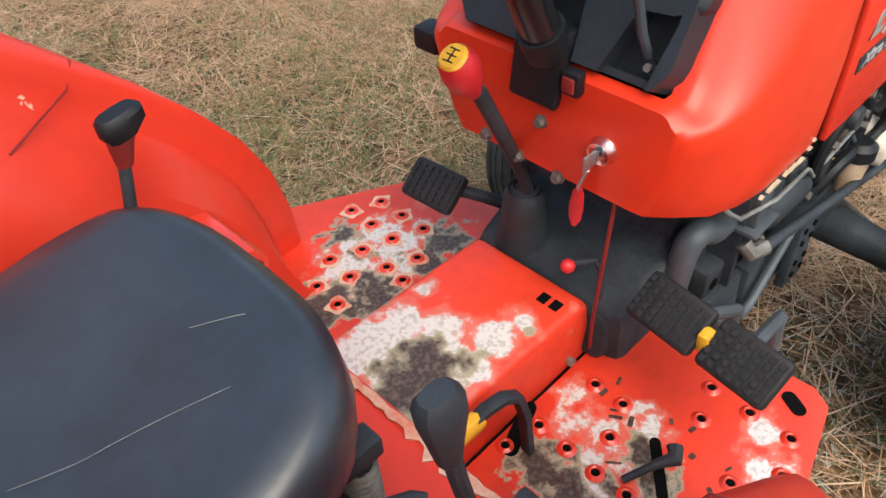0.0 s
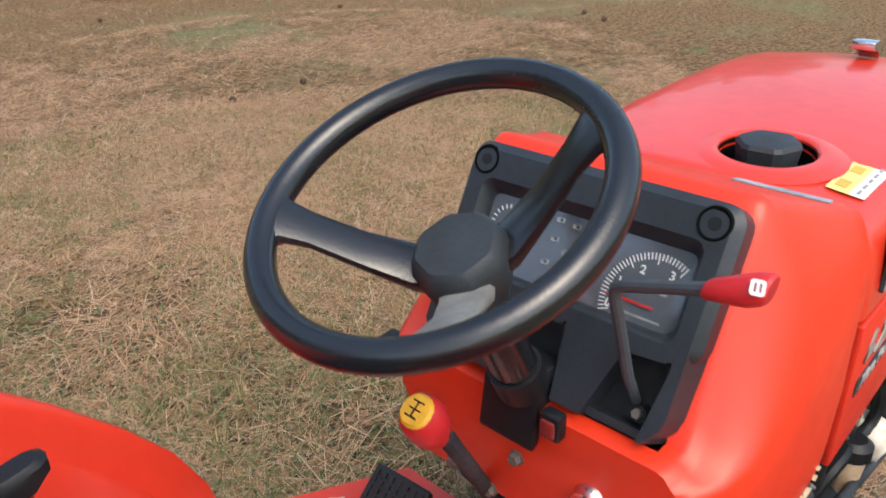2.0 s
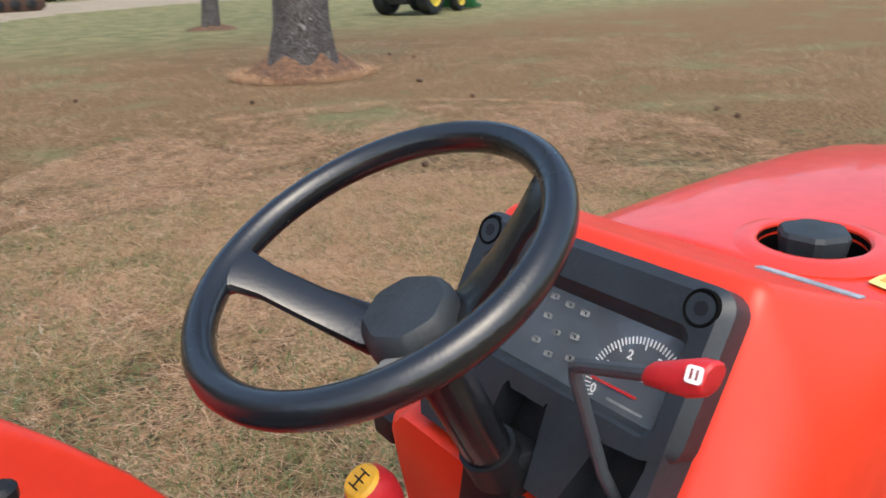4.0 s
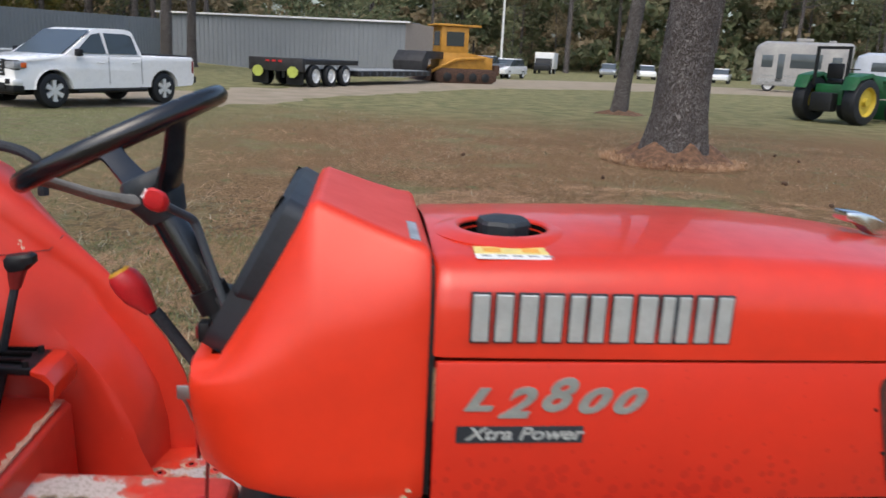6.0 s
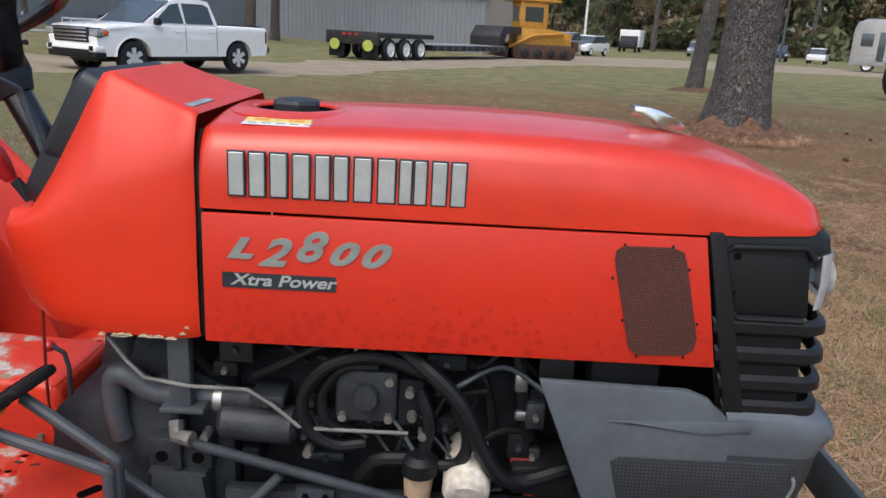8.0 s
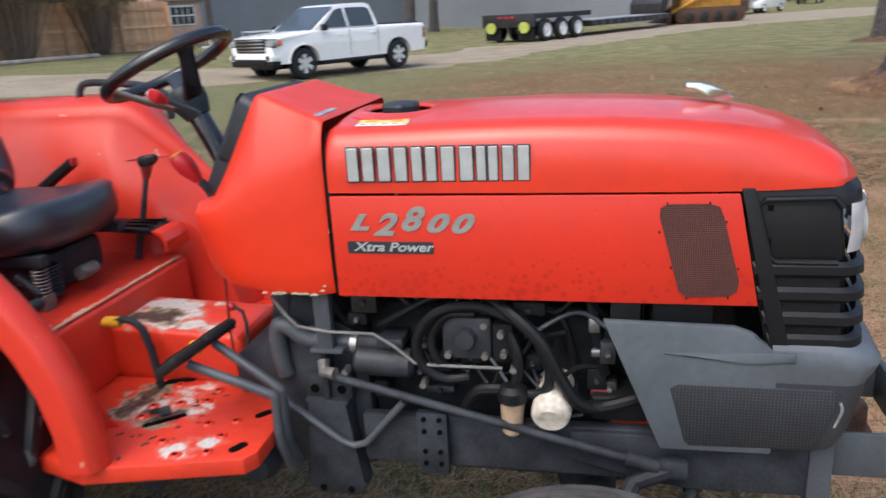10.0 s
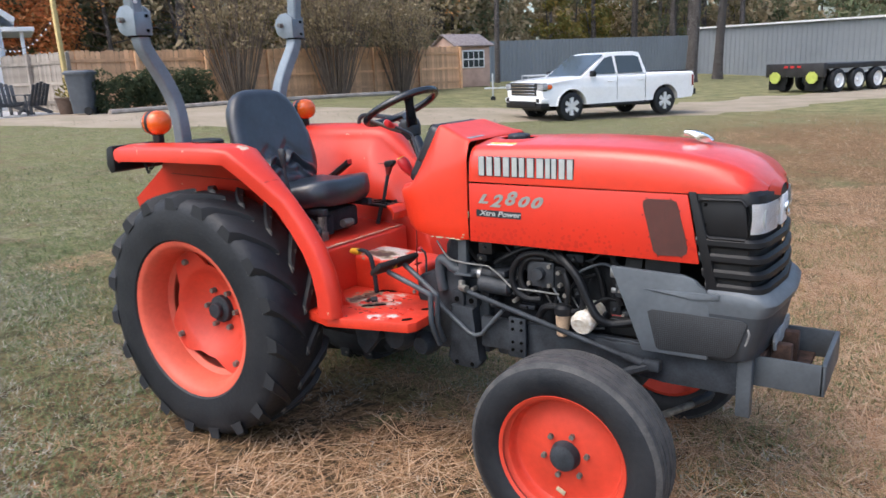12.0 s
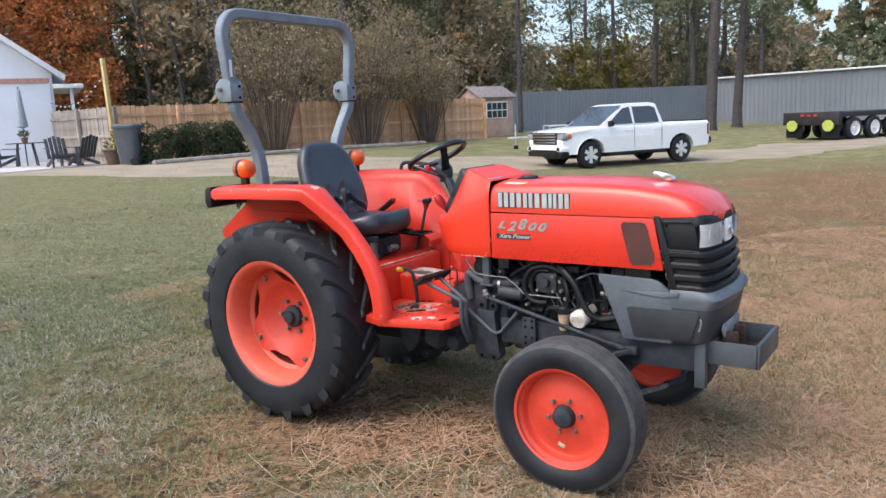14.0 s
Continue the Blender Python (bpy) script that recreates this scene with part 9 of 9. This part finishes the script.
part("steering_wheel", lathe(B(), [(0.18 + 0.02 * math.cos(a * math.tau / 8), 1.6 + 0.02 * math.sin(a * math.tau / 8)) for a in range(8)], 20, "z", (0.4, 0, 0), closed=True), BLACK_PLASTIC, gt)
part("bucket", prism(B(), [(2.7, 0.05), (3.4, 0.05), (3.3, 0.15), (2.85, 0.2), (2.8, 0.65), (2.7, 0.7)], "y", -0.95, 0.95, 0.02), GREEN_PAINT, gt)
part("hitch_frame", box(B(), -1.05, -0.7, -0.35, 0.35, 0.35, 0.9, 0.05), BLACK_METAL, gt)


def far_car(x, y, rz, paint, label, kind="car"):
    t = thing("parked_" + kind, label, kind, pose(x, y, rise(x), 0, 0, rz), "vehicles parked along the dirt lot")
    h = 1.0 if kind == "car" else 1.15
    bm = prism(B(), [(-2.2, 0.35), (2.2, 0.35), (2.25, 0.75), (1.2, h - 0.05), (-2.15, h)], "y", -0.88, 0.88, 0.06)
    part("body", bm, paint, t)
    back = -1.9 if kind == "car" else -0.9
    cabin = prism(B(), [(1.15, h - 0.06), (0.45, h + 0.50), (back + 0.5, h + 0.52), (back, h - 0.02)], "y", -0.78, 0.78, 0.05)
    part("cabin", cabin, CAR_GLASS, t)
    part("roof", prism(B(), [(0.42, h + 0.49), (0.35, h + 0.56), (back + 0.6, h + 0.57), (back + 0.5, h + 0.50)], "y", -0.72, 0.72, 0.02), paint, t)
    for wx in (-1.35, 1.35):
        for s in (-1, 1):
            road_wheel(t, wx, s * 0.78, 0.34, 0.22, s, 0)
    for s in (-1, 1):
        part("headlamp", box(B(), 2.1, 2.24, s * 0.55, s * 0.82, 0.62, 0.76, 0.02), LAMP_BACK, t)
    return t


SILVER = material("silver_car_paint", (0.35, 0.37, 0.40), 0.25, metal=0.5, coat=0.5, var=0.03)
TEAL = material("teal_car_paint", (0.03, 0.07, 0.09), 0.2, coat=0.6, var=0.05)
NAVY = material("navy_car_paint", (0.02, 0.03, 0.06), 0.2, coat=0.6, var=0.05)
far_car(28, 84, 250, SILVER, "silver car parked at the dirt lot", "car")
far_car(32, 83, 255, CAR_WHITE, "white car parked at the dirt lot", "car")
far_car(36, 82, 250, NAVY, "dark blue pickup parked at the dirt lot", "truck")
far_car(39.5, 80.5, 240, CAR_WHITE, "white car parked beside the motorhome", "car")
far_car(10.5, 60, 235, SILVER, "silver pickup parked behind the yellow loader", "truck")
far_car(12.5, 62, 235, CAR_WHITE, "white car parked behind the yellow loader", "car")
far_car(36.5, 27.0, 150, TEAL, "dark teal car parked at the lawn's edge", "car")
far_car(39.5, 24.5, 150, NAVY, "dark car parked at the lawn's edge", "car")
far_car(61, 51, 160, CAR_WHITE, "white pickup parked at the far lot", "truck")
far_car(52, 40, 150, CAR_WHITE, "white van parked at the far lot", "car")
bt = thing("box_truck", "white box truck with a dark cab", "truck", pose(22.6, 92, 0, 0, 0, 250))
part("box_body", box(B(), -3, 1.2, -1.15, 1.15, 0.6, 2.5, 0.05), WHITE, bt)
part("cab", prism(B(), [(1.2, 0.4), (3.0, 0.4), (3.0, 1.0), (2.3, 1.2), (1.8, 1.8), (1.2, 1.8)], "y", -0.95, 0.95, 0.05), BLACK_METAL, bt)
for wx in (-1.8, 2.2):
    for s in (-1, 1):
        road_wheel(bt, wx, s * 0.9, 0.4, 0.28, s, 0)


def coach(name, label, x, y, rz, ln, h, paint, stripe, category, bands):
    """Long vehicle with a rounded roof; bands are its side windows, (from, to, sill, head) as parts of length and height."""
    t = thing(name, label, category, pose(x, y, 0, 0, 0, rz))
    half = [(-1.2, 0.45), (-1.22, 1.0), (-1.2, h - 0.5), (-1.12, h - 0.2), (-0.9, h - 0.06), (-0.4, h)]
    sec = half + [(-a, b) for a, b in half[::-1]]
    bm = loft(B(), [[(px, a * k, 0.45 + (b - 0.45) * q) for a, b in sec] for px, k, q in ((-ln / 2, 0.93, 0.96), (-ln / 2 + 0.15, 1, 1), (ln / 2 - 0.7, 1, 1), (ln / 2 - 0.15, 0.98, 0.92), (ln / 2, 0.92, 0.8))])
    part("body", bm, paint, t)
    for s in (-1, 1):
        part("skirt", box(B(), -ln / 2 + 0.2, ln / 2 - 0.4, s * 1.215 - 0.01, s * 1.215 + 0.01, 0.5, 1.0, 0.004), stripe, t)
        part("stripe", box(B(), -ln / 2 + 0.2, ln / 2 - 0.6, s * 1.218 - 0.006, s * 1.218 + 0.006, 1.15, 1.27), FADED_GREY, t)
        for a, b, z0, z1 in bands:
            part("window", box(B(), -ln / 2 + ln * a, -ln / 2 + ln * b, s * 1.205 - 0.02, s * 1.205 + 0.02, h * z0, h * z1, 0.01), CAR_GLASS, t)
        for wx in (-ln * 0.28, ln * 0.32):
            road_wheel(t, wx, s * 1.05, 0.46, 0.3, s, 0)
    part("front_glass", box(B(), ln / 2 - 0.12, ln / 2 + 0.02, -1.0, 1.0, h * 0.45, h * 0.78, 0.02, None), CAR_GLASS, t)
    part("rear_window", box(B(), -ln / 2 - 0.02, -ln / 2 + 0.05, -0.5, 0.5, h * 0.55, h * 0.78, 0.02), CAR_GLASS, t)
    part("roof_unit", box(B(), -0.6, 0.6, -0.5, 0.5, h - 0.02, h + 0.26, 0.06), paint, t)
    part("roof_vent", box(B(), -ln * 0.32, -ln * 0.32 + 0.5, -0.3, 0.3, h - 0.02, h + 0.16, 0.04), paint, t)
    return t


COACH_BEIGE = material("beige_coach_paint", (0.36, 0.355, 0.34), 0.4, color2=(0.22, 0.22, 0.22), scale=0.7)
COACH_WHITE = material("bluish_coach_paint", (0.42, 0.46, 0.52), 0.35, var=0.08, scale=1.5)
coach("motorhome", "white and beige motorhome parked at the lot", 34.5, 56.4, 150, 6.8, 3.8, COACH_BEIGE, FADED_GREY, "motorhome", ((0.1, 0.2, 0.5, 0.72), (0.3, 0.62, 0.48, 0.76), (0.68, 0.75, 0.2, 0.75), (0.8, 0.92, 0.48, 0.72)))
coach("shuttle_bus", "white shuttle bus parked at the lot", 38.9, 51.4, 142, 5.4, 3.15, COACH_WHITE, COACH_WHITE, "bus", ((0.08, 0.28, 0.58, 0.78), (0.34, 0.54, 0.58, 0.78), (0.6, 0.8, 0.58, 0.78)))
coach("shuttle_bus", "white shuttle bus parked end to end with another", 43.2, 48.2, 142, 5.2, 3.1, COACH_WHITE, COACH_WHITE, "bus", ((0.08, 0.28, 0.58, 0.78), (0.34, 0.54, 0.58, 0.78), (0.6, 0.8, 0.58, 0.78)))
coach("school_bus", "yellow school bus with a tan roof", 66, 61, 215, 8.5, 3.0, YELLOW_PAINT, BLACK_METAL, "bus", ((0.05, 0.22, 0.58, 0.8), (0.25, 0.42, 0.58, 0.8), (0.45, 0.62, 0.58, 0.8), (0.65, 0.8, 0.58, 0.8)))
